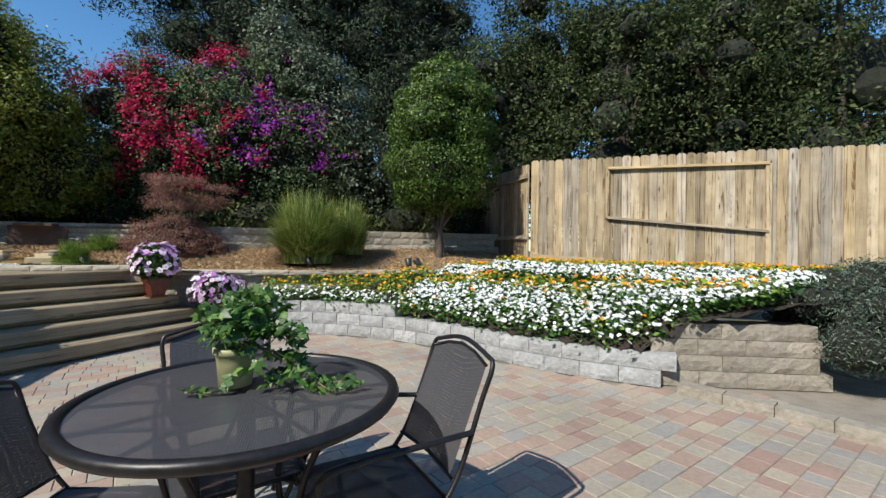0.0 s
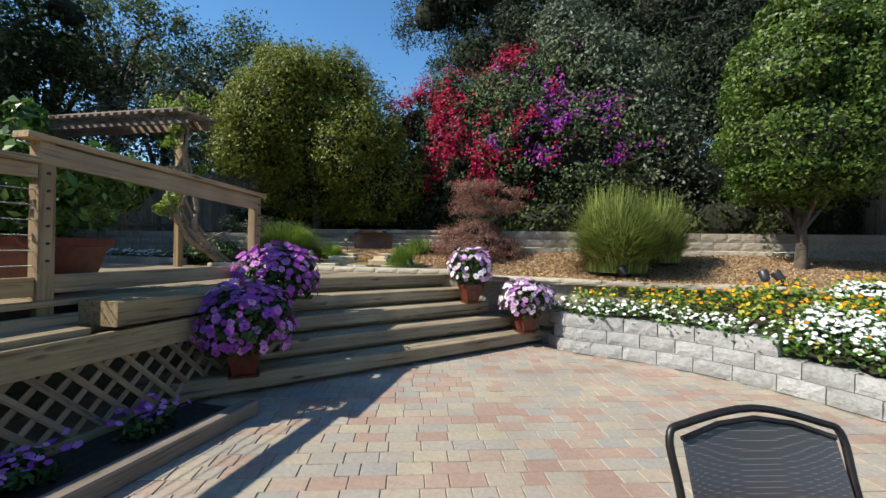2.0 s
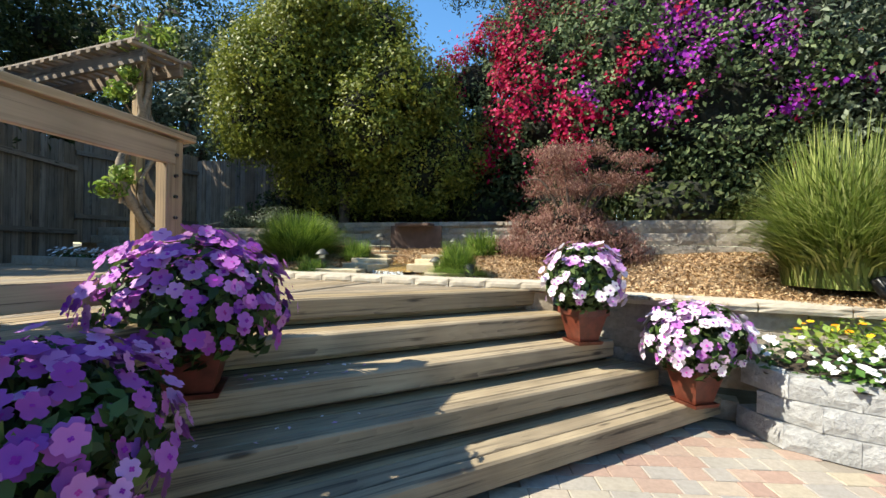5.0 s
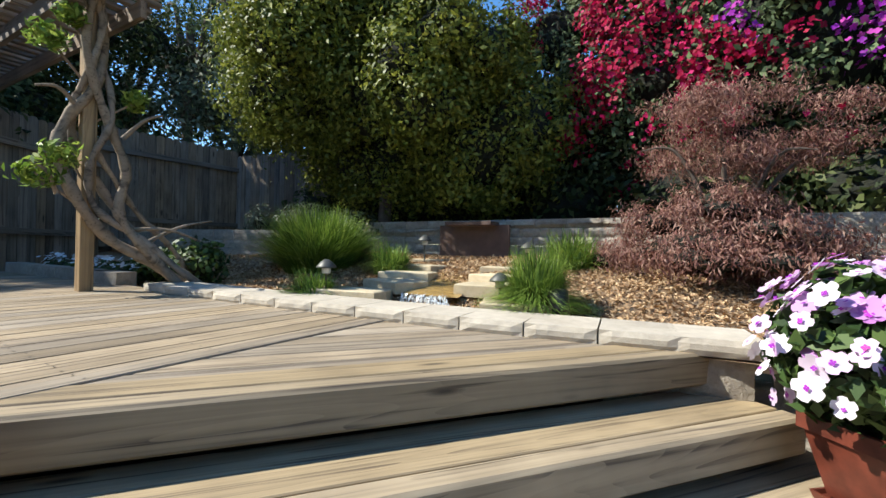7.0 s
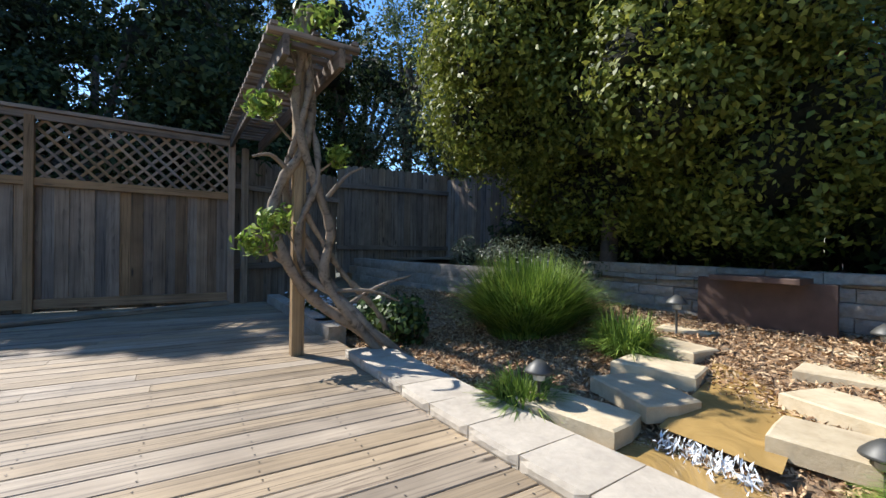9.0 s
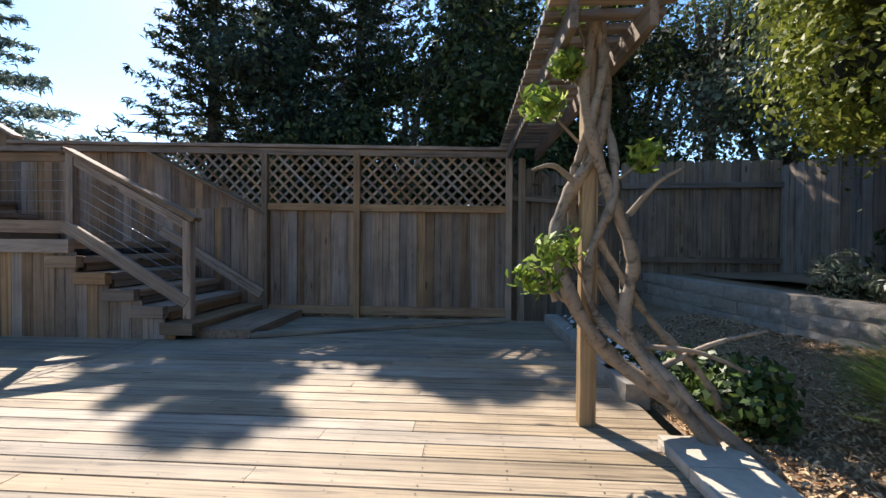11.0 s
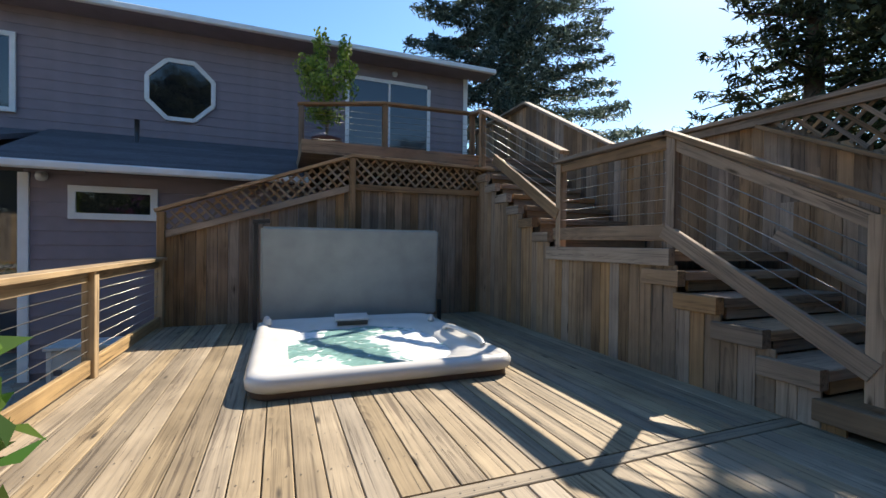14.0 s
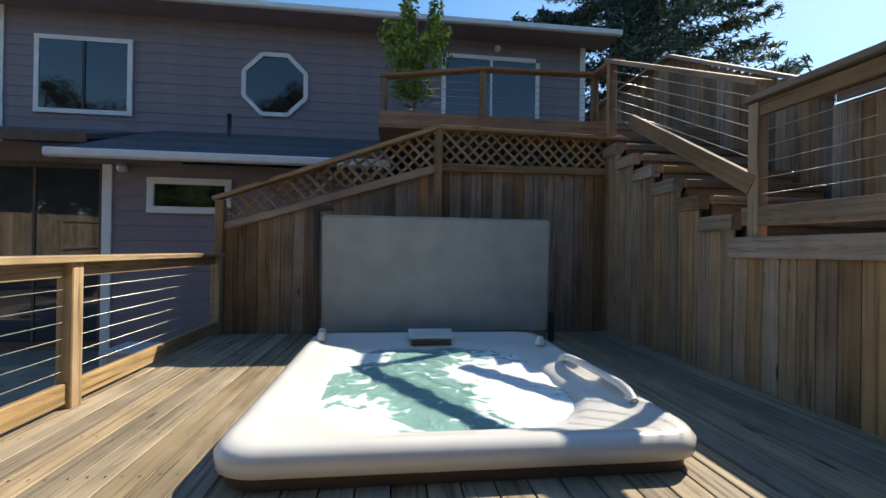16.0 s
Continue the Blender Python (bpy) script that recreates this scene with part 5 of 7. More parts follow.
def loops_mesh(name, loops, mat, cap=True):
    n = len(loops[0])
    v = [p for lp in loops for p in lp]
    f = []
    for i in range(len(loops) - 1):
        for k in range(n):
            f.append((i * n + k, i * n + (k + 1) % n, (i + 1) * n + (k + 1) % n, (i + 1) * n + k))
    if cap:
        f.append(tuple(range((len(loops) - 1) * n, len(loops) * n)))
    return mesh_from(name, v, f, mat, True)


TX0, TX1, TY0, TY1 = -7.40, -5.28, -1.55, 0.84
hot_tub = thing("hot_tub", ((TX0 + TX1) / 2, (TY0 + TY1) / 2, DECK), "sunken hot tub with a white acrylic shell and bubbling water", "hot tub")


def ring(inset, z, r, sx=0.0):
    return [(x, y, z) for x, y in rounded(TX0 + inset, TX1 - inset, TY0 + inset, TY1 - inset, r)]


shell = loops_mesh("shell", [ring(0.03, DECK + 0.05, 0.16), ring(0.0, DECK + 0.07, 0.18), ring(-0.005, DECK + 0.13, 0.18), ring(0.02, DECK + 0.165, 0.17), ring(0.06, DECK + 0.178, 0.16), ring(0.10, DECK + 0.172, 0.17), ring(0.125, DECK + 0.155, 0.2), ring(0.20, DECK + 0.14, 0.3), ring(0.27, DECK + 0.115, 0.46), ring(0.31, DECK + 0.075, 0.54), ring(0.35, DECK - 0.05, 0.56), ring(0.5, DECK - 0.15, 0.5)], TUB_SHELL, False)
hold(new("shell", shell), Matrix.Identity(4), hot_tub)
hold(new("skirt", loops_mesh("skirt", [ring(0.035, DECK + 0.002, 0.16), ring(0.035, DECK + 0.06, 0.16)], TUB_SKIRT, False)), Matrix.Identity(4), hot_tub)
wv, wf = [], []
NW = 48
for j in range(NW + 1):
    for i in range(NW + 1):
        x = TX0 + 0.30 + (TX1 - TX0 - 0.60) * i / NW
        y = TY0 + 0.30 + (TY1 - TY0 - 0.60) * j / NW
        wv.append((x, y, DECK + 0.075 + 0.014 * noise.noise(Vector((x * 5, y * 5, 0))) + 0.008 * noise.noise(Vector((x * 14, y * 14, 3)))))
for j in range(NW):
    for i in range(NW):
        u, w = abs(i + 0.5 - NW / 2) / (NW / 2), abs(j + 0.5 - NW / 2) / (NW / 2)
        if u ** 3.4 + w ** 3.4 < 1.02:
            a = j * (NW + 1) + i
            wf.append((a, a + 1, a + NW + 2, a + NW + 1))
hold(new("water", mesh_from("water", wv, wf, TUB_WATER, True)), Matrix.Identity(4), hot_tub)["label"] = "pale green water streaked with white foam"
# control panel, grab bar, knobs
board("control_panel", (-6.55, TY0 + 0.2, DECK + 0.185), (-6.15, TY0 + 0.2, DECK + 0.185), 0.16, 0.035, PALE_PLASTIC, hot_tub, (0, 0.35, 1), 0.01, "grey control panel")
board("filter_slot", (-6.53, TY0 + 0.285, DECK + 0.13), (-6.17, TY0 + 0.285, DECK + 0.13), 0.03, 0.05, BLACK_PLASTIC, hot_tub)
tube("grab_bar", smooth_path([(TX0 + 0.12, 0.42, DECK + 0.17), (TX0 + 0.11, 0.30, DECK + 0.21), (TX0 + 0.13, 0.0, DECK + 0.22), (TX0 + 0.15, -0.35, DECK + 0.21), (TX0 + 0.15, -0.5, DECK + 0.16)]), 0.025, TUB_SHELL, hot_tub, 10)
for x, y in ((TX1 - 0.12, -1.2), (TX1 - 0.1, -1.35), (TX0 + 0.15, -0.95)):
    hold(new("knob", lathe("knob", [(0.04, 0), (0.045, 0.03), (0.03, 0.05), (0.03, 0.07), (0.012, 0.08)], PALE_PLASTIC, 14)), pose(x, y, DECK + 0.165), hot_tub)
cover = thing("tub_cover", (-6.45, -1.9, DECK), "grey vinyl hot tub cover standing upright behind the tub", "tub cover")
cv = bmesh.new()
bmesh.ops.create_cube(cv, size=1, matrix=pose(-6.47, -1.86, DECK + 0.70, -3, 0, 0) @ Matrix.Diagonal((2.36, 0.1, 1.2, 1)))
bmesh.ops.bevel(cv, geom=cv.edges[:], offset=0.025, segments=3, affect="EDGES")
part("panel", cv, COVER, cover)
for x in (-5.23, -7.7):
    board("bracket", (x, -1.86, DECK), (x, -1.86, DECK + (1.38 if x > -6 else 0.3)), 0.05, 0.05, BLACK_PLASTIC, cover, (0, 1, 0))
board("lift_arm", (-5.2, -1.84, DECK + 1.35), (-5.4, -1.84, DECK + 1.37), 0.06, 0.05, BLACK_PLASTIC, cover)

# ---- small crate below the deck by the house ----
crate = thing("plastic_crate", (-3.3, -2.6, 0.0), "pale grey plastic storage crate with open sides", "crate")
for k in range(4):
    board("side_panel", (-3.6, -2.75 + (k % 2) * 0.4, 0.25 + (k // 2) * 0.3), (-3.0, -2.75 + (k % 2) * 0.4, 0.25 + (k // 2) * 0.3), 0.03, 0.22, PALE_PLASTIC, crate)
for x in (-3.6, -3.0):
    for y in (-2.75, -2.35):
        board("corner_leg", (x, y, 0), (x, y, 0.68), 0.05, 0.05, PALE_PLASTIC, crate, (0, 1, 0))
board("lid", (-3.65, -2.55, 0.69), (-2.95, -2.55, 0.69), 0.5, 0.04, PALE_PLASTIC, crate)

# ---- pergola with the twisted vine ----
PX, PY = -6.76, 6.42
pergola = thing("pergola", (PX, PY, DECK), "weathered wooden pergola with slats carried on a square post", "pergola")
board("post", (PX, PY, DECK), (PX, PY, 3.1), 0.095, 0.095, RAIL_WOOD, pergola, (1, 0, 0), 0.006)
for y in (PY - 0.18, PY + 0.22):
    board("beam", (-6.4, y, 3.14), (-10.3, y, 3.2), 0.045, 0.14, DARK_FENCE, pergola)
for k in range(23):
    x = -6.45 - k * 0.17
    board("slat", (x, PY - 0.3, 3.24 + k * 0.003), (x, PY + 0.36, 3.24 + k * 0.003), 0.07, 0.04, DARK_FENCE, pergola)
for y in (PY - 0.26, PY + 0.03, PY + 0.32):
    board("top_strip", (-6.4, y, 3.275), (-10.3, y, 3.34), 0.05, 0.025, DARK_FENCE, pergola)
board("far_post", (-10.1, PY, DECK), (-10.1, PY, 3.12), 0.09, 0.09, DARK_FENCE, pergola, (1, 0, 0))

vine = thing("twisted_vine", (PX + 0.5, PY + 0.45, DECK), "old wisteria vine with thick twisted bare stems round the post", "vine")
rv = random.Random(4)
VINE_STEMS = (
    ((0.34, 0.80, -0.04), (0.22, 0.50, 0.22), (0.10, 0.16, 0.42), (0.10, -0.12, 0.72), (0.02, -0.22, 1.08), (0.0, -0.14, 1.36), (0.1, 0.04, 1.62), (0.02, 0.12, 2.0), (-0.06, 0.02, 2.35), (0.02, -0.06, 2.7)),
    ((0.42, 0.72, -0.04), (0.26, 0.42, 0.3), (0.14, 0.22, 0.62), (0.12, 0.26, 0.98), (0.1, 0.16, 1.3), (0.12, 0.02, 1.66), (0.08, -0.1, 2.0), (0.1, 0.02, 2.4), (0.04, 0.1, 2.75)),
    ((0.2, 0.86, -0.04), (0.14, 0.58, 0.2), (0.06, 0.34, 0.5), (-0.06, 0.14, 0.85), (-0.1, -0.06, 1.2), (0.02, -0.14, 1.5), (0.12, -0.02, 1.8), (0.1, 0.1, 2.15), (0.0, 0.08, 2.6)),
    ((0.48, 0.95, -0.04), (0.38, 0.66, 0.16), (0.24, 0.36, 0.42), (0.1, 0.04, 0.66), (0.08, 0.0, 1.0), (0.14, 0.14, 1.35), (0.04, 0.18, 1.7), (-0.06, 0.06, 2.05), (0.04, -0.04, 2.5)),
    ((0.1, 0.95, -0.04), (0.08, 0.75, 0.3), (0.04, 0.42, 0.62), (0.06, 0.22, 0.9), (0.0, 0.0, 1.24), (-0.08, 0.1, 1.6), (0.0, 0.16, 2.0), (0.1, 0.04, 2.35), (0.06, 0.0, 2.75)),
)
for k, line in enumerate(VINE_STEMS):
    pts = smooth_path([(PX + a * (0.75 if c > 1.4 else 0.9) + rv.uniform(-0.015, 0.015), PY + b * (0.62 if c > 1.4 else 0.85) + rv.uniform(-0.015, 0.015), DECK + c) for a, b, c in line], 7)
    n = len(pts)
    tube("stem", pts, [(0.043 - 0.005 * k) * (1.1 - 0.35 * i / n) + 0.005 * math.sin(i * 0.9 + k) + 0.003 * math.sin(i * 2.3) for i in range(n)], BARK, vine, 10)
for k, (a0, b0, c0, a1, b1, c1) in enumerate(((0.06, -0.2, 0.75, 0.1, -0.34, 0.95), (0.1, -0.12, 1.45, 0.14, -0.36, 1.5), (0.12, 0.25, 0.5, 0.3, 0.75, 0.42), (0.1, 0.2, 1.25, 0.2, 0.45, 1.5), (0.14, 0.3, 0.35, 0.2, 0.9, 0.62))):
    tube("side_shoot", smooth_path([(PX + a0, PY + b0, DECK + c0), (PX + (a0 + a1) / 2 + 0.03, PY + (b0 + b1) / 2, DECK + (c0 + c1) / 2 + 0.05), (PX + a1, PY + b1, DECK + c1)]), [0.02 - 0.001 * i for i in range(13)], BARK, vine, 8)
for k, (dx, dy, z, s) in enumerate(((0.1, -0.34, 1.76, 0.15), (0.08, -0.16, 1.95, 0.15), (0.14, -0.3, 2.75, 0.13), (0.1, -0.16, 3.0, 0.1), (0.12, -0.14, 3.3, 0.14), (0.1, 0.1, 3.5, 0.22), (0.15, 0.28, 2.45, 0.1), (-0.4, 0.1, 3.45, 0.24))):
    crown("leaf_cluster", [(PX + dx, PY + dy, z, s, s, s * 0.8)], 170, 0.085, LEAF_FRESH, vine, 60 + k, 0.34, 0.9, 0.9, 0)["kind"] = "stuff"
    tube("twig", smooth_path([(PX, PY, z - 0.25), (PX + dx * 0.6, PY + dy * 0.6, z - 0.1), (PX + dx, PY + dy, z)]), 0.009, BARK, vine, 6)


# ---- patio table, chairs, ivy ----
TCX, TCY, TZ = -0.225, 1.61, 0.74
table = thing("patio_table", (TCX, TCY, 0), "round dark bronze steel mesh patio table", "table")
tm = bmesh.new()
bmesh.ops.create_circle(tm, cap_ends=True, radius=0.495, segments=64, matrix=Matrix.Translation((0, 0, 0)))
part("tabletop", tm, STEEL_MESH, table, "expanded steel mesh top", Matrix.Translation((TCX, TCY, TZ - 0.005)))
rim = [(0.487, -0.03), (0.515, -0.032), (0.527, -0.015), (0.521, 0.002), (0.505, 0.006), (0.487, 0.0), (0.487, -0.03)]
rm = lathe("rim", rim, STEEL, 64)
bmr = bmesh.new()
bmr.from_mesh(rm)
bmesh.ops.delete(bmr, geom=[f for f in bmr.faces if len(f.verts) > 4], context="FACES")
part("rim", bmr, STEEL, table, "", Matrix.Translation((TCX, TCY, TZ)), True)
for k in range(6):
    a = math.pi * k / 6
    tube("brace", [(TCX - 0.485 * math.cos(a), TCY - 0.485 * math.sin(a), TZ - 0.018), (TCX + 0.485 * math.cos(a), TCY + 0.485 * math.sin(a), TZ - 0.018)], 0.007, STEEL, table, 6)
for k in range(4):
    a = math.pi / 4 + k * math.pi / 2 + 0.3
    c, s = math.cos(a), math.sin(a)
    tube("leg", smooth_path([(TCX + 0.36 * c, TCY + 0.36 * s, TZ - 0.02), (TCX + 0.24 * c, TCY + 0.24 * s, 0.5), (TCX + 0.2 * c, TCY + 0.2 * s, 0.3), (TCX + 0.3 * c, TCY + 0.3 * s, 0.08), (TCX + 0.42 * c, TCY + 0.42 * s, 0.012)]), 0.013, STEEL, table, 8)
tube("stretcher_ring", [(TCX + 0.21 * math.cos(k * math.pi / 12), TCY + 0.21 * math.sin(k * math.pi / 12), 0.32) for k in range(25)], 0.008, STEEL, table, 6)
tube("umbrella_tube", [(TCX, TCY, 0.02), (TCX, TCY, TZ - 0.01)], 0.03, STEEL, table, 10)


def patio_chair():
    """A steel armchair at the origin, facing +y."""
    ch = thing("patio_chair", (0, 0, 0), "dark bronze steel patio armchair with mesh seat and back", "chair", "chairs round the table")
    sw, sd, sh = 0.25, 0.24, 0.41
    sm = bmesh.new()
    grid = [[sm.verts.new((-sw + 2 * sw * i / 8, -sd + 2 * sd * j / 8, sh - 0.012 * math.sin(math.pi * i / 8) * math.sin(math.pi * j / 8) - (0.03 * ((j - 6) / 2) ** 2 if j > 6 else 0))) for i in range(9)] for j in range(9)]
    for j in range(8):
        for i in range(8):
            sm.faces.new((grid[j][i], grid[j][i + 1], grid[j + 1][i + 1], grid[j + 1][i]))
    part("seat", sm, STEEL_MESH, ch, "", None, True)
    bk = bmesh.new()

    def back_pt(u, w):
        top = 0.05 * math.cos(u * math.pi / 2) if w > 0.99 else 0
        return (u * 0.225, -sd - 0.03 - 0.17 * w - 0.02 * (1 - u * u), sh + 0.07 + 0.43 * w + top)
    gb = [[bk.verts.new(back_pt(-1 + 2 * i / 8, j / 8)) for i in range(9)] for j in range(9)]
    for j in range(8):
        for i in range(8):
            bk.faces.new((gb[j][i], gb[j][i + 1], gb[j + 1][i + 1], gb[j + 1][i]))
    part("backrest", bk, STEEL_MESH, ch, "", None, True)
    tube("back_frame", smooth_path([(-0.26, -sd + 0.02, sh - 0.02), (-0.255, -sd - 0.06, sh + 0.1), (-0.25, -sd - 0.16, sh + 0.36), (-0.255, -sd - 0.21, sh + 0.50), (-0.2, -sd - 0.222, sh + 0.535), (0.0, -sd - 0.23, sh + 0.575), (0.2, -sd - 0.222, sh + 0.535), (0.255, -sd - 0.21, sh + 0.50), (0.25, -sd - 0.16, sh + 0.36), (0.255, -sd - 0.06, sh + 0.1), (0.26, -sd + 0.02, sh - 0.02)], 5), 0.011, STEEL, ch, 8)
    tube("seat_frame", [(-sw, -sd, sh), (sw, -sd, sh), (sw, sd, sh - 0.03), (-sw, sd, sh - 0.03), (-sw, -sd, sh)], 0.010, STEEL, ch, 8)
    tube("back_rail", [back_pt(-1, 1), back_pt(-0.5, 1), back_pt(0, 1), back_pt(0.5, 1), back_pt(1, 1)], 0.008, STEEL, ch, 6)
    tube("back_rail", [back_pt(-1.1, 0), back_pt(0, 0), back_pt(1.1, 0)], 0.008, STEEL, ch, 6)
    for s in (-1, 1):
        tube("leg", smooth_path([(s * 0.25, sd, sh - 0.03), (s * 0.27, sd + 0.05, sh - 0.2), (s * 0.26, sd + 0.02, 0.012)], 5), 0.011, STEEL, ch, 8)
        tube("leg", smooth_path([(s * 0.255, -sd, sh), (s * 0.26, -sd - 0.03, sh - 0.2), (s * 0.27, -sd - 0.12, 0.012)], 5), 0.011, STEEL, ch, 8)
        tube("arm", smooth_path([(s * 0.25, -sd - 0.12, sh + 0.24), (s * 0.29, -sd + 0.1, sh + 0.255), (s * 0.3, sd - 0.08, sh + 0.25), (s * 0.3, sd + 0.02, sh + 0.22), (s * 0.28, sd + 0.0, sh + 0.1), (s * 0.255, sd - 0.05, sh - 0.02)], 5), 0.012, STEEL, ch, 8)
    return ch


first_chair = patio_chair()


def face(x, y):
    return math.degrees(math.atan2(TCY - y, TCX - x)) - 90


spots = [(0.19, 1.60, 14), (-0.32, 1.92, 2), (-0.74, 1.70, 0)]
for k, (x, y, off) in enumerate(spots):
    m = pose(x, y, 0, 0, 0, face(x, y) + off)
    if k != 1:
        m = m @ Matrix.Diagonal((0.9, 0.9, 0.88, 1))
    if k == 0:
        first_chair.matrix_basis = m
    else:
        copy_thing(first_chair, m)

ivy = thing("potted_ivy", (-0.27, 1.66, TZ), "trailing green ivy in a sage ceramic pot on the table", "potted plant")
hold(new("pot", lathe("pot", [(0.045, 0), (0.055, 0.005), (0.062, 0.09), (0.068, 0.115), (0.075, 0.12), (0.075, 0.14), (0.064, 0.14), (0.06, 0.12)], CREAM_POT, 28)), pose(-0.27, 1.66, TZ + 0.004), ivy)


def ivy_leaves(rng, pts, size):
    """Five-lobed leaves as pairs of folded quads."""
    n = len(pts)
    nn = unit(np.stack([rng.normal(0, 0.6, n), rng.normal(-0.4, 0.6, n), rng.uniform(0.3, 1, n)], 1))
    d = unit(np.cross(nn, rng.normal(0, 1, (n, 3))))
    s = np.cross(nn, d)
    k = rng.uniform(0.6, 1.3, (n, 1)) * size
    out = []
    for a, l in ((0, 1.0), (0.85, 0.75), (-0.85, 0.75), (1.9, 0.5), (-1.9, 0.5)):
        e = d * math.cos(a) + s * math.sin(a)
        g = np.cross(nn, e)
        out.append(np.stack([pts, pts + (e * 0.4 + g * 0.24) * k * l, pts + e * k * l - nn * k * 0.12, pts + (e * 0.4 - g * 0.24) * k * l], 1))
    return np.concatenate(out, 0)


rng = np.random.default_rng(21)
dome = unit(rng.normal(0, 1, (260, 3))) * np.array([0.15, 0.15, 0.11]) * rng.uniform(0.4, 1.05, (260, 1)) + np.array([-0.24, 1.66, TZ + 0.24])
spill = np.stack([rng.normal(-0.11, 0.05, 60), rng.normal(1.62, 0.05, 60), TZ + rng.uniform(0.01, 0.24, 60)], 1)
hold(new("foliage", quads("foliage", ivy_leaves(rng, np.concatenate([dome, spill]), 0.042), LEAF_IVY)), Matrix.Identity(4), ivy)
for k, (x, y) in enumerate(((0.13, 1.60), (0.05, 1.52), (-0.42, 1.58), (0.16, 1.50))):
    pts = smooth_path([(-0.26, 1.66, TZ + 0.16), (-0.18 + 0.3 * (x + 0.18), 1.66 + 0.4 * (y - 1.66), TZ + 0.1), (x * 0.6 - 0.05, y, TZ + 0.015), (x, y, TZ + 0.015)], 8)
    tube("trailing_stem", pts, 0.003, BARK, ivy, 5)
    p = np.array([tuple(q) for q in pts[8:]]) + np.array([0, 0, 0.012])
    hold(new("trailing_leaves", quads("trailing_leaves", ivy_leaves(rng, p, 0.034), LEAF_IVY)), Matrix.Identity(4), ivy)


# ---- flower pots ----
def flower_pot(x, y, z, pot_r, pot_h, bloom_r, bloom_h, petal, label, seed, lift=0.0):
    t = thing("flower_pot", (x, y, z), label, "potted flowers", "potted flowers on the steps")
    base = [(pot_r * 0.62, 0.02), (pot_r * 0.95, pot_h - 0.05), (pot_r * 1.06, pot_h - 0.048), (pot_r * 1.06, pot_h), (pot_r * 0.9, pot_h), (pot_r * 0.85, pot_h - 0.04)]
    hold(new("pot", lathe("pot", base, TERRACOTTA, 24, True)), pose(x, y, z, 0, 0, 40), t)
    hold(new("saucer", lathe("saucer", [(pot_r * 0.8, 0.0), (pot_r * 0.86, 0.024), (pot_r * 0.8, 0.024), (pot_r * 0.76, 0.012)], TERRACOTTA, 24, True)), pose(x, y, z, 0, 0, 40), t)
    c = z + pot_h + bloom_h * 0.34 + lift
    blob = [(x, y, c, bloom_r * 0.9, bloom_r * 0.9, bloom_h * 0.52)]
    crown("foliage", blob, 1900, 0.07, LEAF_DARK, t, seed, 0.5, 0.35, 0.9, 0.66)
    rng = np.random.default_rng(seed + 1)
    n = int(190 * (bloom_r / 0.27) ** 1.8)
    d = unit(rng.normal(0, 1, (n, 3)))
    d[:, 2] = np.where(d[:, 2] < -0.55, -d[:, 2], d[:, 2])
    d = unit(d)
    p = np.array([x, y, c]) + d * np.array([bloom_r, bloom_r, bloom_h * 0.58]) * rng.uniform(0.84, 1.14, (n, 1))
    blossoms("flowers", p, d + np.array([0, 0, 0.3]), 0.036, petal, t, seed + 2)
    blossoms("flower_eyes", p + d * 0.008, d + np.array([0, 0, 0.35]), 0.009, PETAL_MAGENTA, t, seed + 3, 4)
    return t


flower_pot(-1.36, 6.72, DECK * 0.2, 0.125, 0.26, 0.33, 0.44, PETAL_LILAC, "lilac-white impatiens in a square red glazed pot on the lowest step", 100, 0.03)
flower_pot(-2.1, 6.70, DECK * 0.6, 0.125, 0.26, 0.285, 0.46, PETAL_LILAC, "lilac-white impatiens in a square red glazed pot higher on the steps", 110, 0.05)
flower_pot(-3.45, 4.02, DECK * 0.2, 0.14, 0.28, 0.38, 0.54, PETAL_PURPLE, "purple impatiens in a large red pot on the lowest step", 120, -0.03)
flower_pot(-3.68, 4.74, DECK * 0.6, 0.15, 0.28, 0.40, 0.54, PETAL_PURPLE, "purple impatiens in a large red pot beside the railing", 130, -0.06)
for k, (y, n) in enumerate(((3.2, 40), (2.5, 40), (1.9, 30))):
    border = thing("border_flowers", (-3.5, y, 0.03), "small purple bedding flowers in the shaded soil strip", "flowers", "border flowers")
    crown("foliage", [(-3.5, y, 0.1, 0.16, 0.2, 0.1)], 260, 0.06, LEAF_DARK, border, 150 + k, 0.5, 0.6, 0.6, 0.6)
    rng = np.random.default_rng(160 + k)
    p = np.stack([rng.normal(-3.5, 0.09, n), rng.normal(y, 0.12, n), rng.uniform(0.15, 0.22, n)], 1)
    blossoms("flowers", p, np.tile((0.3, 0, 1.0), (n, 1)), 0.022, PETAL_PURPLE, border, 170 + k)


rng = np.random.default_rng(190)
fallen_at = []
for k in range(46):
    step = 3 if k % 3 else 2
    across = -5.2 - (step - 1) * 0.275 - rng.uniform(0.03, 0.25)
    fallen_at.append(diag(rng.normal(1.75 if step == 3 else 1.5, 0.3), across, DECK * step / 5 + 0.006))
fallen = quads("fallen_petals", leaf_corners(rng, np.array(fallen_at), np.tile((0, 0, 4.0), (46, 1)), 0.03, 0.02), PETAL_LILAC)
tagged(hold(new("fallen_petals", fallen), Matrix.Identity(4)), "pale fallen petals scattered on the wooden steps", "petals", "", "stuff")


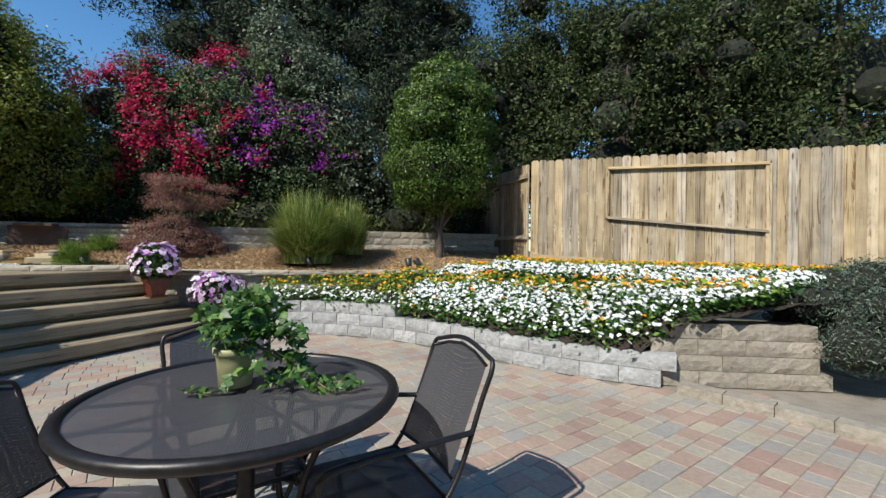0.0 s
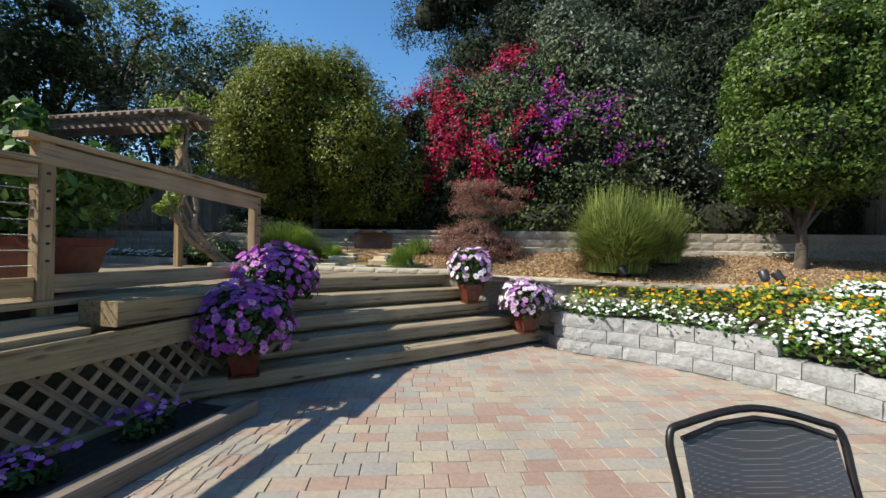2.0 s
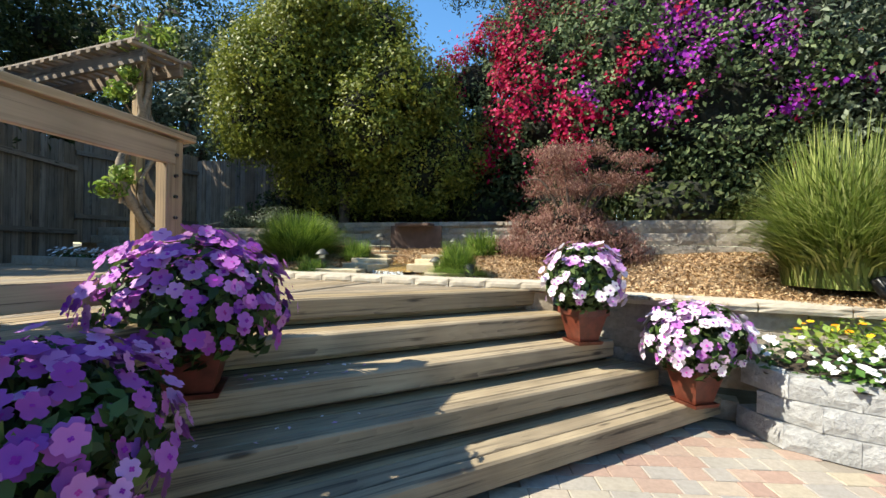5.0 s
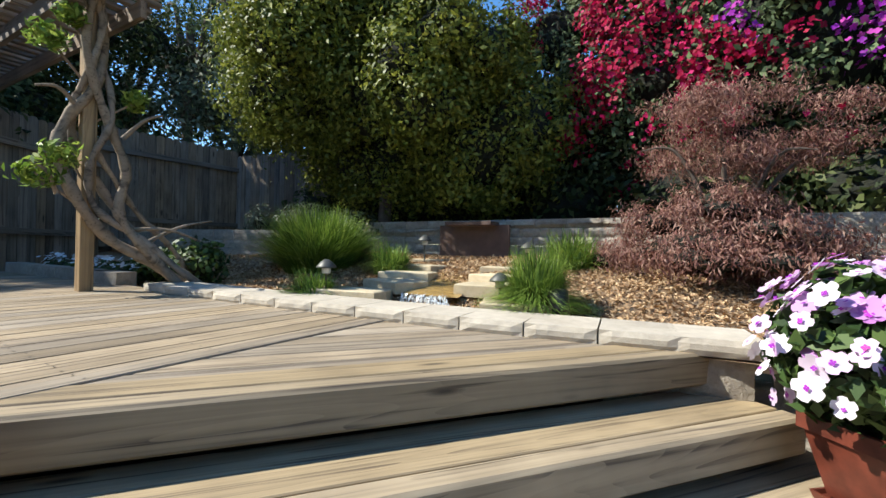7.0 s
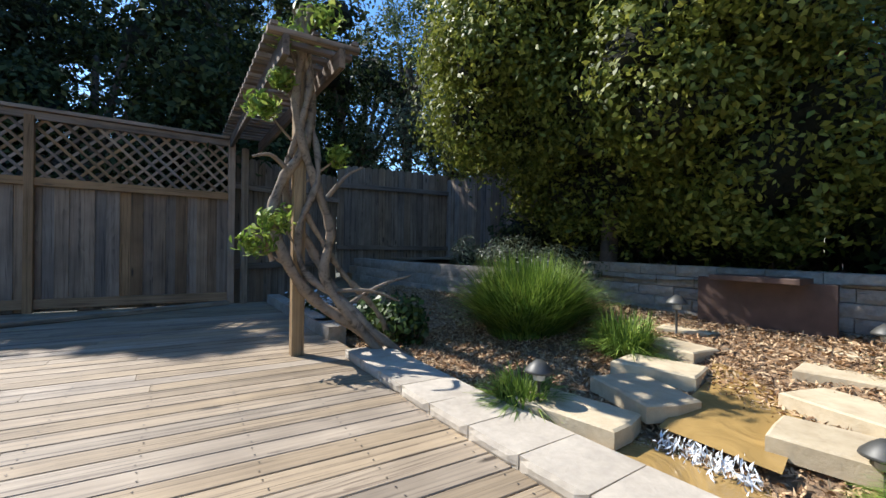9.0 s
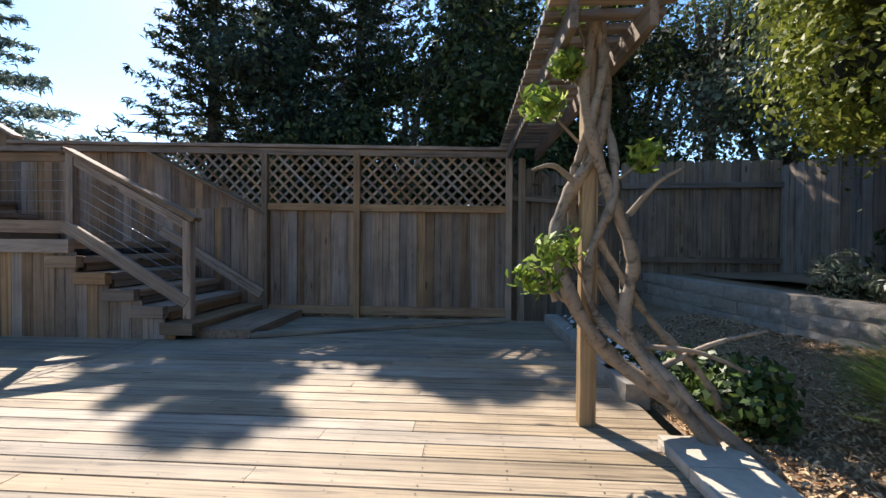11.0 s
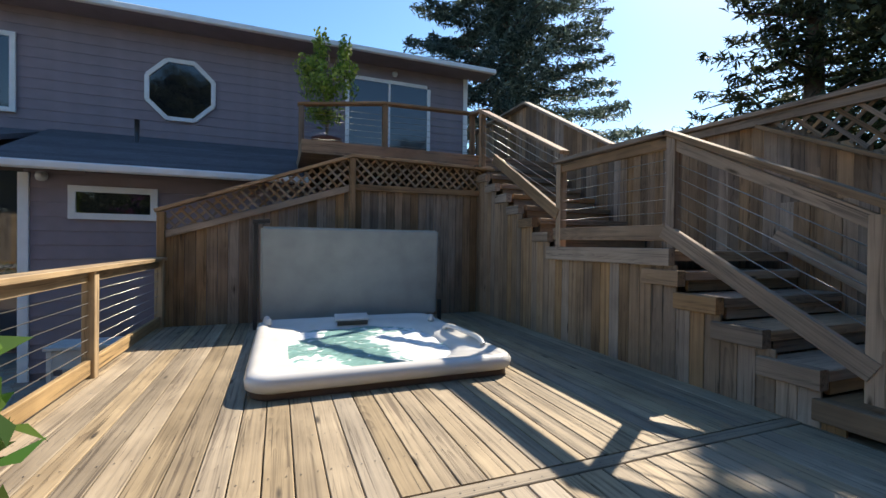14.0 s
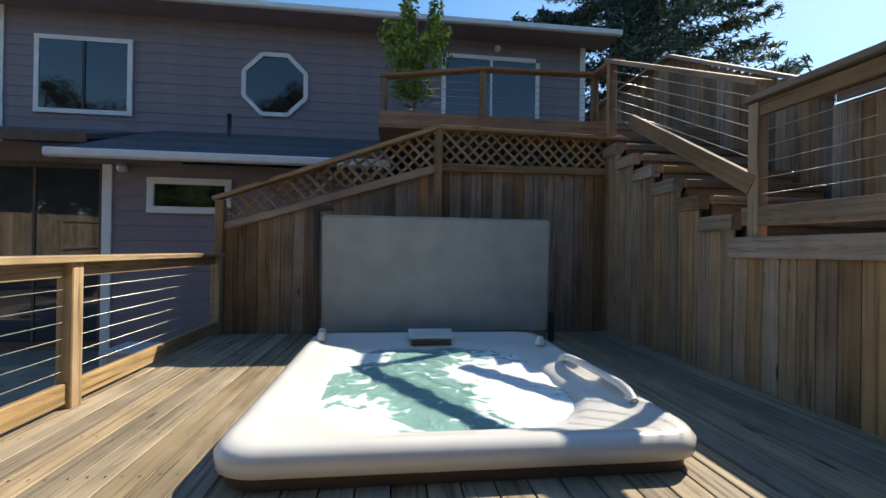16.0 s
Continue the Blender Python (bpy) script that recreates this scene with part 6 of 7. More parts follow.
# ---- large potted shrub behind the railing ----
def big_pot(x, y, z, r, h, seed, leaf, blobs, n, size, label, trunk=None, square=False):
    t = thing("potted_shrub", (x, y, z), label, "potted shrub")
    hold(new("pot", lathe("pot", [(r * 0.7, 0), (r * 0.72, 0.01), (r * 0.98, h - 0.06), (r * 1.06, h - 0.055), (r * 1.06, h), (r * 0.92, h), (r * 0.9, h - 0.05)], TERRACOTTA, 30, square)), pose(x, y, z, 0, 0, 20), t)
    if trunk:
        for k in range(4):
            tube("stem", smooth_path([(x, y, z + h - 0.05), (x + 0.05 * math.cos(k * 1.6), y + 0.05 * math.sin(k * 1.6), z + h + trunk * 0.4), (x + 0.16 * math.cos(k * 1.6), y + 0.16 * math.sin(k * 1.6), z + h + trunk)]), [0.014] * 12 + [0.006], BARK, t, 6)
    crown("foliage", [(x + a, y + b, z + c, d, e, f) for a, b, c, d, e, f in blobs], n, size, leaf, t, seed, 0.45, 0.7, 0.5, 0.0)
    return t


big_pot(-4.55, 3.2, DECK, 0.31, 0.40, 200, LEAF_IVY, [(0, 0, 0.75, 0.5, 0.5, 0.38), (0.0, 0.35, 0.85, 0.4, 0.4, 0.3), (-0.22, -0.35, 0.72, 0.22, 0.22, 0.3), (0.05, -0.1, 1.15, 0.14, 0.14, 0.2)], 3400, 0.10, "glossy green shrub in a wide square red pot by the railing", 0.5, True)
big_pot(-6.3, -4.0, UPPER, 0.26, 0.36, 220, LEAF_FRESH, [(0.0, 0, 1.3, 0.5, 0.45, 0.36), (0.28, 0, 1.6, 0.3, 0.28, 0.22), (-0.3, 0, 1.62, 0.26, 0.26, 0.22), (0.12, 0, 2.0, 0.16, 0.16, 0.38), (-0.3, 0, 2.0, 0.13, 0.13, 0.32), (0.05, 0, 0.8, 0.36, 0.34, 0.22)], 1900, 0.1, "young citrus tree in a red clay pot on the upper deck", 1.5)


# ---- pond and stream ----
pond = thing("garden_pond", (-4.2, 7.6, 0.85), "small stone-edged stream and pond with a waterfall", "pond")
tagged(prism("pond_liner", [(-4.62, 7.04), (-3.7, 7.14), (-3.75, 7.6), (-4.5, 7.55)], 0.62, 0.868, BLACK_PLASTIC, pond), "")
hold(new("stream", mesh_from("stream", [(-4.42, 7.5, 0.945), (-3.95, 7.5, 0.945), (-4.1, 8.2, 1.02), (-4.4, 9.2, 1.17), (-4.95, 9.2, 1.17), (-4.55, 8.2, 1.02)], [(0, 1, 2, 5), (5, 2, 3, 4)], POND_WATER, True)), Matrix.Identity(4), pond)
hold(new("pool", mesh_from("pool", [(-4.6, 7.06, 0.874), (-3.72, 7.16, 0.874), (-3.77, 7.56, 0.874), (-4.5, 7.54, 0.874)], [(0, 1, 2, 3)], POND_WATER)), Matrix.Identity(4), pond)
rng = np.random.default_rng(31)
sp = np.stack([rng.uniform(-4.38, -4.0, 260), 7.45 + rng.normal(0, 0.03, 260), 0.0 * rng.random(260)], 1)
sp[:, 2] = 0.875 + 0.07 * rng.random(260)
hold(new("splash", quads("splash", leaf_corners(rng, sp, np.tile((0, -1.0, 0.3), (260, 1)), 0.035, 0.008, 2.0), FALL_WATER)), Matrix.Identity(4), pond)
slabs = [(-4.75, 7.32, 0.93, 0.55, 0.3, 12), (-4.66, 7.75, 0.98, 0.5, 0.34, -20), (-4.78, 8.1, 1.03, 0.45, 0.3, 14), (-4.9, 8.5, 1.08, 0.42, 0.28, -8), (-3.85, 7.82, 0.99, 0.5, 0.34, 10), (-3.92, 8.2, 1.04, 0.46, 0.32, -14), (-4.05, 8.6, 1.09, 0.42, 0.28, 9), (-3.5, 7.4, 0.93, 0.42, 0.34, 20), (-5.05, 8.9, 1.13, 0.4, 0.24, 18), (-4.2, 9.0, 1.14, 0.36, 0.22, -18), (-3.62, 8.0, 0.98, 0.4, 0.3, 33)]
for k, (x, y, z, w, d, a) in enumerate(slabs):
    r = random.Random(k)
    n = 8
    out = []
    for cx, cy in ((-1, -1), (0, -1.02), (1, -1), (1.02, 0), (1, 1), (0, 1.02), (-1, 1), (-1.02, 0)):
        out.append((cx * w / 2 * r.uniform(0.9, 1.05), cy * d / 2 * r.uniform(0.9, 1.05)))
    v = [(px, py, -0.05) for px, py in out] + [(px, py, 0.03) for px, py in out] + [(px * 0.95, py * 0.95, 0.038) for px, py in out]
    f = [tuple(reversed(range(n))), tuple(range(2 * n, 3 * n))] + [(q * n + i, q * n + (i + 1) % n, (q + 1) * n + (i + 1) % n, (q + 1) * n + i) for q in (0, 1) for i in range(n)]
    hold(new("slab", mesh_from("slab", v, f, FLAGSTONE)), pose(x, y, z, 0, 0, a), pond)
spill_box = thing("waterfall_spillway", (-4.69, 9.2, 1.1), "dark copper waterfall spillway set in the stone wall", "waterfall")
board("back_plate", (-5.11, 9.17, 1.34), (-4.26, 9.17, 1.34), 0.03, 0.42, TUB_SKIRT, spill_box)
board("lip", (-4.95, 9.1, 1.56), (-4.4, 9.1, 1.56), 0.22, 0.04, TUB_SKIRT, spill_box)


def path_lamp(x, y, z, h):
    t = thing("path_lamp", (x, y, z), "small grey metal garden path lamp on a stake", "garden lamp", "garden path lamps")
    tube("stake", [(x, y, z - 0.05), (x, y, z + h)], 0.008, LAMP_METAL, t, 8)
    hold(new("lens", lathe("lens", [(0.03, 0), (0.035, 0.05)], PALE_PLASTIC, 16)), pose(x, y, z + h - 0.06), t)
    hold(new("cap", lathe("cap", [(0.075, 0), (0.07, 0.012), (0.045, 0.04), (0.02, 0.06), (0.008, 0.062)], LAMP_METAL, 20)), pose(x, y, z + h - 0.02), t)


path_lamp(-4.88, 7.2, 0.87, 0.27)
path_lamp(-5.05, 8.75, 1.12, 0.26)
path_lamp(-3.72, 7.68, 0.92, 0.16)
path_lamp(-4.0, 9.0, 1.14, 0.18)


def spot_lamp(x, y, z, a):
    t = thing("spot_lamp", (x, y, z), "small dark garden spotlight on the mulch", "garden lamp", "garden spotlights")
    hold(new("shade", lathe("shade", [(0.03, 0), (0.05, 0.02), (0.06, 0.12), (0.062, 0.14), (0.05, 0.14), (0.045, 0.12)], BLACK_PLASTIC, 18)), pose(x, y, z + 0.05, -40, 0, a), t)
    tube("stake", [(x, y, z - 0.06), (x, y, z + 0.08)], 0.012, BLACK_PLASTIC, t, 8)


spot_lamp(-3.2, 7.33, 0.87, 30)
spot_lamp(1.55, 7.25, 0.88, 0)
spot_lamp(1.75, 7.3, 0.88, 40)
spot_lamp(-0.1, 7.25, 0.88, 10)


# ---- grasses and small shrubs ----
def grass_clump(x, y, z, r, h, n, mat, label, seed, bend=0.45, width=0.012, category="grass"):
    rng = np.random.default_rng(seed)
    t = thing("grass_clump", (x, y, z), label, category)
    a = rng.uniform(0, 2 * math.pi, n)
    br = r * 0.55 * np.sqrt(rng.random(n))
    sway = rng.normal(0, 0.28, n)
    lean = rng.uniform(0.02, 1.0, n) * r
    hh = h * rng.uniform(0.5, 1.08, n) * (1 - 0.42 * (lean / r) ** 2)
    out = []
    segs = 4
    side = np.stack([-np.sin(a), np.cos(a), np.zeros(n)], 1)
    prev = None
    for i in range(segs + 1):
        u = i / segs
        rad = br + lean * (u ** (1.0 + bend * 2.2))
        zz = z + hh * (u - bend * 0.8 * u ** 3 * (lean / r))
        turned = a + sway * u
        p = np.stack([x + rad * np.cos(turned), y + rad * np.sin(turned), zz], 1)
        w = (width * (1 - u) ** 0.6 + 0.0008) * side
        if prev is not None:
            out.append(np.stack([prev[0] - prev[1], prev[0] + prev[1], p + w, p - w], 1))
        prev = (p, w)
    hold(new("blades", quads("blades", np.stack(out, 1).reshape(-1, 4, 3), mat)), Matrix.Identity(4), t)["kind"] = "stuff"
    return t


grass_clump(-0.14, 7.75, 0.96, 0.76, 1.3, 5200, BLADE, "large clump of tall arching green-gold grass", 300, 0.62, 0.0085)
grass_clump(0.6, 8.45, 1.1, 0.5, 1.15, 2200, BLADE, "second clump of tall arching grass behind the first", 301, 0.62, 0.0085)
grass_clump(-3.4, 7.5, 0.88, 0.28, 0.44, 3200, BLADE_GREEN, "low tuft of green mondo grass by the pond", 302, 0.9, 0.0035)
grass_clump(-3.5, 8.7, 1.08, 0.36, 0.42, 900, BLADE_GREEN, "low tuft of green mondo grass by the stream", 303, 0.8, 0.006)
grass_clump(-5.15, 8.3, 1.0, 0.3, 0.36, 800, BLADE_GREEN, "low tuft of green grass near the stones", 304, 0.8, 0.006)
grass_clump(-5.02, 7.22, 0.86, 0.26, 0.28, 600, BLADE_GREEN, "small tuft of green grass at the deck edge", 305, 0.8, 0.006)
grass_clump(-6.1, 8.25, 0.97, 0.6, 0.74, 4500, BLADE_GREEN, "rounded bright green feathery shrub", 306, 0.25, 0.006, "shrub")
def lumps(seed, envelope, count, small, large):
    """Smaller masses scattered over one ellipsoid, for a lobed outline."""
    r = random.Random(seed)
    x, y, z, a, b, c = envelope
    out = [(x, y, z, a, b, c)]
    for _ in range(count):
        th, h = r.uniform(0, 2 * math.pi), r.uniform(-0.75, 1.0)
        w = math.sqrt(max(0.0, 1 - h * h))
        s = r.uniform(small, large)
        out.append((x + a * w * math.cos(th), y + b * w * math.sin(th), z + c * h, s, s * r.uniform(0.8, 1.1), s * r.uniform(0.6, 0.95)))
    return out


grey1 = thing("grey_shrub", (-7.0, 8.7, 1.25), "low grey-green lavender shrub on the block wall", "shrub", "grey shrubs")
crown("foliage", [(-7.4, 9.2, 1.62, 0.5, 0.4, 0.28), (-6.7, 9.25, 1.5, 0.6, 0.4, 0.3), (-8.2, 9.05, 1.6, 0.3, 0.25, 0.3)], 5200, 0.075, LEAF_GREY, grey1, 310, 0.2, 0.8, 0.8, 0.5)
grey2 = thing("grey_shrub", (4.75, 2.75, 0.2), "dense grey-green spreading juniper beside the patio", "shrub", "grey shrubs")
crown("foliage", lumps(311, (4.9, 2.65, 0.6, 0.55, 0.45, 0.38), 20, 0.2, 0.34), 30000, 0.035, LEAF_JUNIPER, grey2, 311, 0.3, 0.35, 0.3, 0.85)
climber = thing("low_shrub", (-6.95, 6.95, 0.9), "dark green leafy shrub at the foot of the vine", "shrub")
crown("foliage", [(-6.75, 7.3, 1.08, 0.34, 0.24, 0.26), (-7.3, 7.2, 1.02, 0.4, 0.2, 0.2)], 1500, 0.07, LEAF_DARK, climber, 312, 0.6, 0.6, 0.6, 0.5)
rng = np.random.default_rng(313)
wp = np.stack([rng.uniform(-9.6, -7.3, 110), rng.normal(7.05, 0.1, 110), rng.uniform(1.0, 1.12, 110)], 1)
bed_white = thing("white_border_flowers", (-8.4, 7.05, 0.9), "row of small white bedding flowers along the kerb", "flowers")
blossoms("flowers", wp, np.tile((0, -0.4, 1.0), (110, 1)), 0.03, PETAL_WHITE, bed_white, 314)
crown("foliage", [(-9.2, 7.05, 0.95, 0.5, 0.18, 0.12), (-8.4, 7.05, 0.95, 0.5, 0.18, 0.12), (-7.7, 7.05, 0.95, 0.4, 0.18, 0.12)], 900, 0.06, LEAF_DARK, bed_white, 315, 0.5, 0.6, 0.6, 0.6)


# ---- the flower bed ----
def bed_patch(name, test, n, petal, size, height, label, seed, leaf=LEAF_DARK, leaf_n=None):
    rng = np.random.default_rng(seed)
    t = thing(name, (1.5, 5.5, 0.5), label, "flowers", "", "stuff")
    pts = []
    while len(pts) < n:
        x, y = rng.uniform(-1.2, 6.2), rng.uniform(2.8, 7.0)
        if inside_bed(x, y, 0.02) and test(x, y, rng):
            d, _ = nearest_wall(x, y)
            pts.append((x, y, bed_height(x, y) + height * min(1.0, 0.35 + d * 3.2) * rng.uniform(0.75, 1.1)))
    p = np.array(pts)
    k = leaf_n or n * 4
    q = p[rng.integers(0, n, k)] + np.stack([rng.normal(0, 0.05, k), rng.normal(0, 0.05, k), -rng.uniform(0.005, height * 0.6, k)], 1)
    hold(new("foliage", quads("foliage", leaf_corners(rng, q, np.tile((0.1, -0.2, 1.0), (k, 1)), 0.06, 0.035), leaf)), Matrix.Identity(4), t)
    blossoms("flowers", p, np.tile((-0.25, -0.45, 0.9), (n, 1)), size, petal, t, seed + 1)


def white_zone(x, y, rng):
    d, wx = nearest_wall(x, y)
    if wx < 1.0:
        return d < 0.22 and rng.random() < 0.8
    band = math.sin((x + y) * 1.1) * 0.15
    side = (x - 3.05) * 0.40 + (y - 3.1) * 0.92
    if x > 3.0 and side < 0.85:
        return rng.random() < 0.9
    return d < 0.78 + band or 1.15 + band < d < 1.75 or (x > 3.4 and d < 2.3 and rng.random() < 0.7)


def gold_zone(x, y, rng):
    d, wx = nearest_wall(x, y)
    if wx < 1.0:
        return d > 0.24 and rng.random() < 0.4
    return 0.72 < d < 1.05 or (1.7 < d < 2.5) or rng.random() < 0.03


bed_patch("white_flowers", white_zone, 4300, PETAL_WHITE, 0.0225, 0.2, "drift of white impatiens spilling over the grey wall", 400, LEAF_IVY, 18000)
bed_patch("marigolds", gold_zone, 1150, PETAL_ORANGE, 0.02, 0.25, "orange and yellow marigolds in green foliage", 410, LEAF_FRESH, 17000)


# ---- maple ----
maple = thing("japanese_maple", (-2.36, 8.8, 1.1), "low weeping Japanese maple with fine bronze-red leaves", "tree")
for k in range(7):
    a = k * 0.9
    tube("limb", smooth_path([(-2.36, 8.8, 1.05), (-2.36 + 0.15 * math.cos(a), 8.8 + 0.15 * math.sin(a), 1.6), (-2.36 + 0.4 * math.cos(a), 8.8 + 0.35 * math.sin(a), 1.95 + 0.1 * (k % 3)), (-2.36 + 0.68 * math.cos(a), 8.8 + 0.45 * math.sin(a), 1.95 + 0.12 * (k % 3))]), [0.03 * (1 - i / 20) for i in range(19)], TRUNK_BARK, maple, 7)
rm_ = random.Random(88)
cloud = []
for k in range(26):
    a, w = rm_.uniform(0, 6.28), math.sqrt(rm_.random())
    h = rm_.uniform(0, 1)
    reach = 0.72 * (1 - 0.62 * abs(h - 0.42))
    cloud.append((-2.38 + reach * w * math.cos(a), 8.78 + 0.6 * w * math.sin(a), 1.86 + 0.62 * h, rm_.uniform(0.16, 0.28), rm_.uniform(0.16, 0.28), 0.05))
mound = []
for k in range(26):
    a, w = rm_.uniform(0, 6.28), math.sqrt(rm_.random())
    mound.append((-2.5 + 0.85 * w * math.cos(a), 8.55 + 0.5 * w * math.sin(a), 1.72 - 0.55 * w * w - rm_.uniform(0, 0.18), 0.26, 0.22, 0.1))
tufted_crown("crown", cloud, 15000, 0.046, LEAF_MAPLE, maple, 320, 36, 0.055, 0.6, 0.18, 0.0, 1.8, 0.5)
tufted_crown("skirt", mound + [(-2.5, 8.6, 1.3, 0.75, 0.45, 0.3)], 24000, 0.046, LEAF_MAPLE, maple, 321, 40, 0.06, 0.8, 0.2, 0.6, 2.2, 0.4)

# ---- round topiary tree ----
topiary = thing("round_tree", (2.38, 8.2, 1.05), "clipped rounded evergreen tree on a short trunk", "tree")
tube("trunk", smooth_path([(2.38, 8.3, 0.98), (2.4, 8.3, 1.4), (2.36, 8.3, 1.9), (2.38, 8.3, 2.4)]), [0.085 - 0.002 * i for i in range(19)], TRUNK_BARK, topiary, 10)
for k in range(4):
    tube("limb", [(2.38, 8.3, 1.6), (2.38 + 0.5 * math.cos(k * 1.6), 8.3 + 0.5 * math.sin(k * 1.6), 2.3)], [0.04, 0.02], TRUNK_BARK, topiary, 7)
crown("crown", [(2.4, 8.3, 2.95, 1.12, 1.12, 1.1), (2.4, 8.3, 3.7, 1.05, 1.05, 1.05), (2.45, 8.3, 4.35, 0.76, 0.76, 0.75), (2.15, 8.2, 2.45, 0.7, 0.7, 0.5)] + lumps(331, (2.4, 8.3, 3.4, 0.95, 0.95, 1.4), 14, 0.2, 0.34)[1:], 52000, 0.062, LEAF_BAY, topiary, 330, 0.5, 0.22, 0.25, 0.84)


# ---- hedge trees ----
def shrub_tree(name, x, y, z, blobs, n, size, mat, label, seed, trunk_r=0.1, depth=0.35, core=0.72, ratio=0.5, clump=0.35, category="tree", group=""):
    t = thing(name, (x, y, z), label, category, group)
    mean_z = sum(b[2] for b in blobs) / len(blobs)
    tube("trunk", smooth_path([(x, y, z - 0.2), (x + 0.05, y, (z + mean_z) / 2), (x, y + 0.05, mean_z)]), [trunk_r * (1 - 0.5 * i / 13) for i in range(13)], TRUNK_BARK, t, 9)
    for k, b in enumerate(blobs[:10]):
        tube("limb", smooth_path([(x, y, z + (mean_z - z) * 0.6), ((x + b[0]) / 2, (y + b[1]) / 2, (mean_z + b[2]) / 2), (b[0], b[1], b[2])]), [trunk_r * 0.5 * (1 - i / 16) for i in range(13)], TRUNK_BARK, t, 6)
    tufted_crown("crown", blobs, n, size, mat, t, seed, 36, clump, 1.0, ratio, core, 0.3, depth)
    return t


hedge_blobs = lumps(341, (-7.0, 9.25, 3.7, 1.15, 0.85, 1.15), 24, 0.4, 0.72) + lumps(342, (-5.55, 9.5, 3.4, 0.85, 0.8, 1.0), 20, 0.35, 0.55) + lumps(343, (-6.5, 9.4, 4.6, 1.0, 0.7, 0.75), 14, 0.35, 0.6)
hedge_blobs += [(-6.4, 9.7, 2.5, 1.3, 0.7, 0.6), (-5.0, 9.8, 2.5, 1.0, 0.7, 0.7), (-4.5, 9.9, 2.8, 0.7, 0.7, 0.7)]
shrub_tree("hedge_tree", -6.3, 9.6, 1.5, hedge_blobs, 105000, 0.068, LEAF_OLIVE, "broad olive-green evergreen tree over the waterfall", 340, 0.1, 0.3, 0.66, 0.5, 0.12)

bougain = thing("bougainvillea", (-1.8, 10.8, 1.55), "tall bougainvillea covered in red and purple bracts", "shrub")
bl = [(-3.9, 10.9, 3.1, 1.1, 0.9, 1.3), (-2.9, 10.7, 3.5, 1.2, 0.9, 1.4), (-1.7, 10.5, 3.5, 1.2, 0.9, 1.4), (-0.5, 10.4, 3.3, 1.2, 0.9, 1.4), (-2.4, 10.6, 4.4, 0.8, 0.7, 0.7), (-0.8, 10.6, 4.7, 0.9, 0.8, 0.9)]
for k in range(5):
    tube("stem", smooth_path([(-1.8 + 0.3 * k, 11.2, 1.4), (-2.2 + 0.6 * k, 11.0, 2.4), (-3.0 + 1.0 * k, 10.8, 3.4)]), 0.05, TRUNK_BARK, bougain, 7)
bl += lumps(354, (-1.8, 10.6, 3.9, 1.9, 0.6, 1.0), 14, 0.3, 0.55)[1:]
bl += [(-4.3, 10.8, 4.2, 0.7, 0.6, 0.6), (-3.6, 10.7, 4.8, 0.7, 0.6, 0.45), (-1.8, 10.6, 5.0, 0.8, 0.6, 0.5), (0.5, 10.3, 3.5, 0.8, 0.6, 0.7)]
tufted_crown("foliage", bl, 46000, 0.075, LEAF_GREEN_OAK, bougain, 350, 34, 0.13, 1.0, 0.55, 0.68, 0.3, 0.25)
rng = np.random.default_rng(351)
p, nrm = tuft_points(rng, bl, 60000, 44, 0.10, 1.0, 0.12)
front = nrm[:, 1] < 0.35
p, nrm = p[front] + nrm[front] * 0.07, nrm[front]
spread = np.array([noise.noise(Vector(q) * 1.3) + 0.6 * noise.noise(Vector(q) * 3.7) for q in p])
mixed = np.array([noise.noise(Vector(q) * 1.9 + Vector((9, 4, 2))) for q in p])
border = -1.9 + 2.2 * mixed
red = (p[:, 0] < border) & (p[:, 2] > 2.0 + 0.5 * mixed) & (spread > 0.02)
mag = (p[:, 0] >= border - 0.5) & (p[:, 0] < 0.9) & (p[:, 2] > 2.9) & (spread > 0.16) & (rng.random(len(p)) < 0.6) & ~red
few = (p[:, 0] >= 0.1) & (rng.random(len(p)) < 0.03)
blossoms("red_bracts", p[red | few], nrm[red | few], 0.027, PETAL_RED, bougain, 352, 4)
blossoms("purple_bracts", p[mag], nrm[mag], 0.027, PETAL_MAGENTA, bougain, 353, 4)

for k in range(9):
    x = -8.6 + k * 1.5
    y = 10.5 if x < -4 else 10.0
    under = thing("understory_shrub", (x, y, 1.5), "dark shaded evergreen shrub under the trees", "shrub", "understory shrubs")
    crown("foliage", [(x, y, 1.85, 0.9, 0.45, 0.55), (x + 0.5, y + 0.3, 2.3, 0.8, 0.4, 0.5)], 1800, 0.11, LEAF_OAK, under, 500 + k, 0.5, 0.5, 0.4, 0.7)

# ---- trees around the garden ----
rc = random.Random(77)
con = []
for k in range(130):
    u = rc.random()
    x = -5.2 + 9.6 * u
    low = 6.3 + 0.5 * abs(math.sin(u * 9)) - (2.8 if x > 2.0 else 0) + (2.2 if x < -4.0 else 0)
    con.append((x, 14.6 - 1.2 * u, low + rc.uniform(0.3, 5.5), rc.uniform(0.7, 1.5), rc.uniform(0.7, 1.3), rc.uniform(0.5, 1.0)))
con += [(3.0, 13.6, 5.2, 1.3, 1.0, 1.3), (3.3, 13.6, 3.4, 1.5, 1.0, 1.5), (2.2, 13.7, 6.4, 1.4, 1.1, 1.2)]
shrub_tree("dark_conifer", 2.2, 13.8, 1.2, con, 110000, 0.14, LEAF_PINE, "tall dark cypress behind the bougainvillea", 360, 0.4, 0.4, 0.6, 0.3, 0.22)
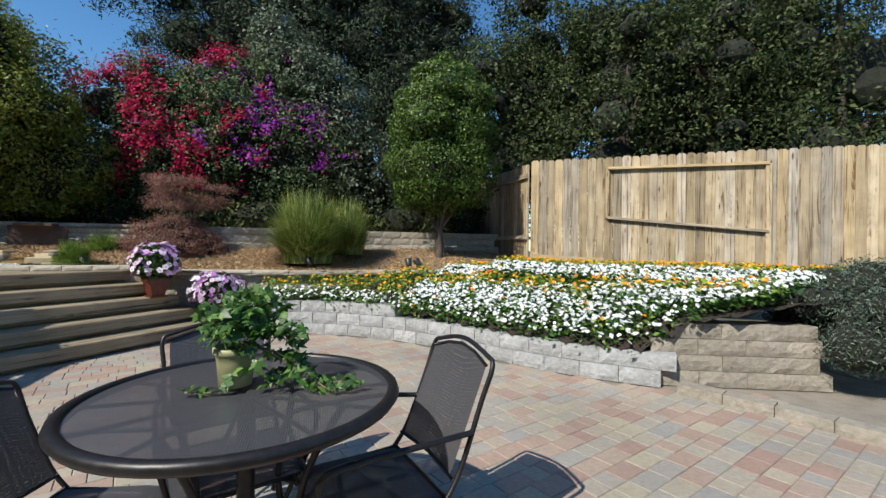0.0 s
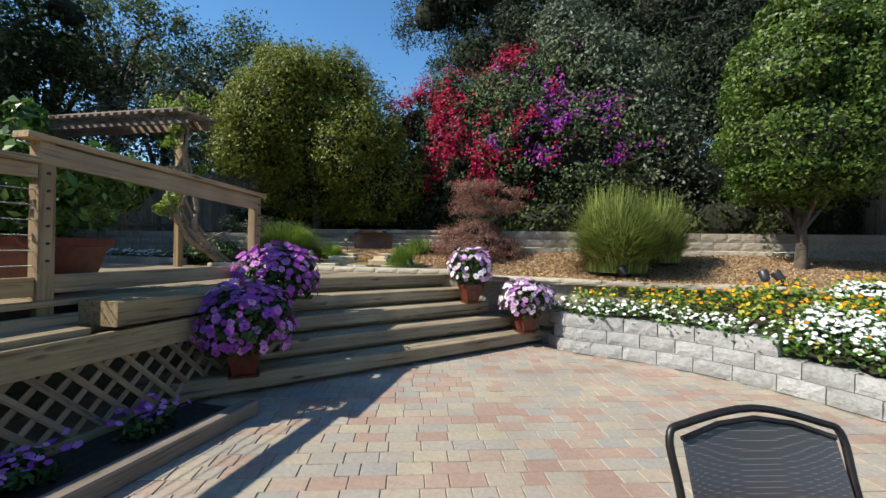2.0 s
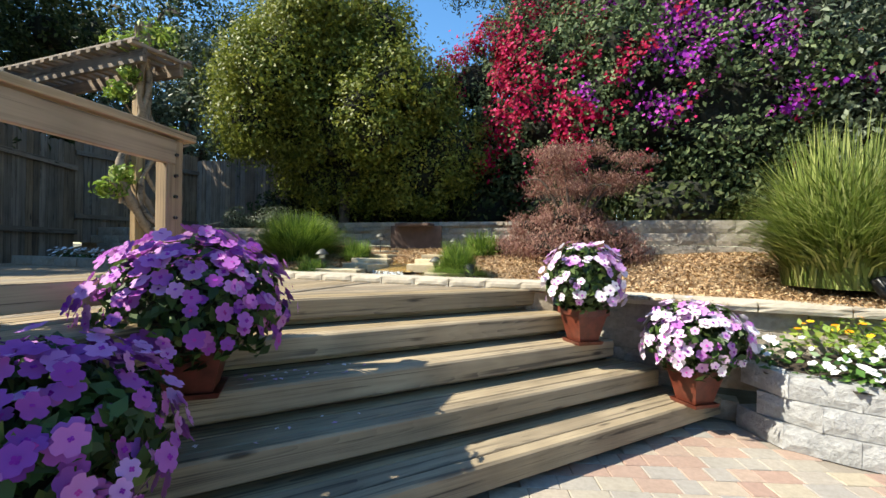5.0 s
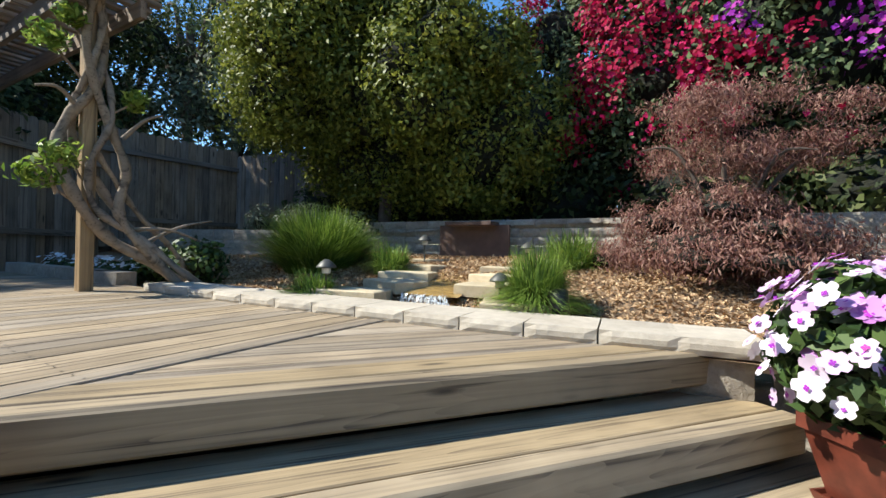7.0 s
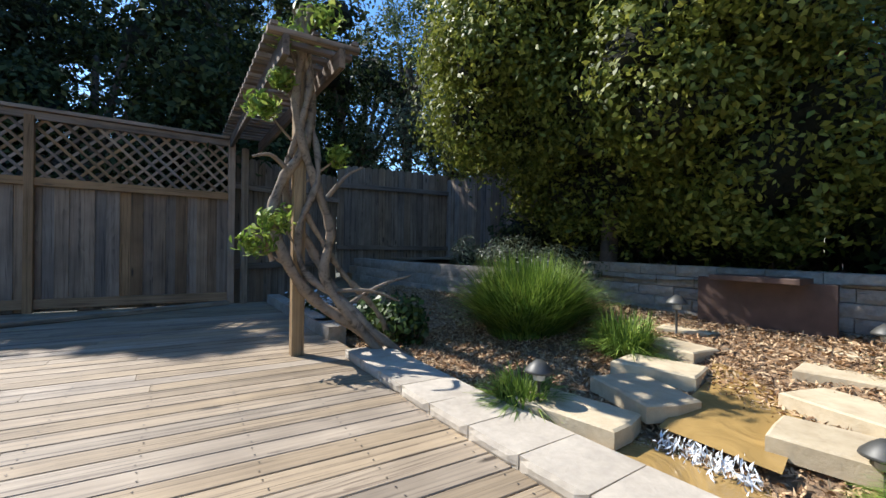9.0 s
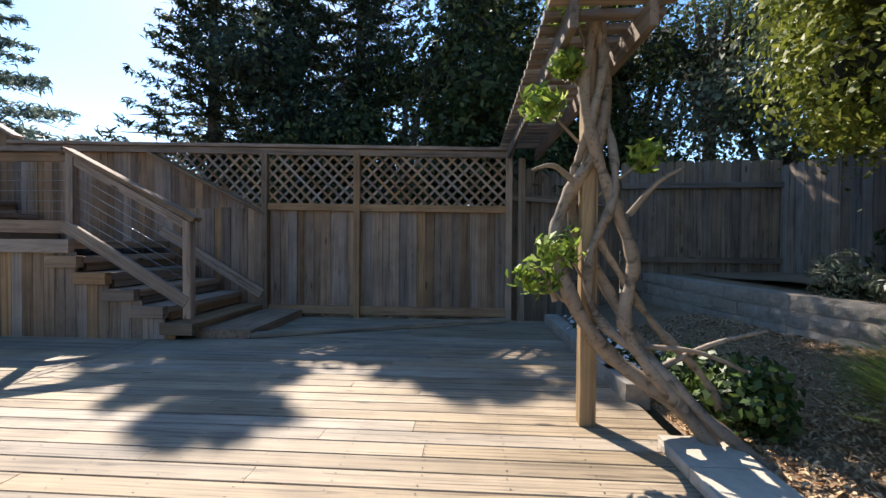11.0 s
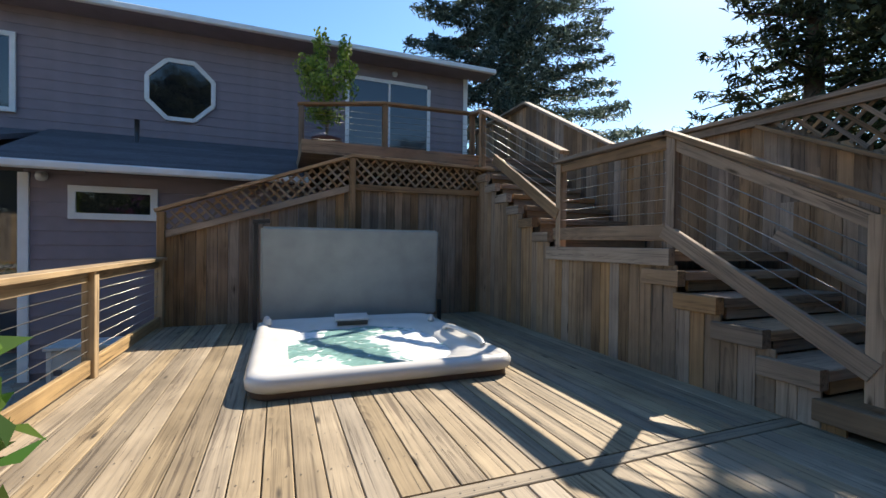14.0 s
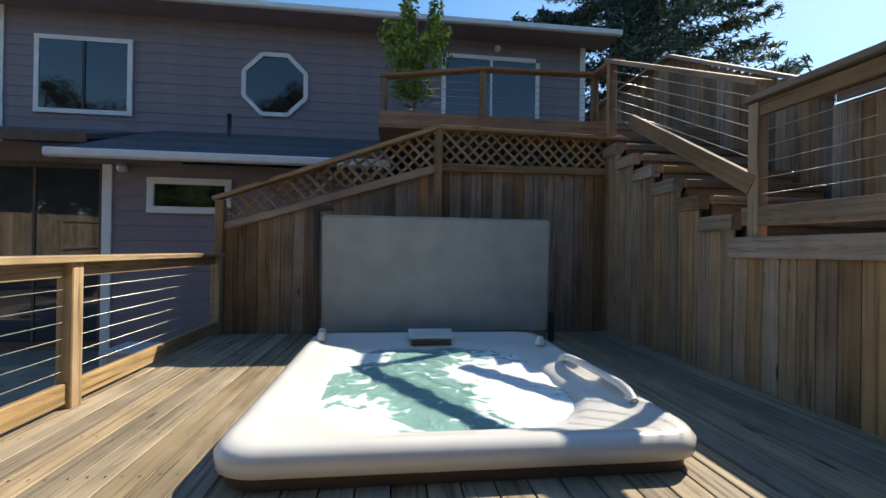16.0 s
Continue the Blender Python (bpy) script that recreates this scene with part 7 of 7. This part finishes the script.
shrub_tree("grey_oak", 0.4, 10.6, 1.5, [(0.3, 10.3, 4.2, 0.9, 0.7, 0.9), (0.9, 10.3, 3.2, 0.8, 0.6, 0.9), (-0.4, 10.4, 5.2, 0.8, 0.7, 0.6), (-0.9, 10.5, 5.9, 0.6, 0.6, 0.7), (1.3, 10.3, 2.5, 0.7, 0.5, 0.7), (0.2, 10.5, 5.0, 0.7, 0.6, 0.6)], 22000, 0.085, LEAF_GREY, "grey-green leafy tree among the bougainvillea", 370, 0.1, 0.35, 0.62, 0.5, 0.13)
OAKS = [(5.4, 10.6, 5.2, 2.0), (7.6, 9.4, 5.4, 2.3), (9.8, 8.2, 5.2, 2.2), (12.0, 7.0, 5.6, 2.6), (6.6, 11.8, 7.2, 2.2), (9.2, 10.2, 7.6, 2.5), (12.2, 8.6, 8.0, 2.6)]
for k, (x, y, z, r) in enumerate(OAKS):
    shrub_tree("garden_oak", x, y, 0.0, lumps(700 + k, (x, y, z, r * 0.8, r * 0.65, r * 0.85), 12, r * 0.25, r * 0.48) + lumps(720 + k, (x - 0.2 * r, y - 0.3, z - r * 0.9, r * 0.85, r * 0.55, r * 0.7), 10, r * 0.25, r * 0.45), 21000, 0.105, LEAF_OAK, "dense dark green oak beyond the board fence", 380 + k, 0.2, 0.3, 0.45, 0.5, 0.2, "tree", "oaks beyond the fence")
for k, (x, y, z, r) in enumerate([(-11.6, 13.2, 6.2, 2.2), (-15.0, 11.5, 6.6, 2.6), (-8.9, 14.2, 5.6, 1.7), (-17.5, 8.0, 6.6, 2.6)]):
    shrub_tree("tall_oak", x, y, 0.0, lumps(600 + k, (x, y, z, r * 0.8, r * 0.6, r * 0.9), 18, r * 0.25, r * 0.45)[1:], 15000, 0.115, LEAF_GREEN_OAK, "tall leafy oak beyond the back fence", 610 + k, 0.2, 0.7, 0.0, 0.5, 0.2, "tree", "tall oaks beyond the fence")
BACK = [(-13.5, 12.0, 5.2, 2.0, LEAF_GREY), (-10.2, 13.0, 5.6, 1.9, LEAF_GREY), (-8.2, 13.2, 5.4, 1.5, LEAF_GREY), (-16.5, 10.5, 6.4, 2.6, LEAF_OAK), (-14.0, 7.2, 5.8, 2.2, LEAF_OAK), (-13.5, 4.2, 4.6, 1.9, LEAF_OAK), (-14.6, 1.6, 5.0, 1.9, LEAF_PINE), (-14.0, 9.3, 4.2, 1.8, LEAF_OAK), (-12.6, 6.6, 4.4, 1.5, LEAF_OAK), (-14.6, 2.9, 3.0, 1.7, LEAF_OAK), (-14.8, 5.0, 3.0, 1.7, LEAF_OAK), (-14.8, 0.6, 3.0, 1.6, LEAF_OAK), (-14.8, -1.4, 2.9, 1.5, LEAF_OAK)]
for k, (x, y, z, r, m) in enumerate(BACK):
    rr = random.Random(k)
    bl = [(x + rr.uniform(-0.9, 0.9) * r, y + rr.uniform(-0.9, 0.9) * r, z + rr.uniform(-1.3, 0.9) * r, r * rr.uniform(0.35, 0.6), r * rr.uniform(0.35, 0.6), r * rr.uniform(0.28, 0.5)) for _ in range(9)]
    shrub_tree("back_tree", x, y, 0.0, bl, 9000, 0.14, m, "tree with open branching crown beyond the back fence", 400 + k, 0.2, 0.6, 0.0 if m is LEAF_GREY else 0.4, 0.5, 0.24, "tree", "trees beyond the back fence")


def conifer(name, x, y, z0, h, r, n, mat, label, seed, droop=0.25, whorl=15, spray=0.05):
    """A conifer of tiered drooping boughs with needle sprays."""
    rng = np.random.default_rng(seed)
    t = thing(name, (x, y, z0), label, "tree")
    tube("trunk", [(x, y, z0 - 0.2), (x, y, z0 + h * 0.5), (x, y, z0 + h)], [0.28, 0.16, 0.03], TRUNK_BARK, t, 9)
    pts, nrm = [], []
    limb_v = []
    for i in range(whorl):
        u = (i + 0.5) / whorl
        zz = z0 + h * (0.08 + 0.9 * u)
        ln = r * (1 - u) ** 0.75 + 0.25
        for j in range(7):
            a = j * 0.9 + i * 0.55 + rng.uniform(-0.2, 0.2)
            l2 = ln * rng.uniform(0.75, 1.15)
            c, s = math.cos(a), math.sin(a)
            k = int(n / (whorl * 7))
            w = rng.random(k) ** 0.7
            side = rng.normal(0, 0.16, k) * (0.4 + l2 * 0.35) * (1.1 - 0.5 * w)
            px = x + c * l2 * w - s * side
            py = y + s * l2 * w + c * side
            pz = zz - droop * l2 * w ** 1.5 + rng.normal(0, 0.06, k) - np.abs(side) * 0.35 + 0.18 * l2 * w ** 3
            pts.append(np.stack([px, py, pz], 1))
            nrm.append(np.tile((0, 0, 1.0), (k, 1)))
            e = [(x, y, zz), (x + c * l2 * 0.5, y + s * l2 * 0.5, zz - droop * l2 * 0.35), (x + c * l2 * 0.95, y + s * l2 * 0.95, zz - droop * l2 * 0.8)]
            limb_v.append(e)
    for e in limb_v[::2]:
        tube("limb", e, [0.05, 0.03, 0.01], TRUNK_BARK, t, 5)
    p = np.concatenate(pts)
    hold(new("needles", quads("needles", leaf_corners(rng, p, np.concatenate(nrm), 0.26 if spray < 0.06 else 0.28, spray, 0.3), mat)), Matrix.Identity(4), t)
    return t


conifer("spruce", -13.9, -11.0, 0, 21.0, 6.2, 125000, LEAF_SPRUCE, "blue-green spruce with drooping boughs beside the house", 450, 0.25, 38, 0.061)
conifer("pine", -15.4, -1.3, 0, 11.3, 2.7, 22000, LEAF_PINE, "dark pine with tiered branches beyond the fence", 451, 0.05, 17)
conifer("pine", -15.6, 0.7, 0, 10.6, 2.4, 22000, LEAF_PINE, "dark pine with close tiered branches beyond the fence", 454, 0.05, 18)
conifer("pine", -16.0, 2.6, 0, 12.5, 3.3, 30000, LEAF_PINE, "dark pine with ragged branches beyond the fence", 452, 0.05, 17)
conifer("pine", -16.0, 6.2, 0, 11.5, 3.1, 30000, LEAF_PINE, "dark pine with tiered branches beyond the fence", 453, 0.05, 16)
for k, (x, y) in enumerate(((-17.5, 19.5), (-16.2, 19.8), (-15.0, 20.0))):
    conifer("cypress", x, y, 0, 11.5 - k * 0.4, 0.8, 3000, LEAF_PINE, "slim dark cypress far behind the garden", 460 + k, -0.5, 16)


# ---- pavers ----
def paver_mesh(name, l, w):
    h, b = 0.05, 0.004
    v = [(-l / 2, -w / 2, -h), (l / 2, -w / 2, -h), (l / 2, w / 2, -h), (-l / 2, w / 2, -h), (-l / 2, -w / 2, -b), (l / 2, -w / 2, -b), (l / 2, w / 2, -b), (-l / 2, w / 2, -b), (-l / 2 + b, -w / 2 + b, 0), (l / 2 - b, -w / 2 + b, 0), (l / 2 - b, w / 2 - b, 0), (-l / 2 + b, w / 2 - b, 0)]
    f = [(0, 1, 5, 4), (1, 2, 6, 5), (2, 3, 7, 6), (3, 0, 4, 7), (4, 5, 9, 8), (5, 6, 10, 9), (6, 7, 11, 10), (7, 4, 8, 11), (8, 9, 10, 11)]
    return v, f


PV = {}
for l in (0.205, 0.135):
    v, f = paver_mesh("paver", l - 0.0035, 0.1315)
    PV[l] = (v, f, mesh_from("paver", v, f, PAVER))
rp = random.Random(17)
ang = radians(20)
ca, sa = math.cos(ang), math.sin(ang)
rest_v, rest_f, made = [], [], 0
for j in range(-60, 70):
    u = -9.0 + rp.uniform(0, 0.2)
    while u < 11:
        l = 0.205 if rp.random() < 0.72 else 0.135
        cu, cw = u + l / 2, j * 0.135
        u += l
        x, y = cu * ca - cw * sa - 0.5, cu * sa + cw * ca + 1.5
        if not (-3.7 < x < 4.4 and -4.5 < y < 7.0):
            continue
        if x * STEP_S[1] - y * STEP_S[0] < -5.3 or (x > -1.2 and inside_bed(x, y, -0.05)) or (x < -3.2 and y < 3.8):
            continue
        if y > 3.0 and x > 3.05 or x - 3.0 > 0.75 and y > 0.5:
            continue
        z = rp.uniform(-0.002, 0.002)
        v, f, me = PV[l]
        if made < 300 and -2.9 < x < -0.6 and 2.2 < y < 5.6:
            hold(new("paver", me), Matrix.Translation((x, y, z)) @ pose(0, 0, 0, 0, 0, 20), patio)
            made += 1
        else:
            o = len(rest_v)
            rest_v += [(x + a * ca - b * sa, y + a * sa + b * ca, z + c) for a, b, c in v]
            rest_f += [tuple(o + i for i in q) for q in f]
tagged(hold(new("pavers", mesh_from("pavers", rest_v, rest_f, PAVER)), Matrix.Identity(4), patio), "", "", "", "stuff")
